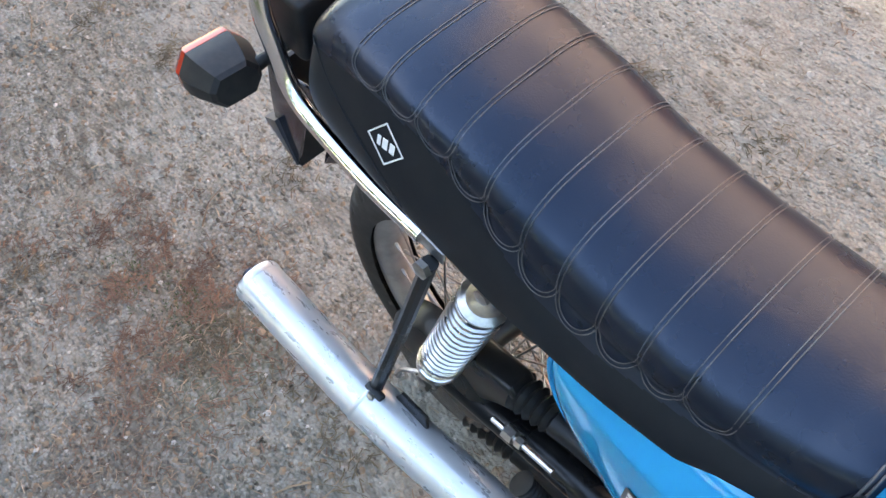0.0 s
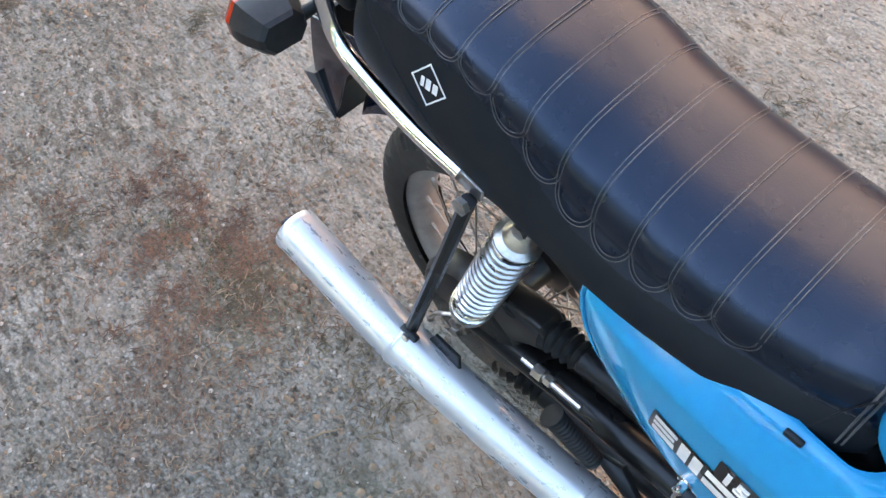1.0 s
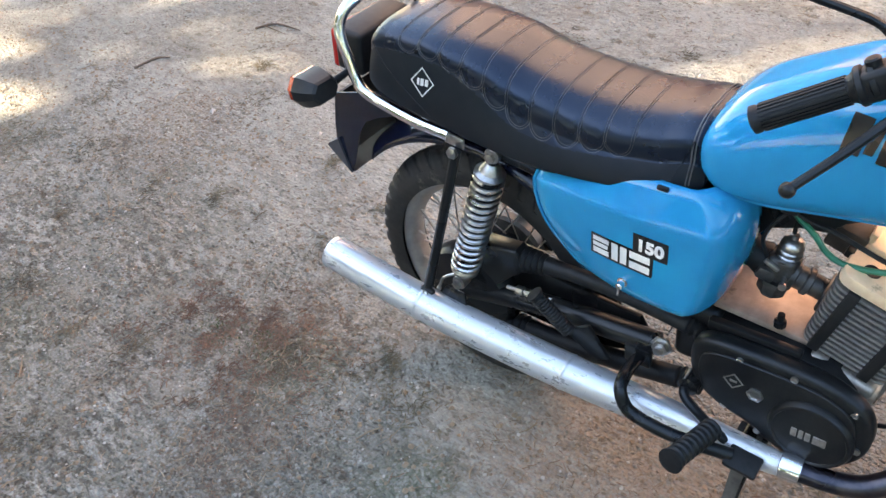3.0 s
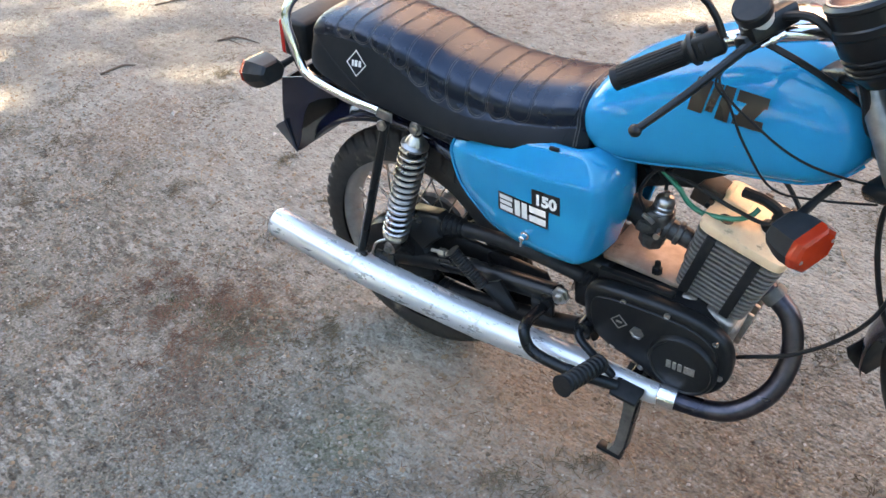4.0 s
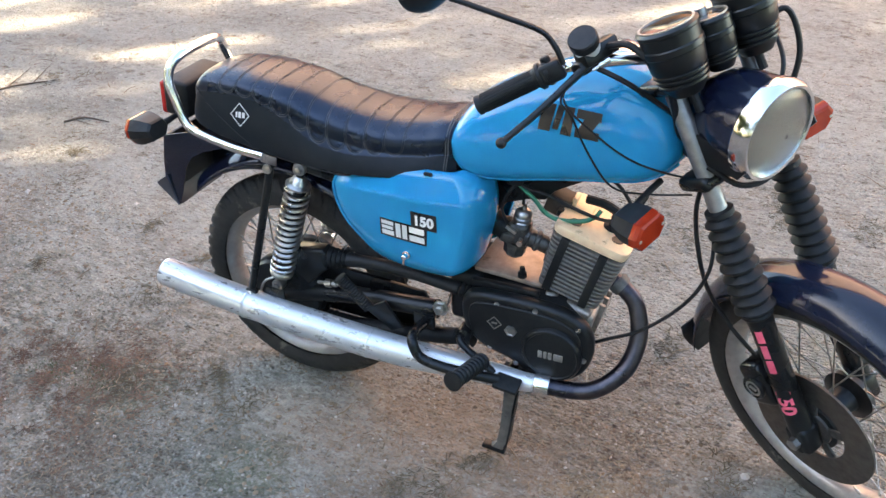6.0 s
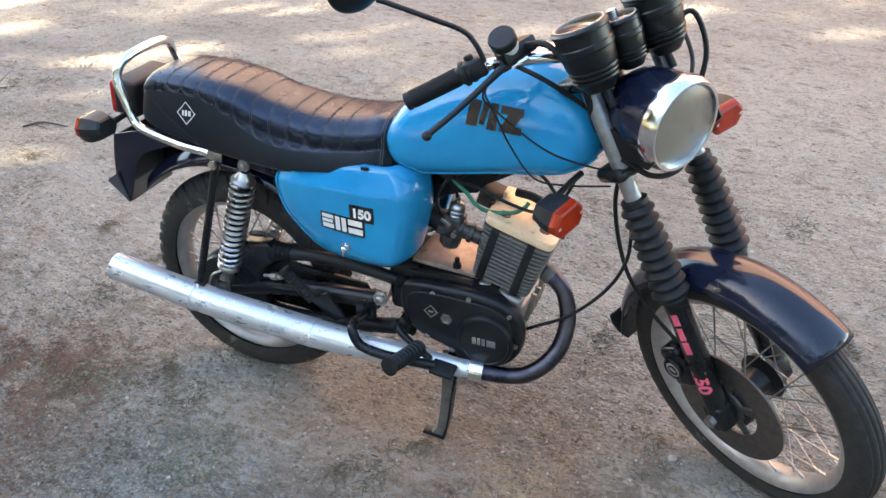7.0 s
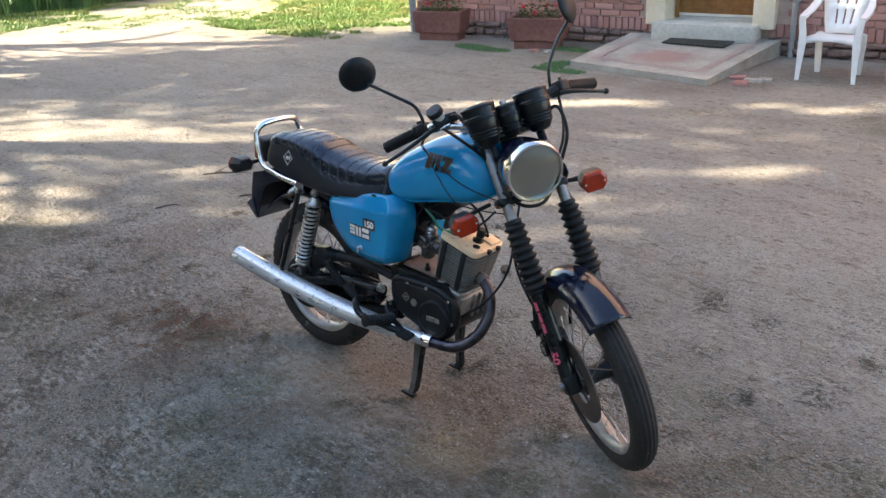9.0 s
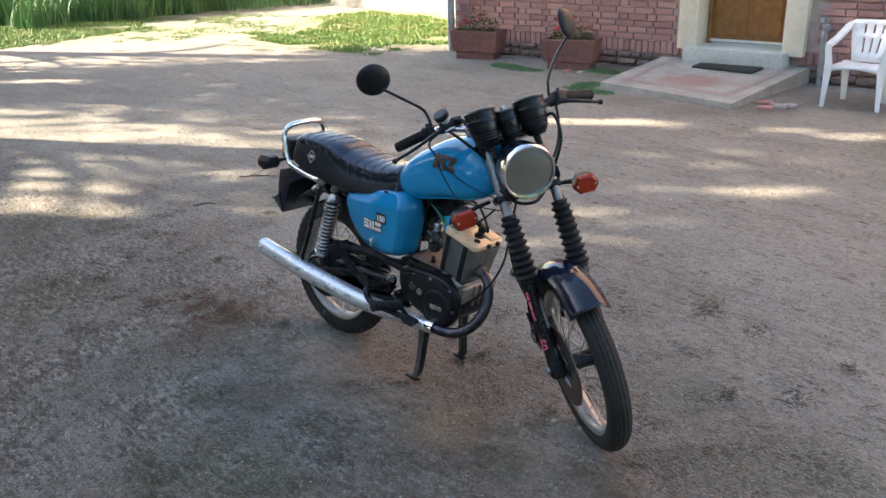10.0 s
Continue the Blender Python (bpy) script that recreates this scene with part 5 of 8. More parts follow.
badge.data.materials.append(WHITE_INK)

# -- fuel tank --
TANK = [  # x, half width, bottom, top, how far the widest line stands up (0 to 1)
    (0.450, 0.034, 0.772, 0.790, 0.5), (0.457, 0.074, 0.754, 0.802, 0.5), (0.471, 0.097, 0.731, 0.827, 0.48), (0.505, 0.109, 0.716, 0.861, 0.42), (0.564, 0.110, 0.714, 0.896, 0.40), (0.643, 0.113, 0.729, 0.933, 0.38), (0.722, 0.121, 0.746, 0.955, 0.38), (0.787, 0.126, 0.757, 0.966, 0.38), (0.841, 0.122, 0.767, 0.953, 0.38), (0.880, 0.105, 0.784, 0.922, 0.38), (0.905, 0.070, 0.803, 0.886, 0.38), (0.918, 0.024, 0.818, 0.850, 0.4),
]


def tank_point(x, a):
    half, low, top, rise = between(TANK, x)
    c, s_ = math.cos(a), math.sin(a)
    wide = low + (top - low) * rise
    if s_ >= 0:      # above the widest line: leaning in to a rounded ridge
        return Vector((x, half * math.copysign(abs(c) ** 0.74, c) * (1 - 0.064 * s_), wide + (top - wide) * abs(s_) ** 0.876))
    return Vector((x, half * math.copysign(abs(c) ** 0.30, c), wide - (wide - low) * abs(s_) ** 0.60))


def tank_side(x, z):
    """The tank's right skin at a height."""
    half, low, top, rise = between(TANK, x)
    wide = low + (top - low) * rise
    if z >= wide:
        return tank_point(x, math.pi - math.asin(min((z - wide) / (top - wide), 1.0) ** (1 / 0.876)))
    return tank_point(x, math.pi + math.asin(min((wide - z) / (wide - low), 1.0) ** (1 / 0.60)))


rows = []
for i in range(64):
    x = 0.450 + (0.918 - 0.450) * (0.5 - 0.5 * math.cos(math.pi * i / 63))
    rows.append([tank_point(x, 2 * math.pi * k / 96) for k in range(96)])
tank = part("fuel_tank", Shape().grid(rows, close_v=True, caps=True), BLUE, bike, "glossy light blue fuel tank", smooth=60)
seam_rows = []
for i in range(40):
    x = 0.462 + (0.900 - 0.462) * i / 39
    p = tank_point(x, math.radians(-62))
    seam_rows.append((x, -p.y - 0.0005, p.z - 0.001))
part("weld_seam", Shape().tube(seam_rows, 0.0035, 6, 1), BLUE, tank)
part("weld_seam", mirrored(Shape().tube(seam_rows, 0.0035, 6, 1)), BLUE, tank)
cap_m = Matrix.Translation((0.756, 0, 0.960)) @ pose(0, 0, 0, 0, -9, 0)
part("filler_cap", Shape().lathe([(0.030, -0.004), (0.043, 0.0), (0.045, 0.010), (0.043, 0.018), (0.030, 0.025), (0.008, 0.027)], 40, cap_m), CHROME, tank, "round chrome filler cap")
# the black maker's mark on the flank: plain blocks following the skin


def block_on_tank(x0, x1, x2, x3, z0, z1, cut=6):
    """A leaning block: lower edge x0..x1 at z0, upper edge x2..x3 at z1, as a fine grid on the skin."""
    rows = []
    for i in range(cut + 1):
        g = i / cut
        row = []
        for j in range(cut + 1):
            h = j / cut
            x = (x0 * (1 - h) + x1 * h) * (1 - g) + (x2 * (1 - h) + x3 * h) * g
            z = z0 + (z1 - z0) * g
            p = tank_side(x, z)
            row.append(p + Vector((0, -0.0014, 0.0009)))
        rows.append(row)
    return Shape().grid(rows)


for x0, x1, x2, x3, z0, z1 in ((0.647, 0.671, 0.653, 0.679, 0.847, 0.895), (0.675, 0.687, 0.683, 0.697, 0.853, 0.895), (0.692, 0.713, 0.699, 0.716, 0.846, 0.896), (0.720, 0.768, 0.721, 0.768, 0.881, 0.896), (0.720, 0.766, 0.720, 0.766, 0.847, 0.862), (0.726, 0.752, 0.736, 0.764, 0.862, 0.881)):
    part("emblem_block", block_on_tank(x0, x1, x2, x3, z0, z1), BLACK_INK, tank)

# -- side panels --
PANEL = [  # height, rear end, front end
    (0.466, 0.346, 0.484), (0.471, 0.326, 0.500), (0.490, 0.293, 0.513), (0.530, 0.244, 0.526), (0.565, 0.212, 0.536), (0.600, 0.195, 0.544), (0.640, 0.188, 0.549), (0.668, 0.191, 0.548), (0.690, 0.204, 0.540), (0.706, 0.230, 0.524), (0.716, 0.330, 0.505),
]


def panel_lift(x, z):
    """The cover's upper and lower edges climb a little towards the front."""
    return z + (x - 0.36) * (0.10 * max((z - 0.62) / 0.1, 0) + 0.12 * max((0.52 - z) / 0.05, 0))


def panel_y(x, z):
    rear, front = between(PANEL, z)
    fold = 0.660 + 0.008 * min(max((x - 0.25) / 0.25, 0), 1)      # the crease: below it the flank, above it a facet leaning in
    ease = 0.004
    over = max(z - fold, 0) if abs(z - fold) > ease else (z - fold + ease) ** 2 / (4 * ease)
    out = 0.151 - 0.029 * max((0.520 - z) / 0.054, 0) ** 1.8 - 0.62 * over
    t = min(max((x - rear) / max(front - rear, 1e-6), 0), 1)
    return -out * (1 - 0.24 * (1 - t) ** 2.4)


def panel_shape():
    rows = []
    for i in range(45):
        g = i / 44
        z = 0.466 + 0.250 * (g * g * (3 - 2 * g) * 0.4 + g * 0.6)
        rear, front = between(PANEL, z)
        row = []
        for j in range(49):
            t = j / 48
            if t < 0.72:      # the flank
                x = rear + (front - 0.040 - rear) * t / 0.72
                y = panel_y(x, z)
                y += 0.010 * (1 - min(t / 0.05, 1.0)) ** 2
            else:             # round the front corner
                a = (t - 0.72) / 0.28 * math.pi / 2
                y0 = panel_y(front - 0.040, z)
                x = front - 0.040 + 0.040 * math.sin(a)
                y = y0 + (abs(y0) - 0.050) * (1 - math.cos(a))
            rim = min(min(i, 44 - i) / 2.0, 1.0)
            row.append((x, y + 0.006 * (1 - rim) ** 2, panel_lift(x, z)))
        rows.append(row)
    return Shape().grid(rows)


for side, shape in (("right", panel_shape()), ("left", mirrored(panel_shape()))):
    panel = part("side_panel", shape, BLUE, bike, "glossy light blue side cover", smooth=50)
    thick = panel.modifiers.new("thickness", "SOLIDIFY")
    thick.thickness, thick.offset = 0.003, -1.0
    if side == "right":
        right_panel = panel


bead = []
for i in range(25):
    z = 0.474 + 0.222 * i / 24
    x = between(PANEL, z)[0] + 0.004
    bead.append((x, panel_y(x, z) + 0.0045, panel_lift(x, z)))
part("edge_bead", Shape().tube(bead, 0.0032, 8, 1), BLUE, right_panel)


def on_panel(x, z, lift=0.0015):
    return Vector((x, panel_y(x, z) - lift, panel_lift(x, z)))


def decal(outline_a, outline_b, lift, cut=8):
    """A patch of print between a lower and an upper line on the panel."""
    rows = []
    for i in range(5):
        g = i / 4
        row = []
        for j in range(cut + 1):
            h = j / cut
            x = (outline_a[0][0] * (1 - h) + outline_a[1][0] * h) * (1 - g) + (outline_b[0][0] * (1 - h) + outline_b[1][0] * h) * g
            z = (outline_a[0][1] * (1 - h) + outline_a[1][1] * h) * (1 - g) + (outline_b[0][1] * (1 - h) + outline_b[1][1] * h) * g
            row.append(on_panel(x, z, lift))
        rows.append(row)
    return Shape().grid(rows)


plate = decal(((0.314, 0.564), (0.428, 0.564)), ((0.316, 0.607), (0.430, 0.607)), 0.0012)
plate2 = decal(((0.393, 0.603), (0.453, 0.603)), ((0.393, 0.640), (0.453, 0.640)), 0.0012)
sticker = part("model_sticker", plate, BLACK_INK, right_panel, "black sticker with white blocks")
part("sticker_corner", plate2, BLACK_INK, sticker)
for x0, x1, z0, z1 in ((0.320, 0.350, 0.594, 0.603), (0.320, 0.348, 0.583, 0.591), (0.320, 0.350, 0.569, 0.580), (0.355, 0.367, 0.569, 0.603), (0.371, 0.383, 0.569, 0.603), (0.388, 0.424, 0.589, 0.603), (0.388, 0.424, 0.569, 0.583)):
    part("sticker_block", decal(((x0, z0), (x1, z0)), ((x0, z1), (x1, z1)), 0.0022, 3), WHITE_INK, sticker)
p = on_panel(0.423, 0.621, 0.0024)
part("number", letters("150", 0.030), WHITE_INK, sticker, "white figures 150", Matrix.Translation(p) @ pose(0, 0, 0, 90, 0, -2) @ Matrix.Diagonal((1.05, 1.0, 1.0, 1.0)))
bolt_at = Vector((0.377, panel_y(0.377, 0.530), 0.530))
s = Shape().lathe([(0.009, 0.0), (0.009, 0.004), (0.006, 0.005), (0.006, 0.016), (0.004, 0.018)], 16, turn_to((0, -1, 0), bolt_at))
s.rod(bolt_at + Vector((0, -0.014, 0.002)), bolt_at + Vector((0.0, -0.018, -0.016)), 0.0025, 8)
part("toggle_bolt", s, CHROME, right_panel, "small chrome turn-bolt")
for x in (0.245, 0.425):
    p = on_panel(x, 0.705, 0.002)
    part("clip", Shape().box((0.018, 0.006, 0.007), Matrix.Translation(p + Vector((0, 0.004, 0.008))), 0.0015), FRAME, right_panel)

# -- frame under the tank and seat --
s = Shape()
rows = []
for x, z, h, w in ((0.955, 0.855, 0.050, 0.022), (0.86, 0.822, 0.045, 0.022), (0.74, 0.775, 0.038, 0.022), (0.64, 0.735, 0.035, 0.022), (0.57, 0.705, 0.038, 0.022), (0.49, 0.640, 0.045, 0.022), (0.455, 0.55, 0.045, 0.022), (0.44, 0.43, 0.04, 0.022), (0.42, 0.35, 0.03, 0.03)):
    rows.append([(x + dx * h * 0.35, y * w, z + dz * h) for dx, y, dz in ((-1, -1, -1), (1, -1, 1), (1, 1, 1), (-1, 1, -1))])
rows = [[(x, y, z) for x, y, z in r] for r in rows]
s.grid(rows, close_v=True, caps=True)
part("frame_beam", s, FRAME, bike, "dusty black pressed-steel frame backbone")
part("steering_head", Shape().rod((1.215 - 0.438 * 0.56, 0, 0.286 + 0.899 * 0.56), (1.215 - 0.438 * 0.76, 0, 0.286 + 0.899 * 0.76), 0.027, 20), FRAME, bike)
for side in (-1, 1):
    part("seat_rail", Shape().tube([(0.47, side * 0.05, 0.66), (0.30, side * 0.095, 0.672), (0.10, side * 0.100, 0.684), (-0.12, side * 0.085, 0.715)], 0.012, 10), FRAME, bike)
    part("rear_stay", Shape().tube([(0.105, side * 0.093, 0.665), (0.30, side * 0.07, 0.61), (0.44, side * 0.05, 0.54)], 0.011, 10), FRAME, bike)
    arm = part("swing_arm", Shape().tube([(0.42, side * 0.090, 0.362), (0.22, side * 0.092, 0.346), (0.10, side * 0.094, 0.325), (-0.02, side * 0.094, 0.292)], [0.022, 0.022, 0.021, 0.018], 14), FRAME, bike, "black tubular swing arm")
    part("pivot_bolt", Shape().lathe([(0.020, 0.0), (0.020, 0.003), (0.0155, 0.004), (0.0155, 0.012), (0.009, 0.013), (0.009, 0.020), (0.006, 0.021)], 6, turn_to((0, side, 0), (0.438, side * 0.112, 0.387))), ZINC, arm, "zinc-plated pivot nut")
part("air_box", Shape().box((0.20, 0.16, 0.17), Matrix.Translation((0.40, 0, 0.60)), 0.02, 3), PLASTIC, bike)
part("battery_tray", Shape().box((0.12, 0.15, 0.10), Matrix.Translation((0.30, 0.01, 0.63)), 0.01), FRAME, bike)

# -- wheels --


def tyre_shape(radius, half, tread):
    """Turned round y; tread: how far the surface is cut at an angle and a place across."""
    seg, cross = 540, 34
    rows = []
    bead = radius - half * 2.0
    for i in range(seg):
        a = 2 * math.pi * i / seg
        row = []
        for j in range(cross):
            b = math.pi * (-0.16 + 1.32 * j / (cross - 1)) - 0.0
            r = radius - half + half * math.sin(b) * 1.0
            y = -half * math.cos(b)
            if math.sin(b) < 0:
                r = radius - half + half * 1.25 * math.sin(b)
            cut = tread(a, y / half) if math.sin(b) > 0.30 else 0.0
            r -= cut
            row.append((r * math.cos(a), y, r * math.sin(a)))
        rows.append(row)
    return Shape().grid(rows, close_u=True)


def rear_tread(a, y):
    k = a / (2 * math.pi) * 46
    zig = abs(((k + 1.1 * abs(y)) % 1.0) - 0.5)
    cut = 0.0052 if zig < 0.16 and abs(y) > 0.16 else 0.0
    ring = 0.0048 if abs(abs(y) - (0.20 + 0.05 * math.sin(k * 2 * math.pi))) < 0.06 else 0.0
    return max(cut, ring)


def front_tread(a, y):
    k = a / (2 * math.pi) * 60
    if abs(abs(y) - 0.22) < 0.05 or abs(abs(y) - 0.52) < 0.045:
        return 0.003
    return 0.0025 if (k + y) % 1.0 < 0.12 and abs(y) > 0.52 else 0.0


def build_wheel(name, m, radius, half, tread, rim_r, label):
    # rim: a shallow channel turned round y
    seg = 96
    prof = [(rim_r + 0.012, -0.030), (rim_r + 0.014, -0.027), (rim_r + 0.006, -0.024), (rim_r - 0.004, -0.014), (rim_r - 0.009, 0.0), (rim_r - 0.004, 0.014), (rim_r + 0.006, 0.024), (rim_r + 0.014, 0.027), (rim_r + 0.012, 0.030),
            (rim_r + 0.002, 0.027), (rim_r - 0.008, 0.017), (rim_r - 0.013, 0.0), (rim_r - 0.008, -0.017), (rim_r + 0.002, -0.027)]
    s = Shape().lathe(prof + prof[:1], seg, turn_to((0, 1, 0)), caps=False)
    wheel = part(name, s, RIM, bike, label, m)
    part("tyre", tyre_shape(radius, half, tread), TYRE, wheel, "black road tyre with worn tread", smooth=30)
    hub = Shape().lathe([(0.012, -0.062), (0.052, -0.058), (0.054, -0.045), (0.030, -0.036), (0.026, 0.0), (0.030, 0.036), (0.054, 0.045), (0.052, 0.058), (0.012, 0.062)], 40, turn_to((0, 1, 0)))
    part("hub", hub, ENGINE, wheel)
    rod = Shape().tube([(0, 0, 0), (0, 0, 0.90), (0, 0, 0.905), (0, 0, 1)], [0.0016, 0.0016, 0.0030, 0.0030], 6, 1).mesh("spoke")
    rod.materials.append(SPOKE)
    for k in range(36):
        a = 2 * math.pi * (k + 0.5) / 36
        side = -1 if k % 2 else 1
        lean = radians(38) * (1 if (k // 2) % 2 else -1)
        p = Vector((0.050 * math.cos(a + lean), side * 0.048, 0.050 * math.sin(a + lean)))
        q = Vector(((rim_r - 0.009) * math.cos(a), side * 0.006, (rim_r - 0.009) * math.sin(a)))
        part("spoke", rod, None, wheel, "", turn_to(q - p, p) @ Matrix.Diagonal((1, 1, (q - p).length, 1)))
    return wheel


rear_wheel = build_wheel("rear_wheel", Matrix.Translation((0.006, 0, 0.29)), 0.290, 0.043, rear_tread, 0.211, "spoked rear wheel with dull chrome rim")
front_wheel = build_wheel("front_wheel", FORK @ Matrix.Translation((0.05, 0, 0)) @ LEVEL, 0.304, 0.037, front_tread, 0.232, "spoked front wheel with dull chrome rim")

WHEEL_HUB = plain("grimy grey hub", (0.05, 0.05, 0.05), (0.12, 0.118, 0.112), 50.0, (0.4, 0.6), 0.5, 0.2)
# chain case, chain tubes and brake drum at the rear hub
case = Shape().lathe([(0.016, -0.108), (0.078, -0.108), (0.100, -0.102), (0.108, -0.090), (0.108, -0.062), (0.040, -0.060)], 44, turn_to((0, -1, 0), (0.006, 0, 0.29)) @ pose(0, 0, 0, 180, 0, 0))
chain_case = part("chain_case", case, FRAME, bike, "black round chain case")
part("axle_nut", Shape().lathe([(0.015, 0.0), (0.015, 0.010), (0.009, 0.011), (0.009, 0.022), (0.005, 0.024)], 6, turn_to((0, -1, 0), (0, -0.108, 0.29))), ZINC, chain_case)
part("case_neck", Shape().slab([(0.0, 0.395), (0.060, 0.448), (0.132, 0.456), (0.142, 0.444), (0.142, 0.404), (0.120, 0.386), (0.040, 0.300)], 0.040, Matrix.Translation((0, -0.062, 0)) @ SIDEWAYS, 0.008, 3), FRAME, chain_case)
for x0, z0, z1, arc, thin, reach in ((0.135, 0.428, 0.420, 0.016, 0.0150, 0.16), (0.06, 0.236, 0.300, -0.010, 0.0195, 0.20)):
    line, rad = [], []
    for k in range(121):
        t = k / 120
        line.append((x0 + (0.50 - x0) * t, -0.082, z0 + (z1 - z0) * t + arc * math.sin(math.pi * t)))
        rib = 0.0030 * math.cos(k * math.pi / 2) if (t < reach or t > 0.90) else 0.0
        rad.append(thin + rib + (0.009 * (1 - t / (reach * 1.5)) if t < reach * 1.5 else 0))
    part("chain_tube", Shape().tube(line, rad, 16, 1), RUBBER, bike, "black rubber chain tube with bellows ends")
part("brake_drum", Shape().lathe([(0.02, 0.055), (0.080, 0.055), (0.086, 0.062), (0.086, 0.080), (0.070, 0.088), (0.02, 0.090)], 40, turn_to((0, 1, 0), (0, 0, 0.29))), WHEEL_HUB, bike)
# chain adjuster and brake rod details
part("chain_guard_plate", Shape().slab([(0.0, -0.075), (0.20, -0.080), (0.30, -0.050), (0.33, -0.015), (0.30, 0.040), (0.02, 0.060)], 0.012, Matrix.Translation((0.07, -0.050, 0.335)) @ SIDEWAYS, 0.003), FRAME, bike)
s = Shape().rod((0.122, -0.116, 0.376), (0.222, -0.116, 0.389), 0.0042, 8)
s.lathe([(0.010, 0), (0.010, 0.016)], 6, turn_to((1, 0, 0.13), (0.144, -0.116, 0.379)))
s.lathe([(0.008, 0), (0.008, 0.010)], 6, turn_to((1, 0, 0.13), (0.164, -0.116, 0.382)))
part("chain_adjuster", s, ZINC, bike, "bright threaded chain adjuster")

# -- rear mudguard, plate carrier, tail lamp --


def arc_guard(radius, half, a0, a1, drop, steps=40):
    """A mudguard: an arc about y, dished across, with a turned-down lip. Degrees from ahead, going up."""
    rows = []
    for i in range(steps + 1):
        a = radians(a0 + (a1 - a0) * i / steps)
        row = []
        for j in range(17):
            y = (j / 8 - 1)
            r = radius - drop * abs(y) ** 2.6
            row.append((r * math.cos(a), y * half, r * math.sin(a)))
        rows.append(row)
    return Shape().grid(rows)


guard = part("rear_mudguard", arc_guard(0.352, 0.070, 52, 136, 0.030), GLOSS, bike, "black rear mudguard", Matrix.Translation((0.0, 0, 0.30)), smooth=50)
guard.modifiers.new("thickness", "SOLIDIFY").thickness = 0.0025
# tail piece: side skirts, a rear plate and the foot that juts out below it
skirt = [(-0.290, 0.668), (-0.306, 0.600), (-0.314, 0.545), (-0.284, 0.484), (-0.270, 0.515), (-0.256, 0.552), (-0.240, 0.592), (-0.218, 0.622), (-0.180, 0.642), (-0.141, 0.655), (-0.100, 0.670), (-0.060, 0.688), (-0.150, 0.705)]
tail = part("tail_flap", Shape().slab(skirt, 0.004, Matrix.Translation((0, -0.076, 0)) @ SIDEWAYS, 0.0012), GLOSS, bike, "glossy black plastic tail flap")
far_skirt = [(-0.286, 0.668), (-0.296, 0.585), (-0.300, 0.530), (-0.284, 0.484), (-0.272, 0.500), (-0.236, 0.530), (-0.205, 0.568), (-0.160, 0.590), (-0.112, 0.606), (-0.070, 0.676), (-0.150, 0.700)]
part("side_skirt", Shape().slab(far_skirt, 0.004, Matrix.Translation((0, 0.080, 0)) @ SIDEWAYS, 0.0012), GLOSS, tail)
part("rear_plate", Shape().grid([[(-0.286, y, 0.668) for y in (-0.078, 0.078)], [(-0.296, y, 0.580) for y in (-0.080, 0.080)], [(-0.300, y, 0.520) for y in (-0.080, 0.080)], [(-0.283, y, 0.483) for y in (-0.080, 0.080)], [(-0.276, y, 0.486) for y in (-0.080, 0.080)], [(-0.292, y, 0.522) for y in (-0.080, 0.080)], [(-0.280, y, 0.668) for y in (-0.078, 0.078)]], close_u=True), PLASTIC, tail, "black number plate carrier", smooth=20)
foot = Shape().grid([[(-0.304, -0.086, 0.560), (-0.304, 0.086, 0.560)], [(-0.338, -0.082, 0.538), (-0.338, 0.082, 0.538)], [(-0.344, -0.080, 0.530), (-0.344, 0.080, 0.530)], [(-0.286, -0.082, 0.480), (-0.286, 0.082, 0.480)]], close_u=True)
foot.f += [(0, 2, 4, 6), (1, 7, 5, 3)]
# black foot; the sky's light on it is put into a paler blue-grey colour
part("tail_foot", foot, plain("black plastic with painted sky light", (0.030, 0.034, 0.044), (0.060, 0.066, 0.080), 30.0, (0.35, 0.5), 0.0, 0.1), tail, "black plastic foot of the tail flap, coloured as if lit by the sky", smooth=15)
for y in (-0.045, 0.045):
    part("screw", Shape().lathe([(0.005, 0), (0.005, 0.010), (0.003, 0.012)], 10, turn_to((-1, 0, 0.1), (-0.293, y, 0.605))), ZINC, tail)
lamp = part("tail_lamp", Shape().box((0.066, 0.150, 0.088), Matrix.Translation((-0.236, 0, 0.764)) @ pose(0, 0, 0, 0, 6, 0), 0.010, 3), PLASTIC, bike, "black tail lamp housing")
part("lens", Shape().box((0.022, 0.140, 0.080), Matrix.Translation((-0.273, 0, 0.761)) @ pose(0, 0, 0, 0, 6, 0), 0.008, 3), RED, lamp, "red tail lamp lens")
part("lamp_bracket", Shape().box((0.10, 0.06, 0.03), Matrix.Translation((-0.165, 0, 0.735)), 0.005), FRAME, lamp)


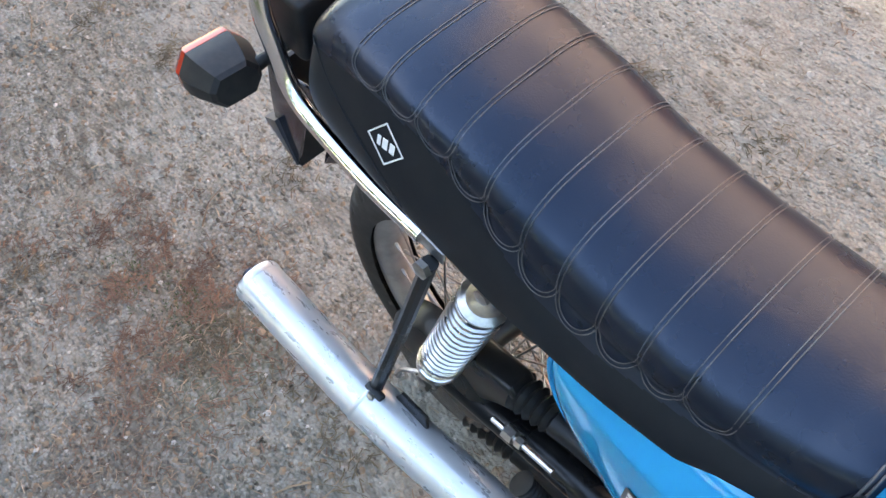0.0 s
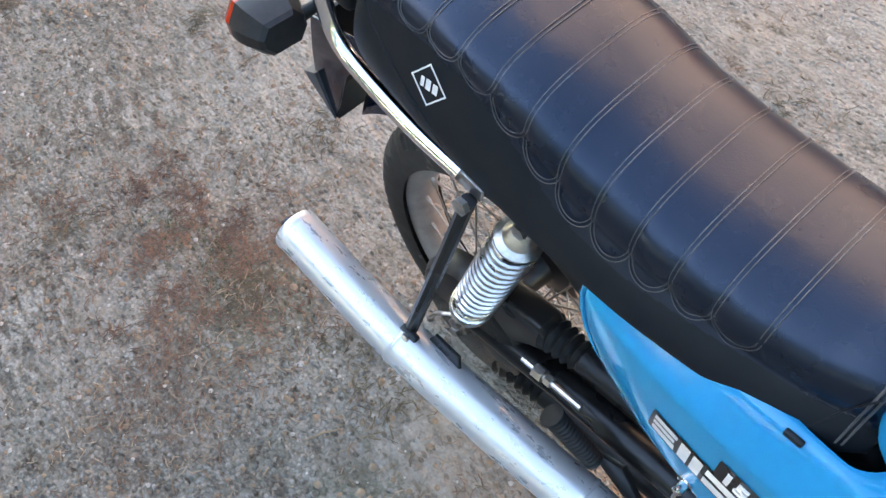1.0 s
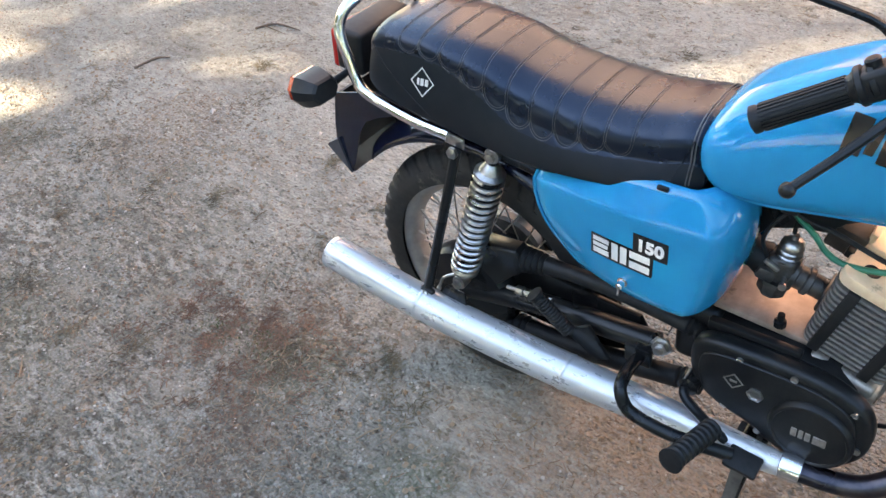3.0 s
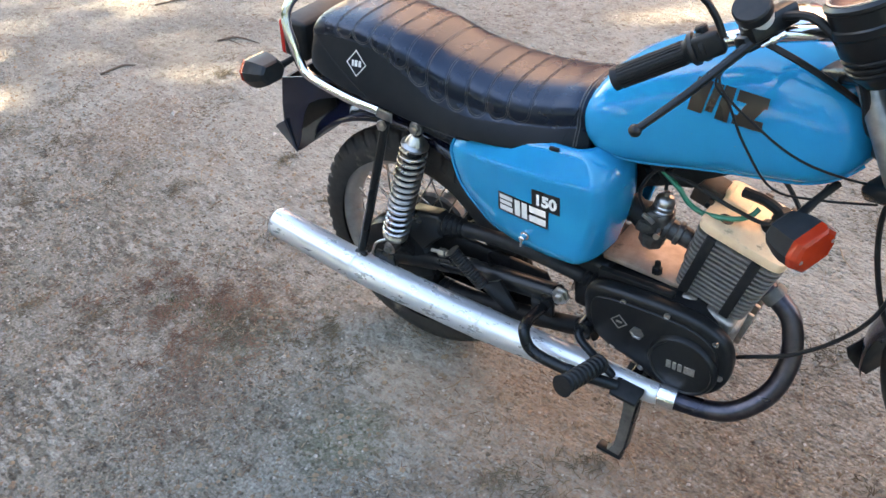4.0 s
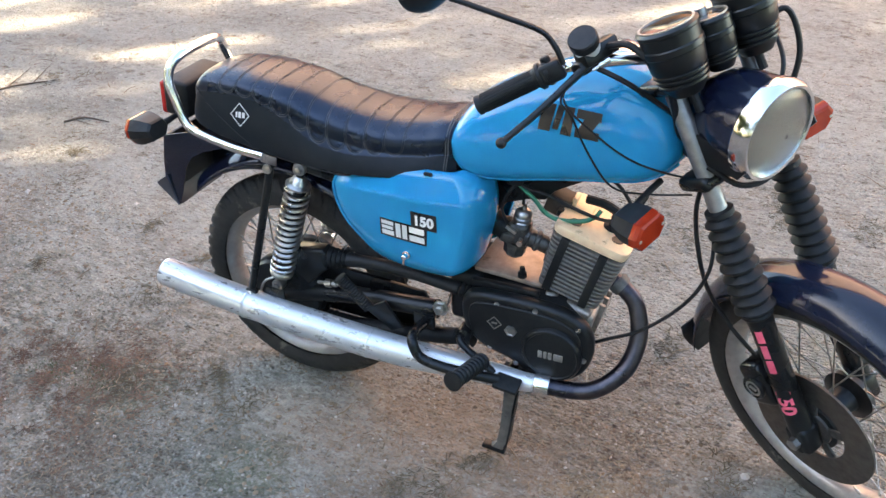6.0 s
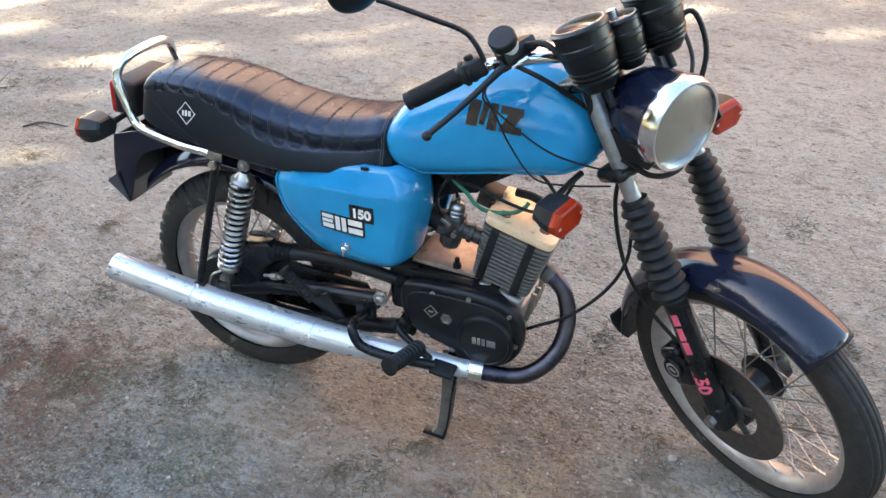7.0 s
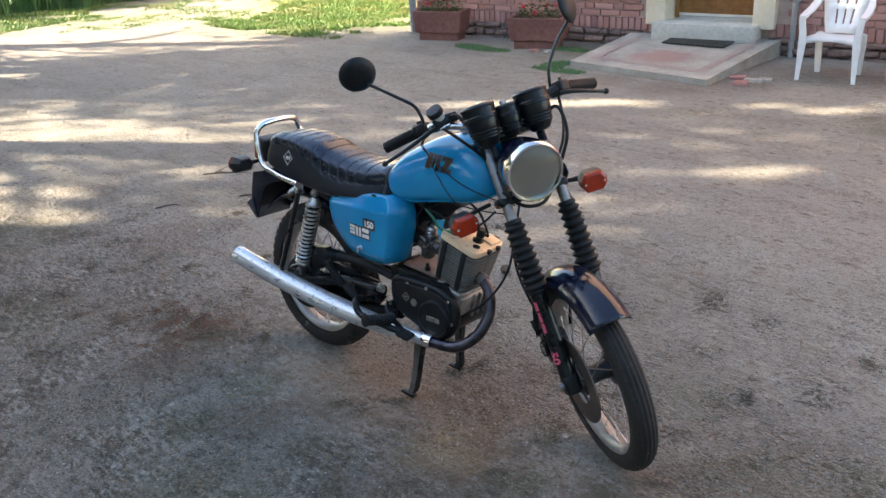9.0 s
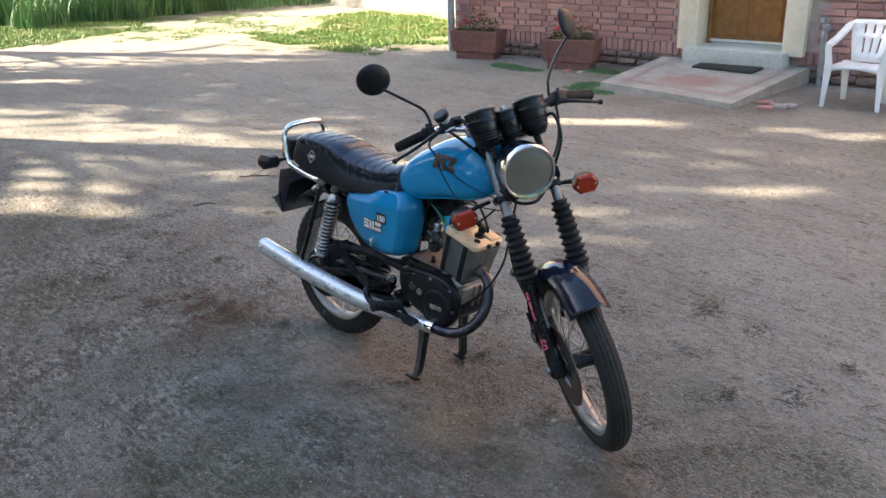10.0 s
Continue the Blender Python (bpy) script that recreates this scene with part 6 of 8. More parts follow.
def build_indicator(m, name_label, stalk):
    """x points the way that the lens faces; the stalk leads off from the body."""
    body = Shape()
    prof = [(-0.030, 0.026, 0.018), (-0.025, 0.031, 0.022), (-0.004, 0.039, 0.028), (0.010, 0.042, 0.030), (0.022, 0.042, 0.030)]
    rows = []
    for x, hw, hh in prof:
        c = 0.30
        rows.append([(x, y * hw, z * hh) for y, z in ((-1, -c), (-1, c), (-0.62, 1), (0.62, 1), (1, c), (1, -c), (0.62, -1), (-0.62, -1))])
    body.grid(rows, close_v=True, caps=True)
    ob = part("turn_signal", body, PLASTIC, bike, name_label, m, smooth=20)
    lens = Shape()
    rows = []
    for x, k in ((0.0225, 1.0), (0.030, 0.99), (0.037, 0.92), (0.040, 0.78)):
        rows.append([(x, y * 0.042 * k, z * 0.030 * k) for y, z in ((-1, -0.3), (-1, 0.3), (-0.62, 1), (0.62, 1), (1, 0.3), (1, -0.3), (0.62, -1), (-0.62, -1))])
    lens.grid(rows, close_v=True, caps=True)
    part("lens", lens, ORANGE, ob, "orange lens", smooth=15)
    for y in (-0.030, 0.030):
        part("screw", Shape().lathe([(0.0035, 0), (0.0035, 0.002), (0.001, 0.003)], 8, turn_to((1, 0, 0), (0.0385, y, 0))), ZINC, ob)
    part("stalk", Shape().tube(stalk, [0.010, 0.0070, 0.0065, 0.0065], 12), RUBBER, ob)
    return ob


for side in (-1, 1):
    build_indicator(Matrix.Translation((-0.266, side * 0.142, 0.716)) @ pose(0, 0, 0, 0, 6, 180 + side * 4), "black rear turn signal with orange lens", [(-0.016, side * 0.01, 0.0), (-0.016, side * 0.05, 0.003), (-0.017, side * 0.080, 0.006), (-0.020, side * 0.13, 0.010)])

# -- grab rail --
rail = []
for side in (-1, 1):
    half = [(0.024, side * 0.118, 0.686), (-0.052, side * 0.118, 0.693), (-0.126, side * 0.115, 0.706), (-0.170, side * 0.112, 0.718), (-0.190, side * 0.110, 0.740), (-0.203, side * 0.108, 0.783), (-0.212, side * 0.106, 0.812), (-0.216, side * 0.100, 0.834), (-0.212, side * 0.088, 0.856), (-0.206, side * 0.066, 0.868), (-0.203, side * 0.034, 0.873), (-0.202, side * 0.010, 0.874)]
    rail += half if side < 0 else half[::-1]
grab = part("grab_rail", Shape().tube(rail, 0.0105, 14, 5), CHROME, bike, "chrome tubular grab rail behind the seat")
for side in (-1, 1):
    part("rail_lug", Shape().box((0.040, 0.005, 0.022), Matrix.Translation((0.036, side * 0.119, 0.680)) @ pose(0, 0, 0, 0, 8, 0), 0.002), ZINC, grab)

# -- rear shock absorbers --
SPRING = plain("clean sprung steel", (0.55, 0.56, 0.57), (0.70, 0.70, 0.70), 60.0, (0.22, 0.34), 1.0, 0.05)


def build_shock(side):
    top, low = Vector((0.106, side * 0.099, 0.664)), Vector((0.012, side * 0.118, 0.345))
    way = (top - low).normalized()
    m = turn_to(way, low)
    length = (top - low).length
    s = Shape().lathe([(0.012, 0.02), (0.012, 0.10), (0.018, 0.105), (0.018, length - 0.05), (0.010, length - 0.03), (0.008, length - 0.01)], 20, m)
    shock = part("shock_absorber", s, FRAME, bike, "bright coil-spring shock absorber")
    coil = []
    turns = 14.5
    for k in range(int(turns * 16) + 1):
        a = 2 * math.pi * k / 16
        coil.append(m @ Vector((0.0262 * math.cos(a), 0.0262 * math.sin(a), 0.045 + (length - 0.098) * k / (turns * 16))))
    part("spring", Shape().tube(coil, 0.0043, 8, 1), SPRING, shock, "chrome coil spring")
    part("collar", Shape().lathe([(0.018, length - 0.050), (0.0275, length - 0.050), (0.0290, length - 0.048), (0.0290, length - 0.044), (0.026, length - 0.042), (0.021, length - 0.039), (0.017, length - 0.030), (0.011, length - 0.022)], 28, m), ZINC, shock, "stepped upper spring collar")
    part("collar", Shape().lathe([(0.012, 0.030), (0.027, 0.032), (0.029, 0.040), (0.026, 0.046)], 28, m), ZINC, shock)
    for at in (top, low):
        part("eye", Shape().lathe([(0.008, -0.012), (0.0145, -0.012), (0.015, -0.010), (0.015, 0.010), (0.0145, 0.012), (0.008, 0.012)], 24, turn_to((0, side, 0), at)), ZINC, shock)
        part("bolt", Shape().lathe([(0.010, 0.014), (0.010, 0.021), (0.005, 0.023)], 6, turn_to((0, side, 0), at)), ZINC, shock)
    s = Shape().tube([low + Vector((0.0, side * 0.020, 0.030)), low + Vector((-0.02, side * 0.03, 0.020)), low + Vector((-0.035, side * 0.032, -0.012))], 0.0030, 8, 4)
    s.ball(low + Vector((-0.035, side * 0.032, -0.014)), 0.0055, 12)
    part("preload_lever", s, ZINC, shock)


build_shock(-1)
build_shock(1)

# -- exhaust: silencer, clamp, header --
MUFFLER = [  # x, y, z, radius
    (-0.247, -0.206, 0.369, 0.0345), (-0.020, -0.203, 0.335, 0.0348), (0.150, -0.187, 0.307, 0.0355), (0.285, -0.171, 0.285, 0.0350), (0.400, -0.162, 0.276, 0.0325), (0.520, -0.156, 0.275, 0.0275), (0.640, -0.157, 0.278, 0.0215), (0.672, -0.155, 0.279, 0.0200),
]
silencer = part("silencer", Shape().tube([p[:3] for p in MUFFLER], [p[3] for p in MUFFLER], 40, 8), ALUMINIUM, bike, "long bare aluminium silencer")
tip_way = (Vector(MUFFLER[0][:3]) - Vector(MUFFLER[1][:3])).normalized()
tip = turn_to(tip_way, MUFFLER[0][:3])
part("end_cap", Shape().lathe([(0.0350, -0.006), (0.0355, 0.0), (0.0335, 0.006), (0.030, 0.007), (0.026, 0.003), (0.014, 0.002), (0.012, 0.002)], 40, tip), ALUMINIUM, silencer)
part("outlet", Shape().lathe([(0.0115, -0.01), (0.0115, 0.020), (0.0095, 0.020), (0.0095, 0.0)], 24, tip, caps=False), HEADER, silencer)
for x in (-0.020, 0.285):
    q = [p for p in MUFFLER if p[0] == x][0]
    part("weld_ring", Shape().lathe([(q[3] + 0.0002, -0.003), (q[3] + 0.0016, -0.001), (q[3] + 0.0016, 0.001), (q[3] + 0.0002, 0.003)], 40, turn_to(tip_way, q[:3]), caps=False), ALUMINIUM, silencer)
part("clamp", Shape().lathe([(0.0205, -0.016), (0.0245, -0.016), (0.0250, -0.012), (0.0245, 0.016), (0.0205, 0.016)], 30, turn_to((1, 0.10, -0.02), (0.688, -0.150, 0.277)), caps=False), CHROME, silencer, "bright exhaust clamp")
header = part("header_pipe", Shape().tube([(0.670, -0.152, 0.278), (0.740, -0.143, 0.274), (0.800, -0.126, 0.283), (0.848, -0.092, 0.325), (0.862, -0.055, 0.385), (0.846, -0.030, 0.446), (0.815, -0.022, 0.478), (0.772, -0.014, 0.500)], [0.0185, 0.0185, 0.019, 0.019, 0.0185, 0.018, 0.018, 0.018], 24, 8), HEADER, bike, "blued steel exhaust header")
part("flange_nut", Shape().lathe([(0.019, -0.010), (0.022, -0.010), (0.0235, 0.0), (0.022, 0.010), (0.019, 0.010)], 18, turn_to((-0.8, 0.1, 0.5), (0.806, -0.020, 0.484))), FINS, header)
stay = part("silencer_stay", Shape().tube([(0.044, -0.128, 0.668), (0.012, -0.156, 0.510), (-0.016, -0.190, 0.362)], 0.0095, 10, 3), FRAME, bike, "black silencer stay")
part("bolt", Shape().lathe([(0.011, 0), (0.011, 0.007), (0.005, 0.009)], 6, turn_to((0, -1, 0.1), (0.044, -0.136, 0.668))), ZINC, stay)
part("foot", Shape().box((0.030, 0.012, 0.022), Matrix.Translation((-0.010, -0.196, 0.362)), 0.003), FRAME, stay)
part("bolt", Shape().lathe([(0.008, 0), (0.008, 0.006), (0.004, 0.008)], 6, turn_to((0, -1, 0.4), (-0.010, -0.202, 0.364))), ZINC, stay)
part("silencer_lug", Shape().slab([(-0.035, -0.012), (0.035, -0.016), (0.020, 0.026), (-0.025, 0.022)], 0.006, Matrix.Translation((0.040, -0.175, 0.350)) @ pose(0, 0, 0, 78, 8, 0), 0.002), FRAME, stay)

# -- engine --
DECK = plain("oily crankcase metal", (0.26, 0.185, 0.145), (0.44, 0.325, 0.255), 45.0, (0.34, 0.50), 0.2, 0.25, 0.001, ((0.07, 0.05, 0.04), 0.60))
cover_line = []
for x, z in ((0.492, 0.395), (0.497, 0.440), (0.530, 0.458), (0.600, 0.462), (0.660, 0.462), (0.720, 0.455), (0.765, 0.430), (0.783, 0.390), (0.780, 0.340), (0.758, 0.300), (0.720, 0.274), (0.675, 0.266), (0.635, 0.278), (0.600, 0.300), (0.545, 0.318), (0.505, 0.350)):
    cover_line.append((x, z))
smooth_cover, _ = smooth_line([(x, z, 0) for x, z in cover_line], 1.0, 5, True)
cover_line = [(p.x, p.y) for p in smooth_cover]
case_line = [(0.635 + (x - 0.635) * (0.98 if x < 0.635 else 0.80), 0.365 + (z - 0.365) * 0.98) for x, z in cover_line]
crank = part("crankcase", Shape().slab(case_line, 0.20, Matrix.Translation((0, 0.105, 0)) @ SIDEWAYS, 0.004), ENGINE, bike, "black engine crankcase, oily and dusty")
cover = part("engine_cover", Shape().slab(cover_line, 0.034, Matrix.Translation((0, -0.093, 0)) @ SIDEWAYS, 0.012, 4), ENGINE, bike, "satin black engine side cover")
inner = [(0.63 + (x - 0.63) * 0.86, 0.372 + (z - 0.372) * 0.80) for x, z in cover_line]
part("raised_panel", Shape().slab(inner, 0.006, Matrix.Translation((0, -0.126, 0)) @ SIDEWAYS, 0.003, 3), ENGINE, cover)
disc_at = Vector((0.700, -0.131, 0.352))
disc = part("round_lid", Shape().lathe([(0.066, 0), (0.066, 0.006), (0.062, 0.012), (0.058, 0.013), (0.056, 0.010), (0.010, 0.010)], 48, turn_to((0, -1, 0), disc_at)), ENGINE, cover, "round black alternator lid")
for x0, x1 in ((-0.027, -0.018), (-0.015, -0.008), (-0.005, 0.003), (0.007, 0.027)):
    part("emblem_block", Shape().box((x1 - x0, 0.003, 0.017 if x1 < 0.02 else 0.016), Matrix.Translation(disc_at + Vector(((x0 + x1) / 2, -0.0115, 0))), 0.0008), CASTING, disc)
for x, z in ((0.540, 0.395), (0.575, 0.442), (0.660, 0.448), (0.752, 0.425), (0.768, 0.350), (0.62, 0.300), (0.56, 0.328)):
    part("screw", Shape().lathe([(0.0058, 0), (0.0058, 0.004), (0.0040, 0.0045), (0.0036, 0.003)], 12, turn_to((0, -1, 0), (x, -0.127, z))), ZINC, cover)
part("plug", Shape().lathe([(0.014, 0), (0.014, 0.004), (0.010, 0.005), (0.010, 0.003)], 6, turn_to((0, -1, 0), (0.608, -0.131, 0.385))), ZINC, cover)
s = Shape()
for k in range(4):
    a, b = math.pi / 2 * k, math.pi / 2 * (k + 1)
    s.slab([(0.017 * math.cos(a), 0.017 * math.sin(a)), (0.017 * math.cos(b), 0.017 * math.sin(b)), (0.0145 * math.cos(b), 0.0145 * math.sin(b)), (0.0145 * math.cos(a), 0.0145 * math.sin(a))], 0.0014, Matrix.Translation((0.571, -0.132, 0.396)) @ pose(0, 0, 0, 90, 0, 0))
s.box((0.012, 0.0014, 0.004), Matrix.Translation((0.571, -0.1325, 0.396)))
part("cast_mark", s, CASTING, cover)
for x in (0.520, 0.505):
    part("gearbox_rib", Shape().lathe([(0.030, 0), (0.034, 0.003), (0.030, 0.006)], 24, turn_to((1, 0, 0), (x - 0.01, -0.080, 0.395))), RUBBER, cover)
part("gearbox", Shape().box((0.075, 0.150, 0.130), Matrix.Translation((0.478, 0.0, 0.400)), 0.014, 3), ENGINE, crank)
part("cylinder_foot", Shape().box((0.105, 0.170, 0.040), Matrix.Translation((0.708, 0.004, 0.430)) @ pose(0, 0, 0, 0, 17, 0), 0.008, 3), CASTING, crank, "bare grey cylinder foot")
part("crankcase_nose", Shape().box((0.030, 0.170, 0.105), Matrix.Translation((0.742, 0.012, 0.372)) @ pose(0, 0, 0, 0, 14, 0), 0.010, 3), CASTING, crank, "bare grey crankcase front")
for y in (-0.012, 0.018, 0.048, 0.078):
    part("crankcase_rib", Shape().box((0.016, 0.009, 0.080), Matrix.Translation((0.762, y, 0.378)) @ pose(0, 0, 0, 0, 14, 0), 0.003), CASTING, crank)
    # a black strip stands in for the shade beside each rib
    part("dark_rib_strip", Shape().box((0.006, 0.019, 0.058), Matrix.Translation((0.757, y + 0.0145, 0.382)) @ pose(0, 0, 0, 0, 14, 0), 0.002), ENGINE, crank)
# deck of the crankcase behind the cylinder
part("crankcase_deck", Shape().box((0.165, 0.136, 0.012), Matrix.Translation((0.580, 0.004, 0.470)) @ pose(0, 0, 0, 0, 4, 0), 0.004), DECK, crank, "bare oily crankcase top")
part("deck_stud", Shape().lathe([(0.010, 0), (0.010, 0.010), (0.006, 0.012), (0.006, 0.024)], 8, Matrix.Translation((0.606, -0.060, 0.478))), FRAME, crank)
part("deck_bridge", Shape().box((0.150, 0.016, 0.022), Matrix.Translation((0.580, -0.088, 0.459)), 0.004), ENGINE, crank)

# cylinder with its fins, head and spark plug, leaning forward
CYL = Matrix.Translation((0.703, -0.004, 0.448)) @ pose(0, 0, 0, 0, 17, 0)
cylinder = part("cylinder", Shape().lathe([(0.052, -0.02), (0.050, 0.0), (0.050, 0.165)], 32, CYL), FINS, bike, "finned cast cylinder")
outline = []
for k in range(40):
    a = 2 * math.pi * k / 40
    c, s_ = math.cos(a), math.sin(a)
    outline.append((0.080 * math.copysign(abs(c) ** 0.26, c), 0.076 * math.copysign(abs(s_) ** 0.26, s_)))
fin = Shape().slab(outline, 0.0052, Matrix(), 0.0009, 1).mesh("fin")
fin.materials.append(FINS)
for k in range(13):
    part("fin", fin, None, cylinder, "", CYL @ Matrix.Translation((0, 0, 0.012 + 0.0107 * k)) @ Matrix.Diagonal((0.86 + 0.011 * k, 0.90 + 0.008 * k, 1, 1)))
for x, y in ((-0.046, -0.070), (0.036, -0.070), (-0.046, 0.070), (0.036, 0.070)):
    part("fin_damper", Shape().box((0.018, 0.012, 0.142), CYL @ Matrix.Translation((x, y, 0.079)) @ pose(0, 0, 0, 3 if y < 0 else -3, 0, 0), 0.002), RUBBER, cylinder)
head = part("cylinder_head", Shape().slab(outline, 0.020, CYL @ Matrix.Translation((0, 0, 0.152)), 0.003, 2), HEAD, bike, "bare oily aluminium cylinder head")
# black blocks on the edge stand in for the shade in its notches
for x, y, turn in ((-0.082, -0.020, 0), (-0.082, 0.034, 0), (0.082, -0.010, 0), (0.082, 0.036, 0), (-0.010, 0.078, 90), (0.040, 0.078, 90)):
    part("dark_notch_block", Shape().box((0.012, 0.016, 0.0125), CYL @ Matrix.Translation((x, y, 0.1665)) @ pose(0, 0, 0, 0, 0, turn), 0.002), FRAME, head)
for x, y, w, d in ((-0.048, 0.030, 0.05, 0.060), (0.045, 0.040, 0.05, 0.050)):
    part("head_rib", Shape().box((w, d, 0.010), CYL @ Matrix.Translation((x, y, 0.174)), 0.003), HEAD, head)
# flat black discs with a rim stand in for the shaded depth of bores
for x, y in ((-0.044, -0.040), (0.046, -0.034), (-0.044, 0.040), (0.046, 0.040)):
    part("dark_bore_disc", Shape().lathe([(0.0125, 0.1715), (0.0125, 0.1728), (0.0118, 0.1732), (0.0112, 0.1729), (0.002, 0.1727)], 20, CYL @ Matrix.Translation((x, y, 0))), FRAME, head)
plug = part("spark_plug_cap", Shape().lathe([(0.019, 0.172), (0.019, 0.176), (0.012, 0.180), (0.011, 0.192), (0.014, 0.195), (0.014, 0.214), (0.010, 0.220)], 16, CYL @ pose(0.0, 0, 0, 0, 8, 0)), PLASTIC, bike, "black spark plug cap")
s = Shape().tube([CYL @ Vector((0.03, 0, 0.208)), CYL @ Vector((-0.005, 0.0, 0.215)), CYL @ Vector((-0.045, 0.006, 0.205))], 0.0095, 10, 4)
part("cap_arm", s, PLASTIC, plug)
part("ignition_lead", Shape().tube([CYL @ Vector((0.028, 0, 0.208)), (0.83, -0.02, 0.640), (0.79, -0.01, 0.70), (0.74, 0, 0.725)], 0.004, 8), RUBBER, plug)
s = Shape().box((0.052, 0.050, 0.044), Matrix.Translation((0.660, 0.016, 0.632)) @ pose(0, 0, 0, 0, 18, 0), 0.005, 2)
coil = part("ignition_coil", s, plain("rust-browned black casing", (0.020, 0.015, 0.012), (0.055, 0.038, 0.028), 50.0, (0.5, 0.7), 0.1, 0.3), bike, "rust-browned ignition coil under the tank")
part("coil_lug", Shape().box((0.010, 0.030, 0.040), Matrix.Translation((0.690, 0.016, 0.634)) @ pose(0, 0, 0, 0, 18, 0), 0.003), HEAD, coil)
s = Shape().slab([(0.500, 0.690), (0.505, 0.560), (0.528, 0.560), (0.532, 0.600), (0.556, 0.628), (0.600, 0.645), (0.640, 0.652), (0.660, 0.676), (0.724, 0.712), (0.715, 0.735)], 0.052, Matrix.Translation((0, 0.026, 0)) @ SIDEWAYS, 0.004)
part("frame_gusset", s, FRAME, bike, "dusty black pressed-steel gusset under the tank")

CARB = plain("grimy die-cast alloy", (0.045, 0.046, 0.048), (0.12, 0.12, 0.118), 70.0, (0.35, 0.55), 0.6, 0.3, 0.001, ((0.02, 0.02, 0.02), 0.60))
# carburettor with its intake, throttle cable and hoses
s = Shape().box((0.046, 0.046, 0.050), Matrix.Translation((0.586, -0.022, 0.566)), 0.010, 3)
s.lathe([(0.021, 0.0), (0.0225, 0.004), (0.0225, 0.020), (0.0205, 0.022)], 24, Matrix.Translation((0.588, -0.022, 0.568)))
s.box((0.030, 0.020, 0.022), Matrix.Translation((0.566, -0.040, 0.556)) @ pose(0, 0, 0, 0, 20, 15), 0.005, 2)
carb = part("carburettor", s, CARB, bike, "grimy cast alloy carburettor")
part("float_bowl", Shape().lathe([(0.010, 0.0), (0.018, 0.003), (0.024, 0.010), (0.025, 0.030), (0.029, 0.031), (0.029, 0.038)], 8, Matrix.Translation((0.572, -0.024, 0.504)) @ pose(0, 0, 0, 0, 10, 22)), CARB, carb)
part("choke_barrel", Shape().lathe([(0.020, 0.0), (0.024, 0.002), (0.024, 0.010), (0.020, 0.012), (0.019, 0.024), (0.023, 0.026), (0.023, 0.034), (0.018, 0.036), (0.018, 0.050)], 22, turn_to((0.88, 0.14, -0.30), (0.596, -0.024, 0.558))), CARB, carb)
part("slide_top", Shape().lathe([(0.019, 0), (0.0195, 0.006), (0.0175, 0.008), (0.0195, 0.011), (0.0195, 0.016), (0.0175, 0.018), (0.0185, 0.021), (0.0175, 0.028), (0.012, 0.034), (0.005, 0.036), (0.005, 0.044)], 24, Matrix.Translation((0.590, -0.022, 0.586)) @ pose(0, 0, 0, 0, 8, 0)), ZINC, carb, "ribbed alloy carburettor top")
part("intake_stub", Shape().rod((0.606, -0.020, 0.553), (0.655, -0.012, 0.532), 0.0175, 16), CARB, carb)
part("idle_screw", Shape().lathe([(0.004, 0), (0.004, 0.018), (0.006, 0.019), (0.006, 0.026)], 10, turn_to((0.2, -1, 0.1), (0.596, -0.044, 0.560))), ZINC, carb)
part("choke_lever", Shape().box((0.026, 0.006, 0.008), Matrix.Translation((0.575, -0.048, 0.580)) @ pose(0, 0, 0, 0, 30, 0), 0.002), ZINC, carb)
part("intake_flange", Shape().box((0.012, 0.060, 0.040), Matrix.Translation((0.654, -0.012, 0.532)) @ pose(0, 0, 0, 0, 13, 0), 0.004), CARB, carb)
line = [(0.565 - 0.012 * k, -0.018, 0.560 + 0.004 * k) for k in range(9)]
part("intake_boot", Shape().tube(line, [0.024 + 0.004 * (k % 2) for k in range(9)], 18, 1), RUBBER, carb)
part("fuel_hose", Shape().tube([(0.585, -0.055, 0.706), (0.604, -0.055, 0.686), (0.629, -0.055, 0.665), (0.648, -0.055, 0.643), (0.676, -0.055, 0.631), (0.724, -0.050, 0.634), (0.748, -0.040, 0.643), (0.758, -0.030, 0.655)], 0.0046, 10), GREEN_HOSE, bike, "green fuel hose")
part("throttle_cable", Shape().tube([(0.592, -0.022, 0.632), (0.600, -0.030, 0.680), (0.640, -0.040, 0.712), (0.70, -0.03, 0.722)], 0.0035, 8), RUBBER, bike)
part("wiring", Shape().tube([(0.58, -0.05, 0.702), (0.615, -0.060, 0.692), (0.658, -0.060, 0.684), (0.727, -0.060, 0.661), (0.788, -0.070, 0.660), (0.835, -0.055, 0.69), (0.85, -0.010, 0.72)], 0.0036, 8), RUBBER, bike)
part("wiring", Shape().tube([(0.565, -0.04, 0.585), (0.560, -0.06, 0.640), (0.585, -0.06, 0.690), (0.62, -0.05, 0.712)], 0.0032, 8), RUBBER, bike)
part("fuel_tap", Shape().box((0.026, 0.024, 0.034), Matrix.Translation((0.590, -0.055, 0.712)), 0.004), FRAME, bike)

# gear and kick levers on the right, footrests and centre stand
s = Shape().tube([(0.398, -0.120, 0.340), (0.402, -0.160, 0.352), (0.410, -0.196, 0.366), (0.418, -0.220, 0.362), (0.438, -0.226, 0.332), (0.490, -0.226, 0.321), (0.540, -0.221, 0.318), (0.605, -0.196, 0.300)], 0.0115, 12)
hanger = part("footrest_hanger", s, FRAME, bike, "bent black footrest bracket over the silencer")
part("hanger_foot", Shape().box((0.050, 0.014, 0.040), Matrix.Translation((0.394, -0.110, 0.338)), 0.004), FRAME, hanger)


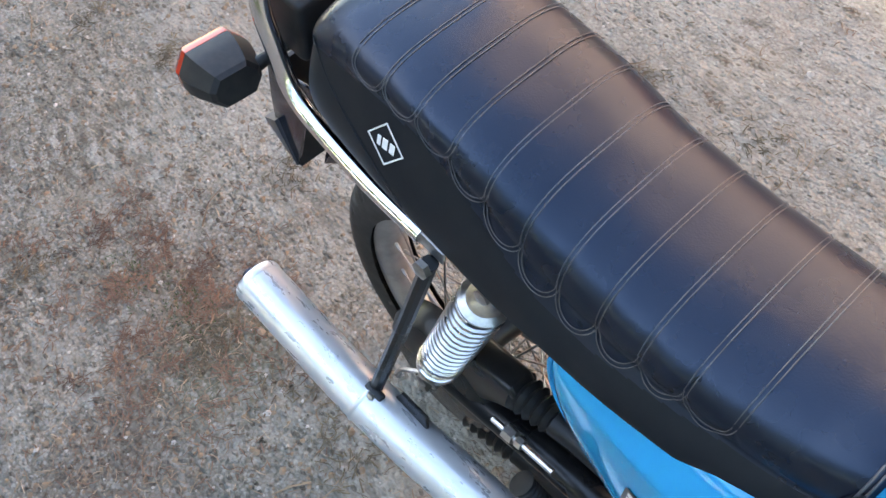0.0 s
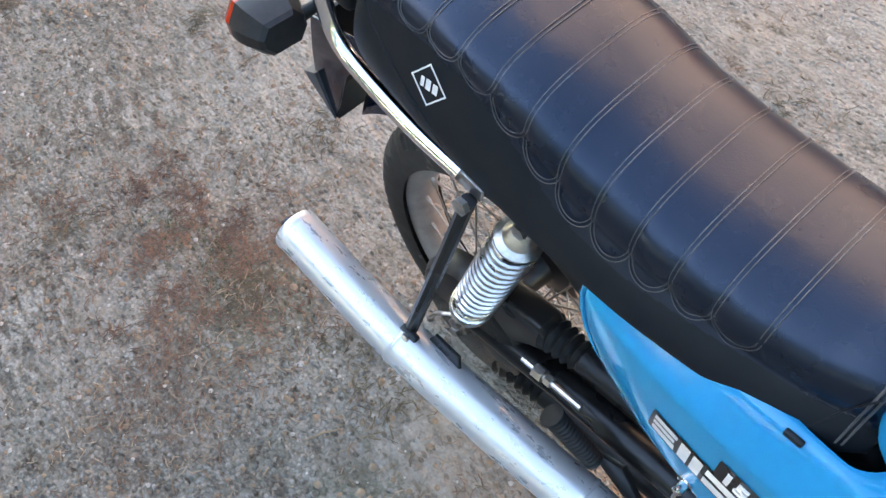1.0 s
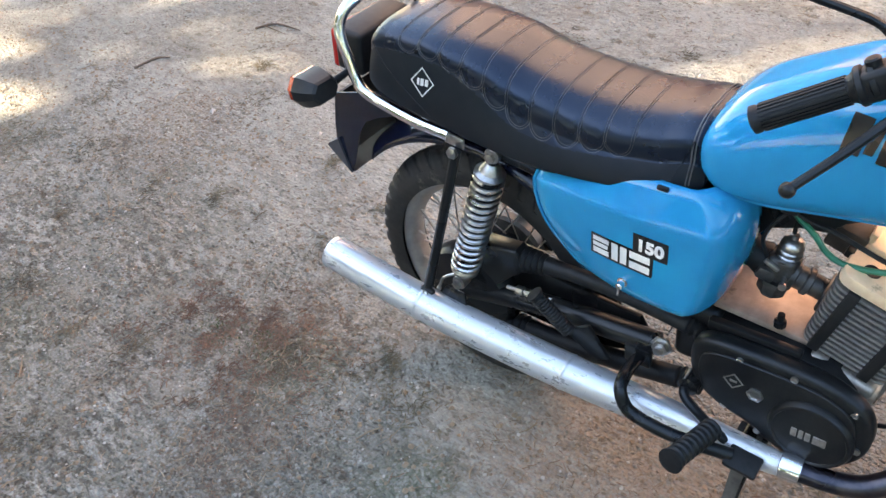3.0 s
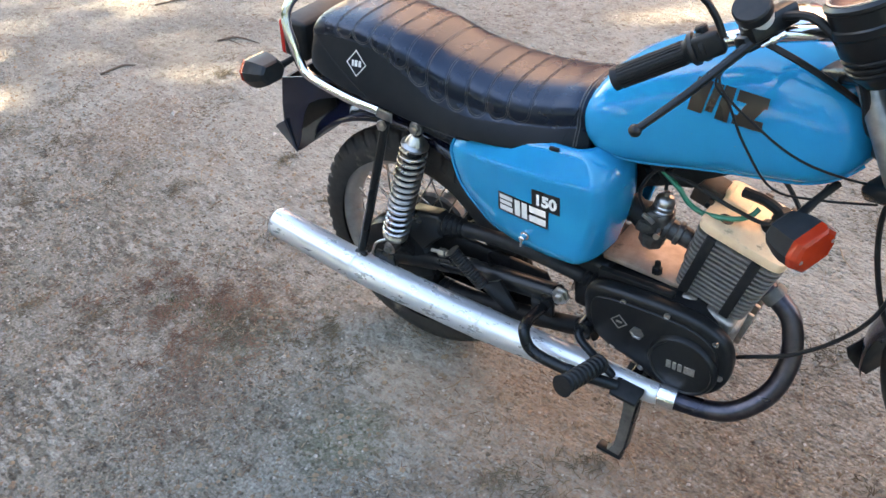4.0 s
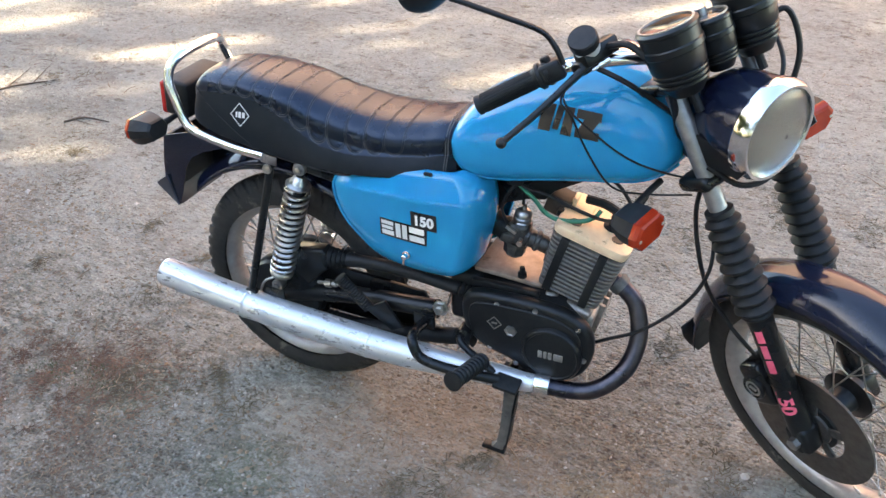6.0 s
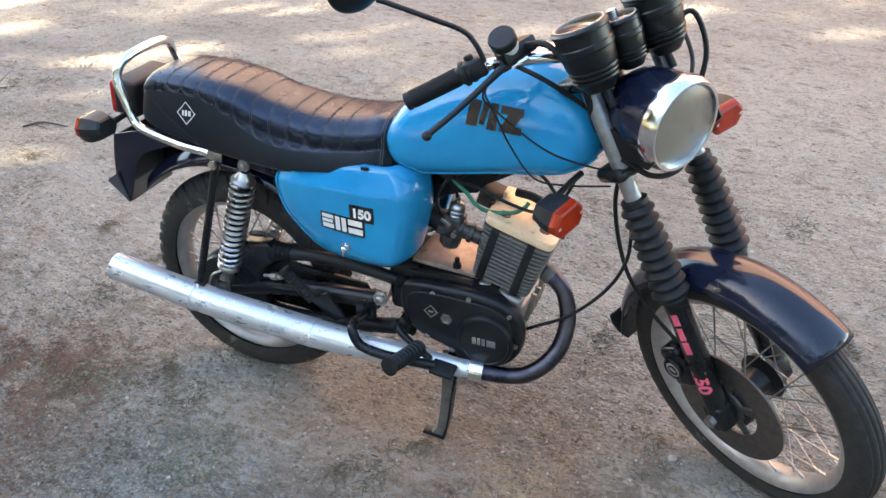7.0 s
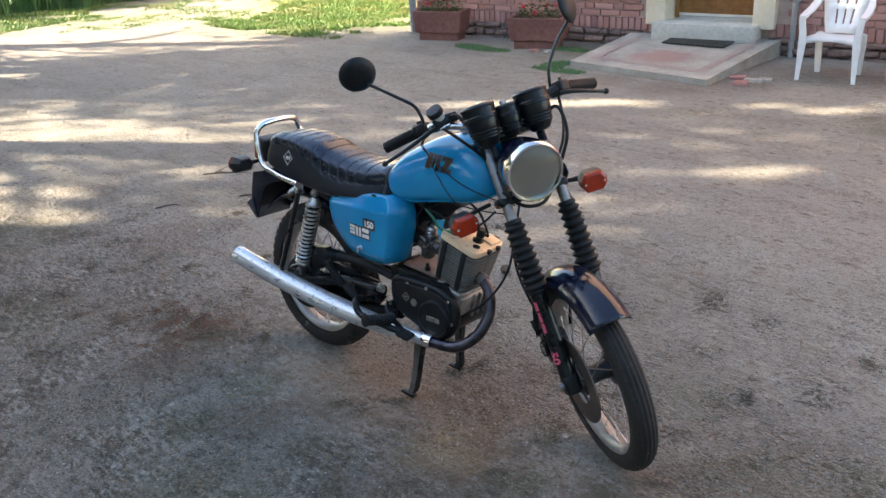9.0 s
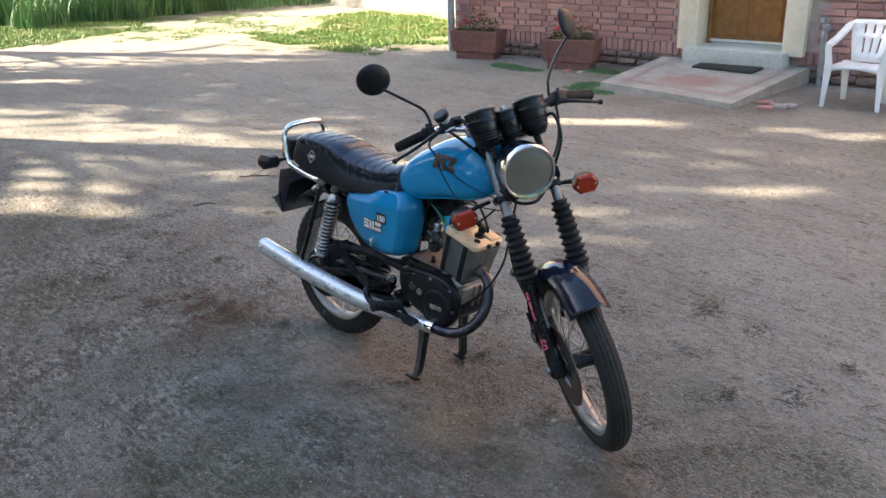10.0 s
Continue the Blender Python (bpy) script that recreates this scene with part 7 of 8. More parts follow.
def footpeg(a, b, radius, ribs, label):
    a, b = Vector(a), Vector(b)
    prof, n = [], ribs * 4
    length = (b - a).length
    prof.append((radius * 0.5, 0))
    for k in range(n + 1):
        prof.append((radius * (0.93 + 0.07 * (1 if k % 4 < 2 else -1)), length * (0.02 + 0.93 * k / n)))
    prof += [(radius * 1.12, length * 0.955), (radius * 1.14, length * 0.99), (radius * 0.8, length)]
    return part("footrest_rubber", Shape().lathe(prof, 20, turn_to(b - a, a)), RUBBER, bike, label)


footpeg((0.568, -0.190, 0.336), (0.547, -0.302, 0.360), 0.0185, 9, "ribbed black rubber footrest")
footpeg((0.274, -0.145, 0.362), (0.215, -0.165, 0.443), 0.0140, 14, "ribbed black rubber pillion footrest, folded")
part("pillion_bracket", Shape().slab([(-0.030, -0.028), (0.050, -0.020), (0.060, 0.010), (-0.012, 0.030)], 0.010, Matrix.Translation((0.296, -0.125, 0.350)) @ pose(0, 0, 0, 90, 40, 0), 0.003), FRAME, bike)
kick = part("gear_lever", Shape().tube([(0.500, -0.112, 0.345), (0.500, -0.155, 0.345), (0.540, -0.165, 0.318), (0.585, -0.168, 0.290)], 0.0085, 10), FRAME, bike, "black pedal lever beside the engine cover")
part("lever_boss", Shape().lathe([(0.018, 0), (0.018, 0.03), (0.010, 0.034)], 18, turn_to((0, -1, 0), (0.500, -0.110, 0.345))), FRAME, kick)
part("brake_pedal_pad", Shape().box((0.055, 0.040, 0.012), Matrix.Translation((0.625, -0.196, 0.296)) @ pose(0, 0, 0, 12, 6, 0), 0.004), RUBBER, hanger)
WORN_IRON = plain("worn grey-black iron", (0.055, 0.055, 0.052), (0.14, 0.138, 0.13), 40.0, (0.35, 0.55), 0.3, 0.3, 0.001, ((0.02, 0.02, 0.02), 0.60))
STAND_LEG = ((0.606, 0.104, 0.266, 0.022, 0.010), (0.603, 0.106, 0.220, 0.015, 0.009), (0.598, 0.110, 0.158, 0.012, 0.009), (0.593, 0.117, 0.095, 0.011, 0.009), (0.589, 0.124, 0.056, 0.011, 0.009), (0.581, 0.128, 0.040, 0.013, 0.008), (0.572, 0.130, 0.031, 0.018, 0.007))
stand = part("centre_stand", Shape().rod((0.605, -0.12, 0.258), (0.605, 0.12, 0.258), 0.013, 12), FRAME, bike, "worn black centre stand on the soil")
for side in (-1, 1):
    rows = []
    for x, y, z, w, d in STAND_LEG:
        rows.append([(x - w, side * (y - d), z), (x + w, side * (y - d), z), (x + w, side * (y + d), z - 0.004), (x - w, side * (y + d), z - 0.004)])
    leg = part("leg", Shape().grid(rows, close_v=True, caps=True), WORN_IRON, stand, "worn grey stand leg")
    part("leg_flange", Shape().grid([[(x + w * 1.02, side * (y - d * 1.4), z), (x + w * 1.45, side * (y - d * 1.4), z), (x + w * 1.45, side * (y + d), z), (x + w * 1.02, side * (y + d), z)] for x, y, z, w, d in STAND_LEG[:-1]], close_v=True, caps=True), FRAME, leg)
    part("foot", Shape().box((0.058, 0.026, 0.010), Matrix.Translation((0.570, side * 0.128, 0.029)) @ pose(0, 0, 0, 0, 5, 0), 0.004), FRAME, stand)

DULL_STEEL = plain("dull chromed steel", (0.20, 0.20, 0.205), (0.30, 0.30, 0.30), 60.0, (0.30, 0.42), 0.7, 0.02)
CUP = plain("shiny black rubber", (0.004, 0.004, 0.0045), (0.009, 0.009, 0.0095), 60.0, (0.26, 0.42), 0.0, 0.12, 0.001, None, Specular_IOR_Level=0.42, Specular_Tint=(0.80, 0.90, 1.0, 1.0))
# -- fork, all in the fork's own space (x ahead of the steering axis, y left, z up along it) --
for side in (-1, 1):
    leg = part("fork_leg", Shape().lathe([(0.020, -0.030), (0.024, -0.026), (0.024, 0.02), (0.0235, 0.26), (0.025, 0.275), (0.026, 0.31)], 24, Matrix.Translation((0.050, side * 0.088, 0))), FRAME, bike, "black fork slider", FORK)
    part("tube", Shape().lathe([(0.0165, 0.28), (0.0165, 0.76), (0.014, 0.765)], 24, Matrix.Translation((0.050, side * 0.088, 0))), DULL_STEEL, leg, "dull chrome fork tube")
    prof = [(0.026, 0.285), (0.030, 0.290)]
    n = 9
    for k in range(n):
        z = 0.295 + 0.205 * k / n
        wide = 0.0385 - 0.0065 * k / n
        prof += [(wide - 0.010, z), (wide, z + 0.0095), (wide, z + 0.0125), (wide - 0.010, z + 0.022)]
    prof += [(0.026, 0.502), (0.026, 0.512), (0.0175, 0.514)]
    part("gaiter", Shape().lathe(prof, 32, Matrix.Translation((0.050, side * 0.088, 0))), RUBBER, leg, "black ribbed rubber fork gaiter")
    part("axle_lug", Shape().box((0.050, 0.046, 0.060), Matrix.Translation((0.050, side * 0.088, -0.002)), 0.010, 3), FRAME, leg)
part("lower_yoke", Shape().box((0.072, 0.226, 0.030), Matrix.Translation((0.032, 0, 0.570)), 0.012, 3), FRAME, bike, "black lower fork yoke", FORK)
part("upper_yoke", Shape().box((0.085, 0.235, 0.024), Matrix.Translation((0.035, 0, 0.755)), 0.010, 3), FRAME, bike, "black upper fork yoke", FORK)
for side in (-1, 1):
    part("fork_cap", Shape().lathe([(0.019, 0.766), (0.019, 0.776), (0.012, 0.780)], 6, Matrix.Translation((0.050, side * 0.088, 0))), ZINC, bike, "", FORK)
# print down the slider: pink bars
slider = [o for o in bike.children if o.name.startswith("fork_leg")][0]
for z, h, w in ((0.250, 0.026, 0.020), (0.216, 0.030, 0.018), (0.182, 0.030, 0.020)):
    a0, n = radians(292), 5
    rows = []
    for i in range(n + 1):
        a = a0 + (i / n - 0.5) * 0.72 * w / 0.024
        rows.append([(0.050 + 0.0243 * math.cos(a), -0.088 + 0.0243 * math.sin(a), zz) for zz in (z - h / 2, z + h / 2)])
    part("print_bar", Shape().grid(rows), PINK_INK, slider, "pink printed bar")
figures = letters("150", 0.040)
for v in figures.vertices:
    along, across = v.co.x, v.co.y
    a = radians(292) + across / 0.0243
    r = 0.0243 + v.co.z * 0.4
    v.co = (0.050 + r * math.cos(a), -0.088 + r * math.sin(a), 0.098 - along)
part("print_figures", figures, PINK_INK, slider, "pink figures 150")

# axle, brake disc and caliper
part("front_axle", Shape().rod((0.05, -0.125, 0), (0.05, 0.125, 0), 0.008, 14), ZINC, bike, "", FORK)
part("axle_nut", Shape().lathe([(0.013, 0), (0.013, 0.012), (0.006, 0.013)], 6, turn_to((0, -1, 0), (0.05, -0.112, 0))), ZINC, bike, "", FORK)
s = Shape().lathe([(0.072, -0.0025), (0.134, -0.0025), (0.134, 0.0025), (0.072, 0.0025), (0.072, -0.0025)], 64, turn_to((0, 1, 0), (0.05, -0.062, 0)), caps=False)
brake = part("brake_disc", s, plain("worn brake disc steel", (0.10, 0.095, 0.09), (0.17, 0.16, 0.15), 60.0, (0.35, 0.5), 0.9, 0.2), bike, "dark steel front brake disc", FORK)
s = Shape()
for k in range(5):
    a = 2 * math.pi * k / 5
    s.box((0.050, 0.006, 0.020), Matrix.Translation((0.05, -0.060, 0)) @ pose(0, 0, 0, 0, math.degrees(a), 0) @ Matrix.Translation((0.055, 0, 0)), 0.002)
s.lathe([(0.012, -0.006), (0.040, -0.006), (0.042, 0.006), (0.012, 0.006)], 30, turn_to((0, 1, 0), (0.05, -0.058, 0)))
part("disc_carrier", s, CARB, brake)
cal = part("brake_caliper", Shape().box((0.060, 0.072, 0.095), Matrix.Translation((-0.012, -0.070, 0.110)) @ pose(0, 0, 0, 0, -12, 0), 0.012, 3), FRAME, bike, "black front brake caliper", FORK)
part("caliper_boss", Shape().lathe([(0.024, 0), (0.026, 0.008), (0.022, 0.012), (0.020, 0.009), (0.008, 0.009)], 28, turn_to((0, -1, 0), (-0.012, -0.104, 0.112))), FRAME, cal)
s = Shape().lathe([(0.0125, 0.0), (0.015, 0.001), (0.0175, 0.0)], 24, turn_to((0, -1, 0), (-0.012, -0.114, 0.112)), caps=False)
s.box((0.016, 0.002, 0.005), Matrix.Translation((-0.012, -0.1145, 0.112)) @ pose(0, 0, 0, 0, 30, 0))
part("boss_mark", s, CASTING, cal)
part("brake_hose", Shape().tube([(-0.02, -0.075, 0.165), (-0.040, -0.090, 0.24), (-0.052, -0.098, 0.33), (-0.042, -0.092, 0.42), (-0.022, -0.078, 0.50), (0.01, -0.06, 0.56)], 0.0045, 10), RUBBER, bike, "black front brake hose", FORK)
part("speedo_cable", Shape().tube([(0.06, 0.06, 0.03), (0.0, 0.10, 0.18), (0.03, 0.12, 0.42), (0.07, 0.08, 0.62)], 0.005, 10), RUBBER, bike, "", FORK)

# front mudguard
fender = part("front_mudguard", arc_guard(0.338, 0.066, 32, 158, 0.038, 48), GLOSS, bike, "glossy black front mudguard", FORK @ Matrix.Translation((0.05, 0, 0)), smooth=50)
fender.modifiers.new("thickness", "SOLIDIFY").thickness = 0.002
for side in (-1, 1):
    part("mudguard_stay", Shape().tube([(0.0, side * 0.062, 0.300), (0.0, side * 0.072, 0.310), (-0.002, side * 0.080, 0.290)], 0.006, 8), FRAME, fender)
rows = []
for a, w in ((150, 0.064), (156, 0.058), (162, 0.044), (168, 0.024)):
    r = 0.340 - 0.002 * (a - 150) / 10
    rows.append([(r * math.cos(radians(a)) - 0.012 * abs(t) ** 2 * 0, t * w, r * math.sin(radians(a))) for t in (-1, -0.6, 0, 0.6, 1)])
flap = part("mud_flap", Shape().grid(rows), RUBBER, fender)
flap.modifiers.new("thickness", "SOLIDIFY").thickness = 0.003

# headlamp: shell, rim, reflector, glass
LAMP = FORK @ Matrix.Translation((0.135, -0.008, 0.632)) @ LEVEL @ pose(0, 0, 0, 0, 90, 0)      # z ahead
shell = part("headlamp", Shape().lathe([(0.020, -0.125), (0.052, -0.115), (0.074, -0.085), (0.083, -0.045), (0.086, 0.0), (0.083, 0.0), (0.078, -0.045)], 56, LAMP, caps=False), GLOSS, bike, "round headlamp with black shell and chrome rim")
part("rim", Shape().lathe([(0.086, -0.004), (0.0895, 0.0), (0.0905, 0.010), (0.089, 0.024), (0.084, 0.031), (0.079, 0.030), (0.079, 0.022)], 64, LAMP, caps=False), CHROME, shell, "chrome headlamp rim")
part("reflector", Shape().lathe([(0.010, -0.055), (0.030, -0.045), (0.056, -0.022), (0.074, 0.006), (0.080, 0.020)], 48, LAMP), plain("silvered reflector", (0.40, 0.42, 0.40), (0.50, 0.52, 0.49), 20.0, (0.08, 0.13), 1.0, 0.02, 0.002), shell)
part("bulb", Shape().lathe([(0.009, -0.05), (0.010, -0.020), (0.006, -0.010)], 16, LAMP), ZINC, shell)
glass = part("glass", Shape().lathe([(0.079, 0.024), (0.070, 0.031), (0.050, 0.038), (0.025, 0.042), (0.004, 0.043), (0.004, 0.040), (0.025, 0.039), (0.050, 0.035), (0.070, 0.028), (0.078, 0.022)], 56, LAMP, caps=False), LENS_GLASS, shell, "clear ribbed headlamp glass")
glass.visible_shadow = False
part("rim_screw", Shape().box((0.016, 0.010, 0.012), LAMP @ Matrix.Translation((0.088, 0, 0.012)), 0.003), CHROME, shell)
for side in (-1, 1):
    part("lamp_ear", Shape().slab([(-0.02, -0.03), (0.10, -0.022), (0.115, 0.0), (0.10, 0.022), (-0.02, 0.03)], 0.005, Matrix.Translation((0.045, side * 0.088 + 0.0025, 0.640)) @ pose(0, 0, 0, 90, RAKE, 0), 0.002), FRAME, shell, "", FORK)
    m = FORK @ Matrix.Translation((0.010 if side > 0 else -0.012, side * (0.200 if side > 0 else 0.220), 0.549 if side > 0 else 0.555)) @ LEVEL @ pose(0, 0, 0, 0, 0, side * -6)
    build_indicator(m, "front turn signal with orange lens and black body", [(-0.020, side * -0.02, 0.0), (-0.028, side * -0.05, 0.0), (-0.03, side * -0.08, 0.002), (-0.03, side * -0.115, 0.004)])

# instruments in their rubber cups


def instrument(y, x, z, radius, length, name, label):
    m = FORK @ Matrix.Translation((x, y, z)) @ pose(0, 0, 0, 0, 4, 0)
    prof = [(radius * 0.30, -length), (radius * 0.55, -length * 0.97), (radius * 0.72, -length * 0.86)]
    for k in range(3):
        t = -length * (0.80 - 0.075 * k)
        prof += [(radius * (0.80 + 0.03 * k), t), (radius * (0.855 + 0.03 * k), t + length * 0.012), (radius * (0.855 + 0.03 * k), t + length * 0.04), (radius * (0.81 + 0.03 * k), t + length * 0.055)]
    prof += [(radius * 0.93, -length * 0.56), (radius * 0.97, -length * 0.40), (radius * 0.985, -length * 0.34), (radius * 1.03, -length * 0.32), (radius * 1.03, -length * 0.24), (radius * 0.99, -length * 0.22), (radius * 1.0, -length * 0.06), (radius * 1.04, -length * 0.04), (radius * 1.04, 0.0), (radius * 0.94, 0.004), (radius * 0.92, -0.004), (radius * 0.02, -0.004)]
    ob = part(name, Shape().lathe(prof, 44, m), CUP, bike, label)
    part("bezel", Shape().lathe([(radius * 0.93, 0.0), (radius * 0.93, 0.006), (radius * 0.86, 0.006), (radius * 0.86, 0.001)], 44, m, caps=False), CASTING, ob, "thin grey dial bezel")
    part("dial_glass", Shape().lathe([(radius * 0.86, 0.003), (radius * 0.60, 0.0045), (radius * 0.02, 0.005)], 40, m), plain("dark dial", (0.02, 0.02, 0.022), (0.05, 0.05, 0.05), 40.0, (0.05, 0.1), 0.0, 0.0), ob)
    return ob


instrument(-0.084, 0.086, 0.855, 0.050, 0.120, "rev_counter", "black rubber-cupped rev counter")
instrument(0.078, 0.092, 0.850, 0.050, 0.120, "speedometer", "black rubber-cupped speedometer")
instrument(-0.004, 0.090, 0.832, 0.036, 0.092, "ignition_switch", "black rubber-cupped ignition switch")
part("key_barrel", Shape().lathe([(0.010, 0), (0.010, 0.014), (0.006, 0.016)], 14, FORK @ Matrix.Translation((0.078, -0.004, 0.836))), ZINC, bike)
part("instrument_bracket", Shape().box((0.030, 0.20, 0.006), FORK @ Matrix.Translation((0.075, 0, 0.772)), 0.002), FRAME, bike)
for y in (-0.078, 0.078):
    part("instrument_stalk", Shape().rod(FORK @ Vector((0.080, y, 0.755)), FORK @ Vector((0.084, y, 0.70)), 0.008, 10), RUBBER, bike)

# handlebar with grips, levers, switches, master cylinder
line = [(-0.148, -0.335, 0.850), (-0.066, -0.243, 0.856), (-0.028, -0.200, 0.852), (0.010, -0.130, 0.825), (0.025, -0.06, 0.795), (0.026, 0.0, 0.790), (0.026, 0.06, 0.795), (0.022, 0.130, 0.822), (0.012, 0.190, 0.838), (-0.006, 0.228, 0.839), (-0.078, 0.347, 0.826)]
handlebar = part("handlebar", Shape().tube(line, 0.0110, 14), CHROME, bike, "chrome handlebar turned to the right", FORK)
for side in (-1, 1):
    a, b = (Vector((-0.066, -0.243, 0.856)), Vector((-0.148, -0.335, 0.850))) if side < 0 else (Vector((-0.006, 0.228, 0.839)), Vector((-0.078, 0.347, 0.826)))
    length = (b - a).length
    prof = [(0.0125, 0), (0.0185, 0.001), (0.0185, 0.006), (0.0165, 0.009)]
    prof += [(0.0158, 0.012), (0.0158, length - 0.010)]
    prof += [(0.0172, length - 0.008), (0.0175, length - 0.002), (0.013, length)]
    part("grip", Shape().lathe(prof, 24, turn_to(b - a, a)), RUBBER, handlebar, "black ribbed rubber grip")
    ribs = Shape()
    for k in range(22):
        m = turn_to(b - a, a) @ pose(0, 0, 0, 0, 0, 360 * k / 22)
        ribs.box((0.0022, 0.0024, length - 0.026), m @ Matrix.Translation((0.0163, 0, length / 2)))
    part("grip_ribs", ribs, RUBBER, handlebar, "", smooth=0)
    sw = turn_to(b - a, a - (b - a).normalized() * 0.030)
    part("switch_housing", Shape().box((0.040, 0.036, 0.044), sw @ Matrix.Translation((0, 0, 0.008)), 0.007, 3), PLASTIC, handlebar)
    part("switch_button", Shape().lathe([(0.006, 0), (0.006, 0.008), (0.004, 0.010)], 12, sw @ turn_to((0, 1, 0), (0.0, 0.018, 0.012))), PLASTIC, handlebar)
    if side < 0:
        part("throttle_collar", Shape().lathe([(0.0215, -0.004), (0.0235, -0.002), (0.0235, 0.004), (0.020, 0.006), (0.020, 0.010), (0.0225, 0.012), (0.0225, 0.018), (0.017, 0.020)], 28, turn_to(a - b, a)), PLASTIC, handlebar)
        part("lever_adjuster", Shape().lathe([(0.004, 0), (0.004, 0.012), (0.007, 0.013), (0.007, 0.020), (0.005, 0.021), (0.005, 0.034)], 12, turn_to((0.35, 0.9, 0.1), (0.004, -0.190, 0.836))), CHROME, handlebar, "bright cable adjuster")
        part("stop_switch", Shape().lathe([(0.009, 0), (0.009, 0.010), (0.007, 0.012)], 16, turn_to((0, 0, 1), a - (b - a).normalized() * 0.018 + Vector((0, 0, 0.016)))), PLASTIC, handlebar)
    # lever from its pivot out to the ball end
    line = [(0.002, -0.195, 0.846), (-0.008, -0.235, 0.834), (-0.030, -0.300, 0.814), (-0.052, -0.370, 0.797)]
    if side > 0:
        line = [(0.030, 0.190, 0.822), (0.034, 0.235, 0.812), (0.026, 0.285, 0.798), (0.010, 0.340, 0.783)]
    lev = part("brake_lever" if side < 0 else "clutch_lever", Shape().tube(line, [0.0075, 0.0065, 0.0058, 0.0055], 10), FRAME, handlebar, "worn black hand lever with ball end")
    part("ball_end", Shape().ball(line[-1], 0.0095, 14), FRAME, lev)
    part("lever_bracket", Shape().box((0.030, 0.040, 0.024), Matrix.Translation((-0.010 if side < 0 else 0.006, side * 0.190, 0.845 if side < 0 else 0.826)), 0.006), FRAME, handlebar)
    # mirror: stem and round head
    if side < 0:
        stem = [(-0.012, -0.226, 0.866), (-0.012, -0.228, 0.900), (-0.018, -0.238, 0.932), (-0.040, -0.282, 0.982), (-0.066, -0.320, 1.026), (-0.078, -0.332, 1.040)]
        centre, face = Vector((-0.080, -0.3525, 1.076)), Vector((-0.764, 0.109, 0.636))
    else:
        stem = [(-0.020, 0.186, 0.850), (-0.012, 0.190, 0.880), (-0.010, 0.204, 0.918), (-0.006, 0.254, 0.980), (0.004, 0.306, 1.028)]
        centre, face = Vector((0.012, 0.313, 1.066)), Vector((-0.704, -0.709, 0.042))
    part("mirror_stem", Shape().tube(stem, 0.0050, 10), FRAME, handlebar, "thin black mirror stem")
    m = turn_to(face, centre) @ Matrix.Scale(1.067 if side < 0 else 1.0, 4)
    back = part("mirror", Shape().lathe([(0.004, -0.015), (0.022, -0.014), (0.040, -0.009), (0.050, -0.002), (0.0535, 0.003), (0.0535, 0.006), (0.0500, 0.007)], 40, m), PLASTIC, bike, "round black rear-view mirror", FORK)
    part("glass", Shape().lathe([(0.0495, 0.0075), (0.001, 0.0080)], 40, m), MIRROR, back)
part("bar_sleeve", Shape().tube([(0.018, 0.150, 0.830), (0.012, 0.190, 0.838), (-0.006, 0.228, 0.839)], 0.0135, 14), RUBBER, handlebar)
# brake fluid pot
pot = Matrix.Translation((-0.012, -0.172, 0.853)) @ LEVEL @ pose(0, 0, 0, 22, 8, 0)
mc = part("master_cylinder", Shape().box((0.034, 0.075, 0.030), Matrix.Translation((0.000, -0.165, 0.858)), 0.006), FRAME, handlebar)
part("pot", Shape().lathe([(0.020, 0.0), (0.0215, 0.004), (0.0215, 0.022)], 28, pot), PLASTIC, mc)
part("pot_band", Shape().lathe([(0.0218, 0.020), (0.0225, 0.022), (0.0225, 0.034), (0.0215, 0.036)], 28, pot), CLEAR_MILK, mc, "milky fluid reservoir")
prof = [(0.0225, 0.036), (0.0250, 0.037), (0.0255, 0.052), (0.0235, 0.055), (0.004, 0.056)]
part("pot_lid", Shape().lathe(prof, 28, pot), PLASTIC, mc, "black screw lid")
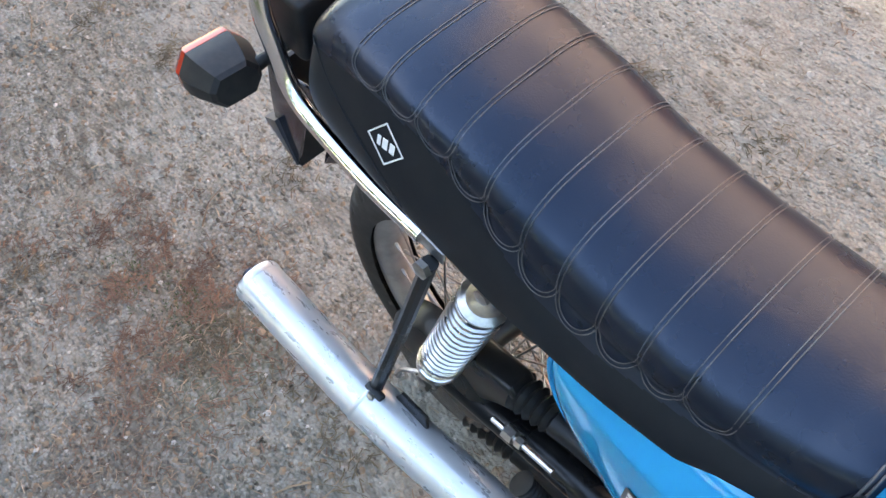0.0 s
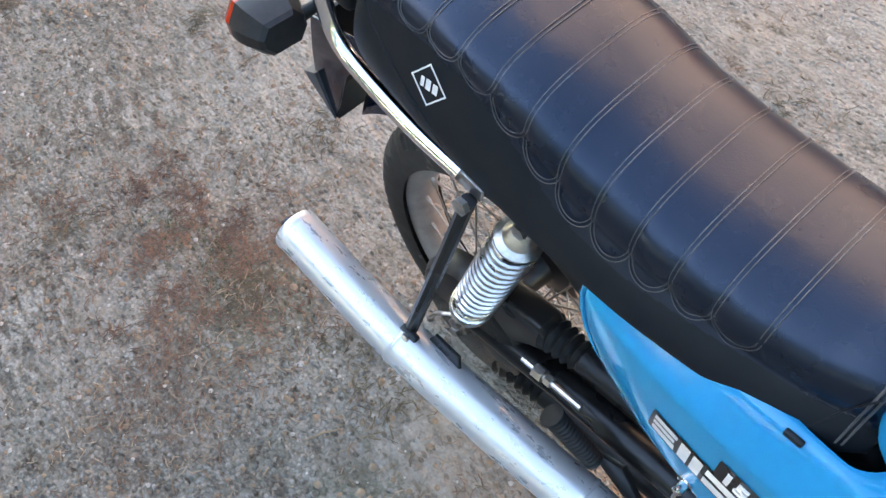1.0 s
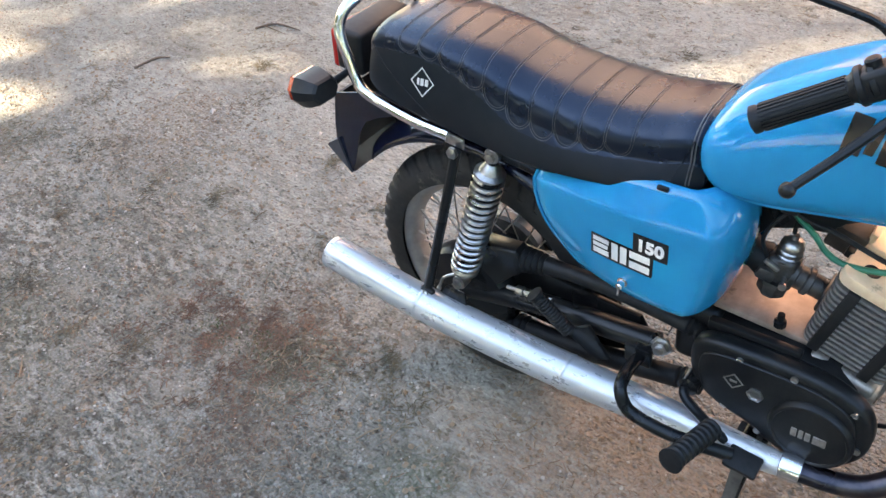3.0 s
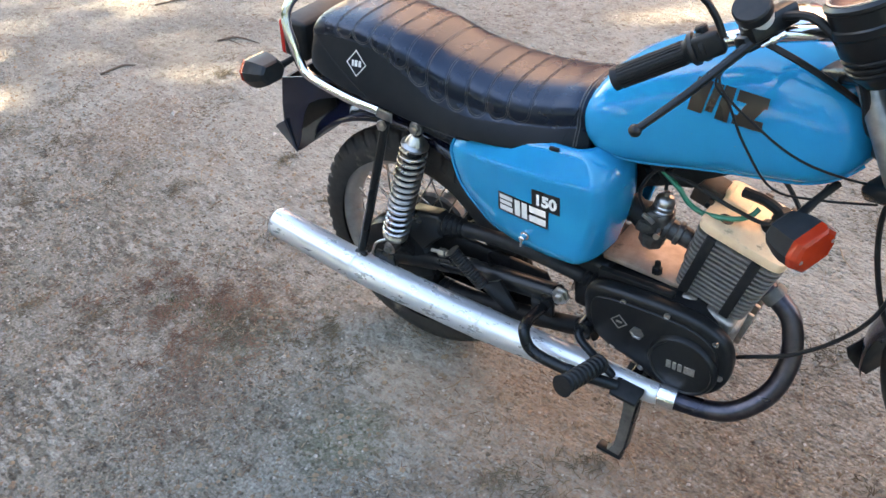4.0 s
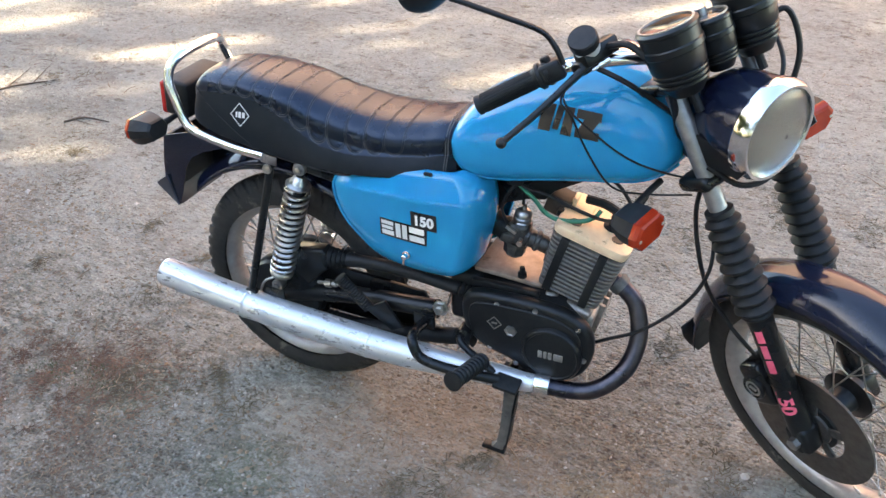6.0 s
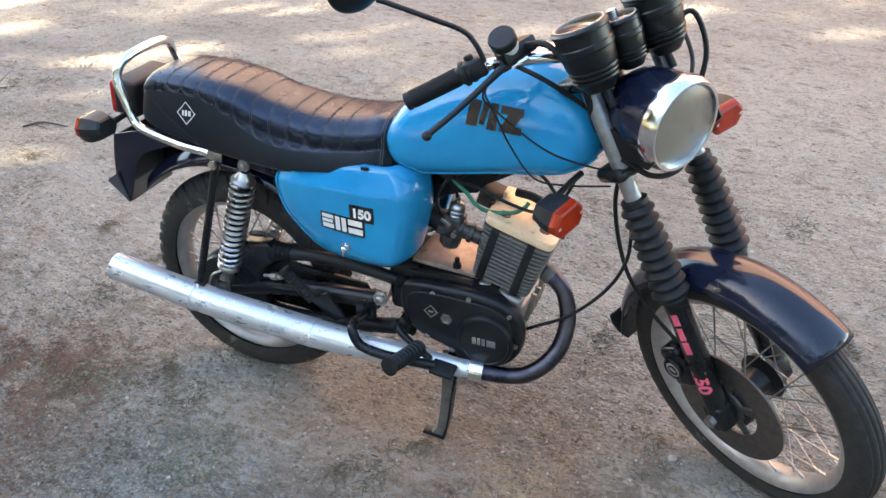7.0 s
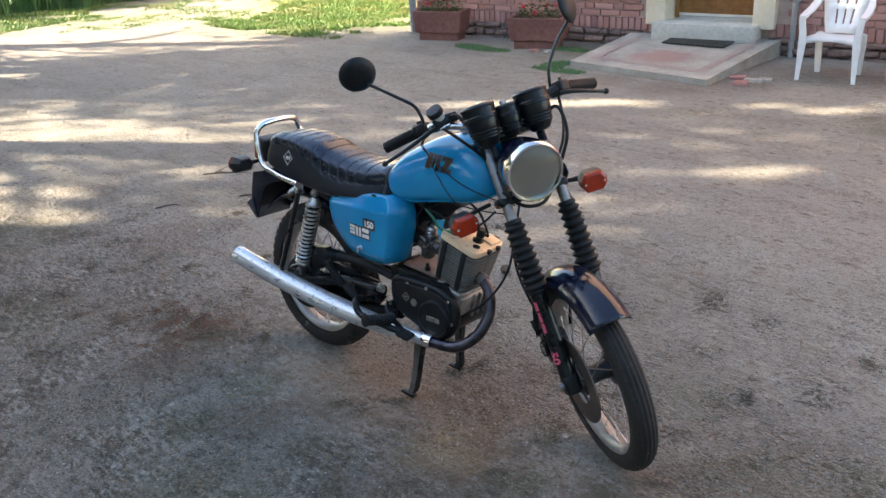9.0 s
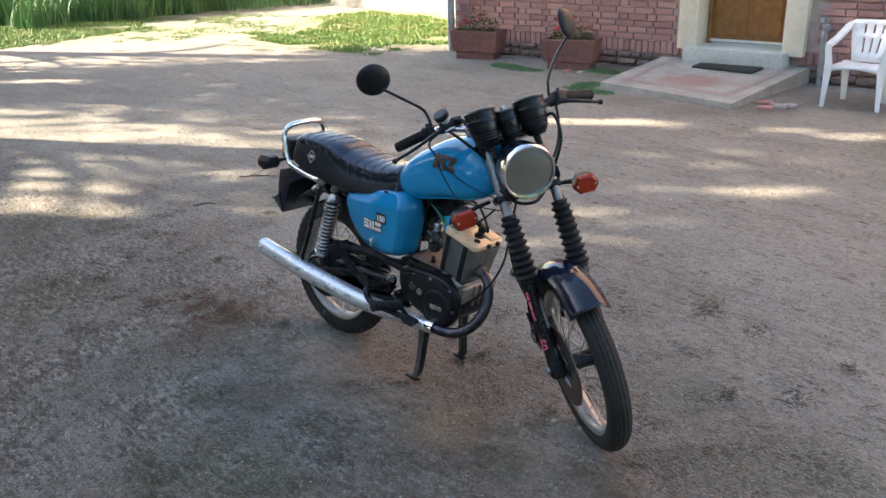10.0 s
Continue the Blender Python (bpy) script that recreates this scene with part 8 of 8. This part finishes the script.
# cables from the bars, over the tank's flank and down to the frame
CABLES = [
    ([FORK @ Vector((-0.012, -0.205, 0.842)), (0.716, -0.198, 0.950), (0.735, -0.190, 0.916), (0.760, -0.175, 0.851), (0.802, -0.148, 0.776), (0.860, -0.100, 0.748), (0.930, -0.060, 0.740)], 0.0019),
    ([FORK @ Vector((-0.020, -0.205, 0.840)), (0.722, -0.198, 0.946), (0.783, -0.176, 0.878), (0.840, -0.150, 0.832), (0.903, -0.100, 0.794), (0.955, -0.050, 0.77)], 0.0019),
    ([FORK @ Vector((0.005, -0.155, 0.862)), FORK @ Vector((0.055, -0.135, 0.845)), FORK @ Vector((0.075, -0.115, 0.76)), FORK @ Vector((0.02, -0.085, 0.66)), FORK @ Vector((-0.03, -0.03, 0.60))], 0.0062),
    ([FORK @ Vector((-0.02, -0.185, 0.850)), FORK @ Vector((0.03, -0.160, 0.800)), FORK @ Vector((0.025, -0.100, 0.720)), FORK @ Vector((0.0, -0.04, 0.64))], 0.0048),
    ([FORK @ Vector((0.000, 0.195, 0.838)), FORK @ Vector((0.03, 0.175, 0.76)), FORK @ Vector((0.075, 0.130, 0.68)), FORK @ Vector((0.05, 0.07, 0.60))], 0.0044),
    ([FORK @ Vector((0.085, 0.085, 0.765)), FORK @ Vector((0.115, 0.135, 0.780)), FORK @ Vector((0.110, 0.140, 0.70)), FORK @ Vector((0.080, 0.100, 0.62))], 0.0052),
    ([FORK @ Vector((0.065, -0.09, 0.60)), FORK @ Vector((0.085, -0.055, 0.545)), FORK @ Vector((0.095, 0.0, 0.530)), FORK @ Vector((0.085, 0.05, 0.56))], 0.0055),
]
for line, r in CABLES:
    part("cable", Shape().tube(line, r, 8), RUBBER, bike, "black control cable")
part("cable", Shape().tube([FORK @ Vector((0.0, -0.03, 0.56)), (0.985, -0.095, 0.66), (0.978, -0.108, 0.590), (0.940, -0.108, 0.518), (0.872, -0.100, 0.440), (0.80, -0.085, 0.385), (0.76, -0.07, 0.35)], 0.0038, 8), RUBBER, bike, "thin black drive cable")
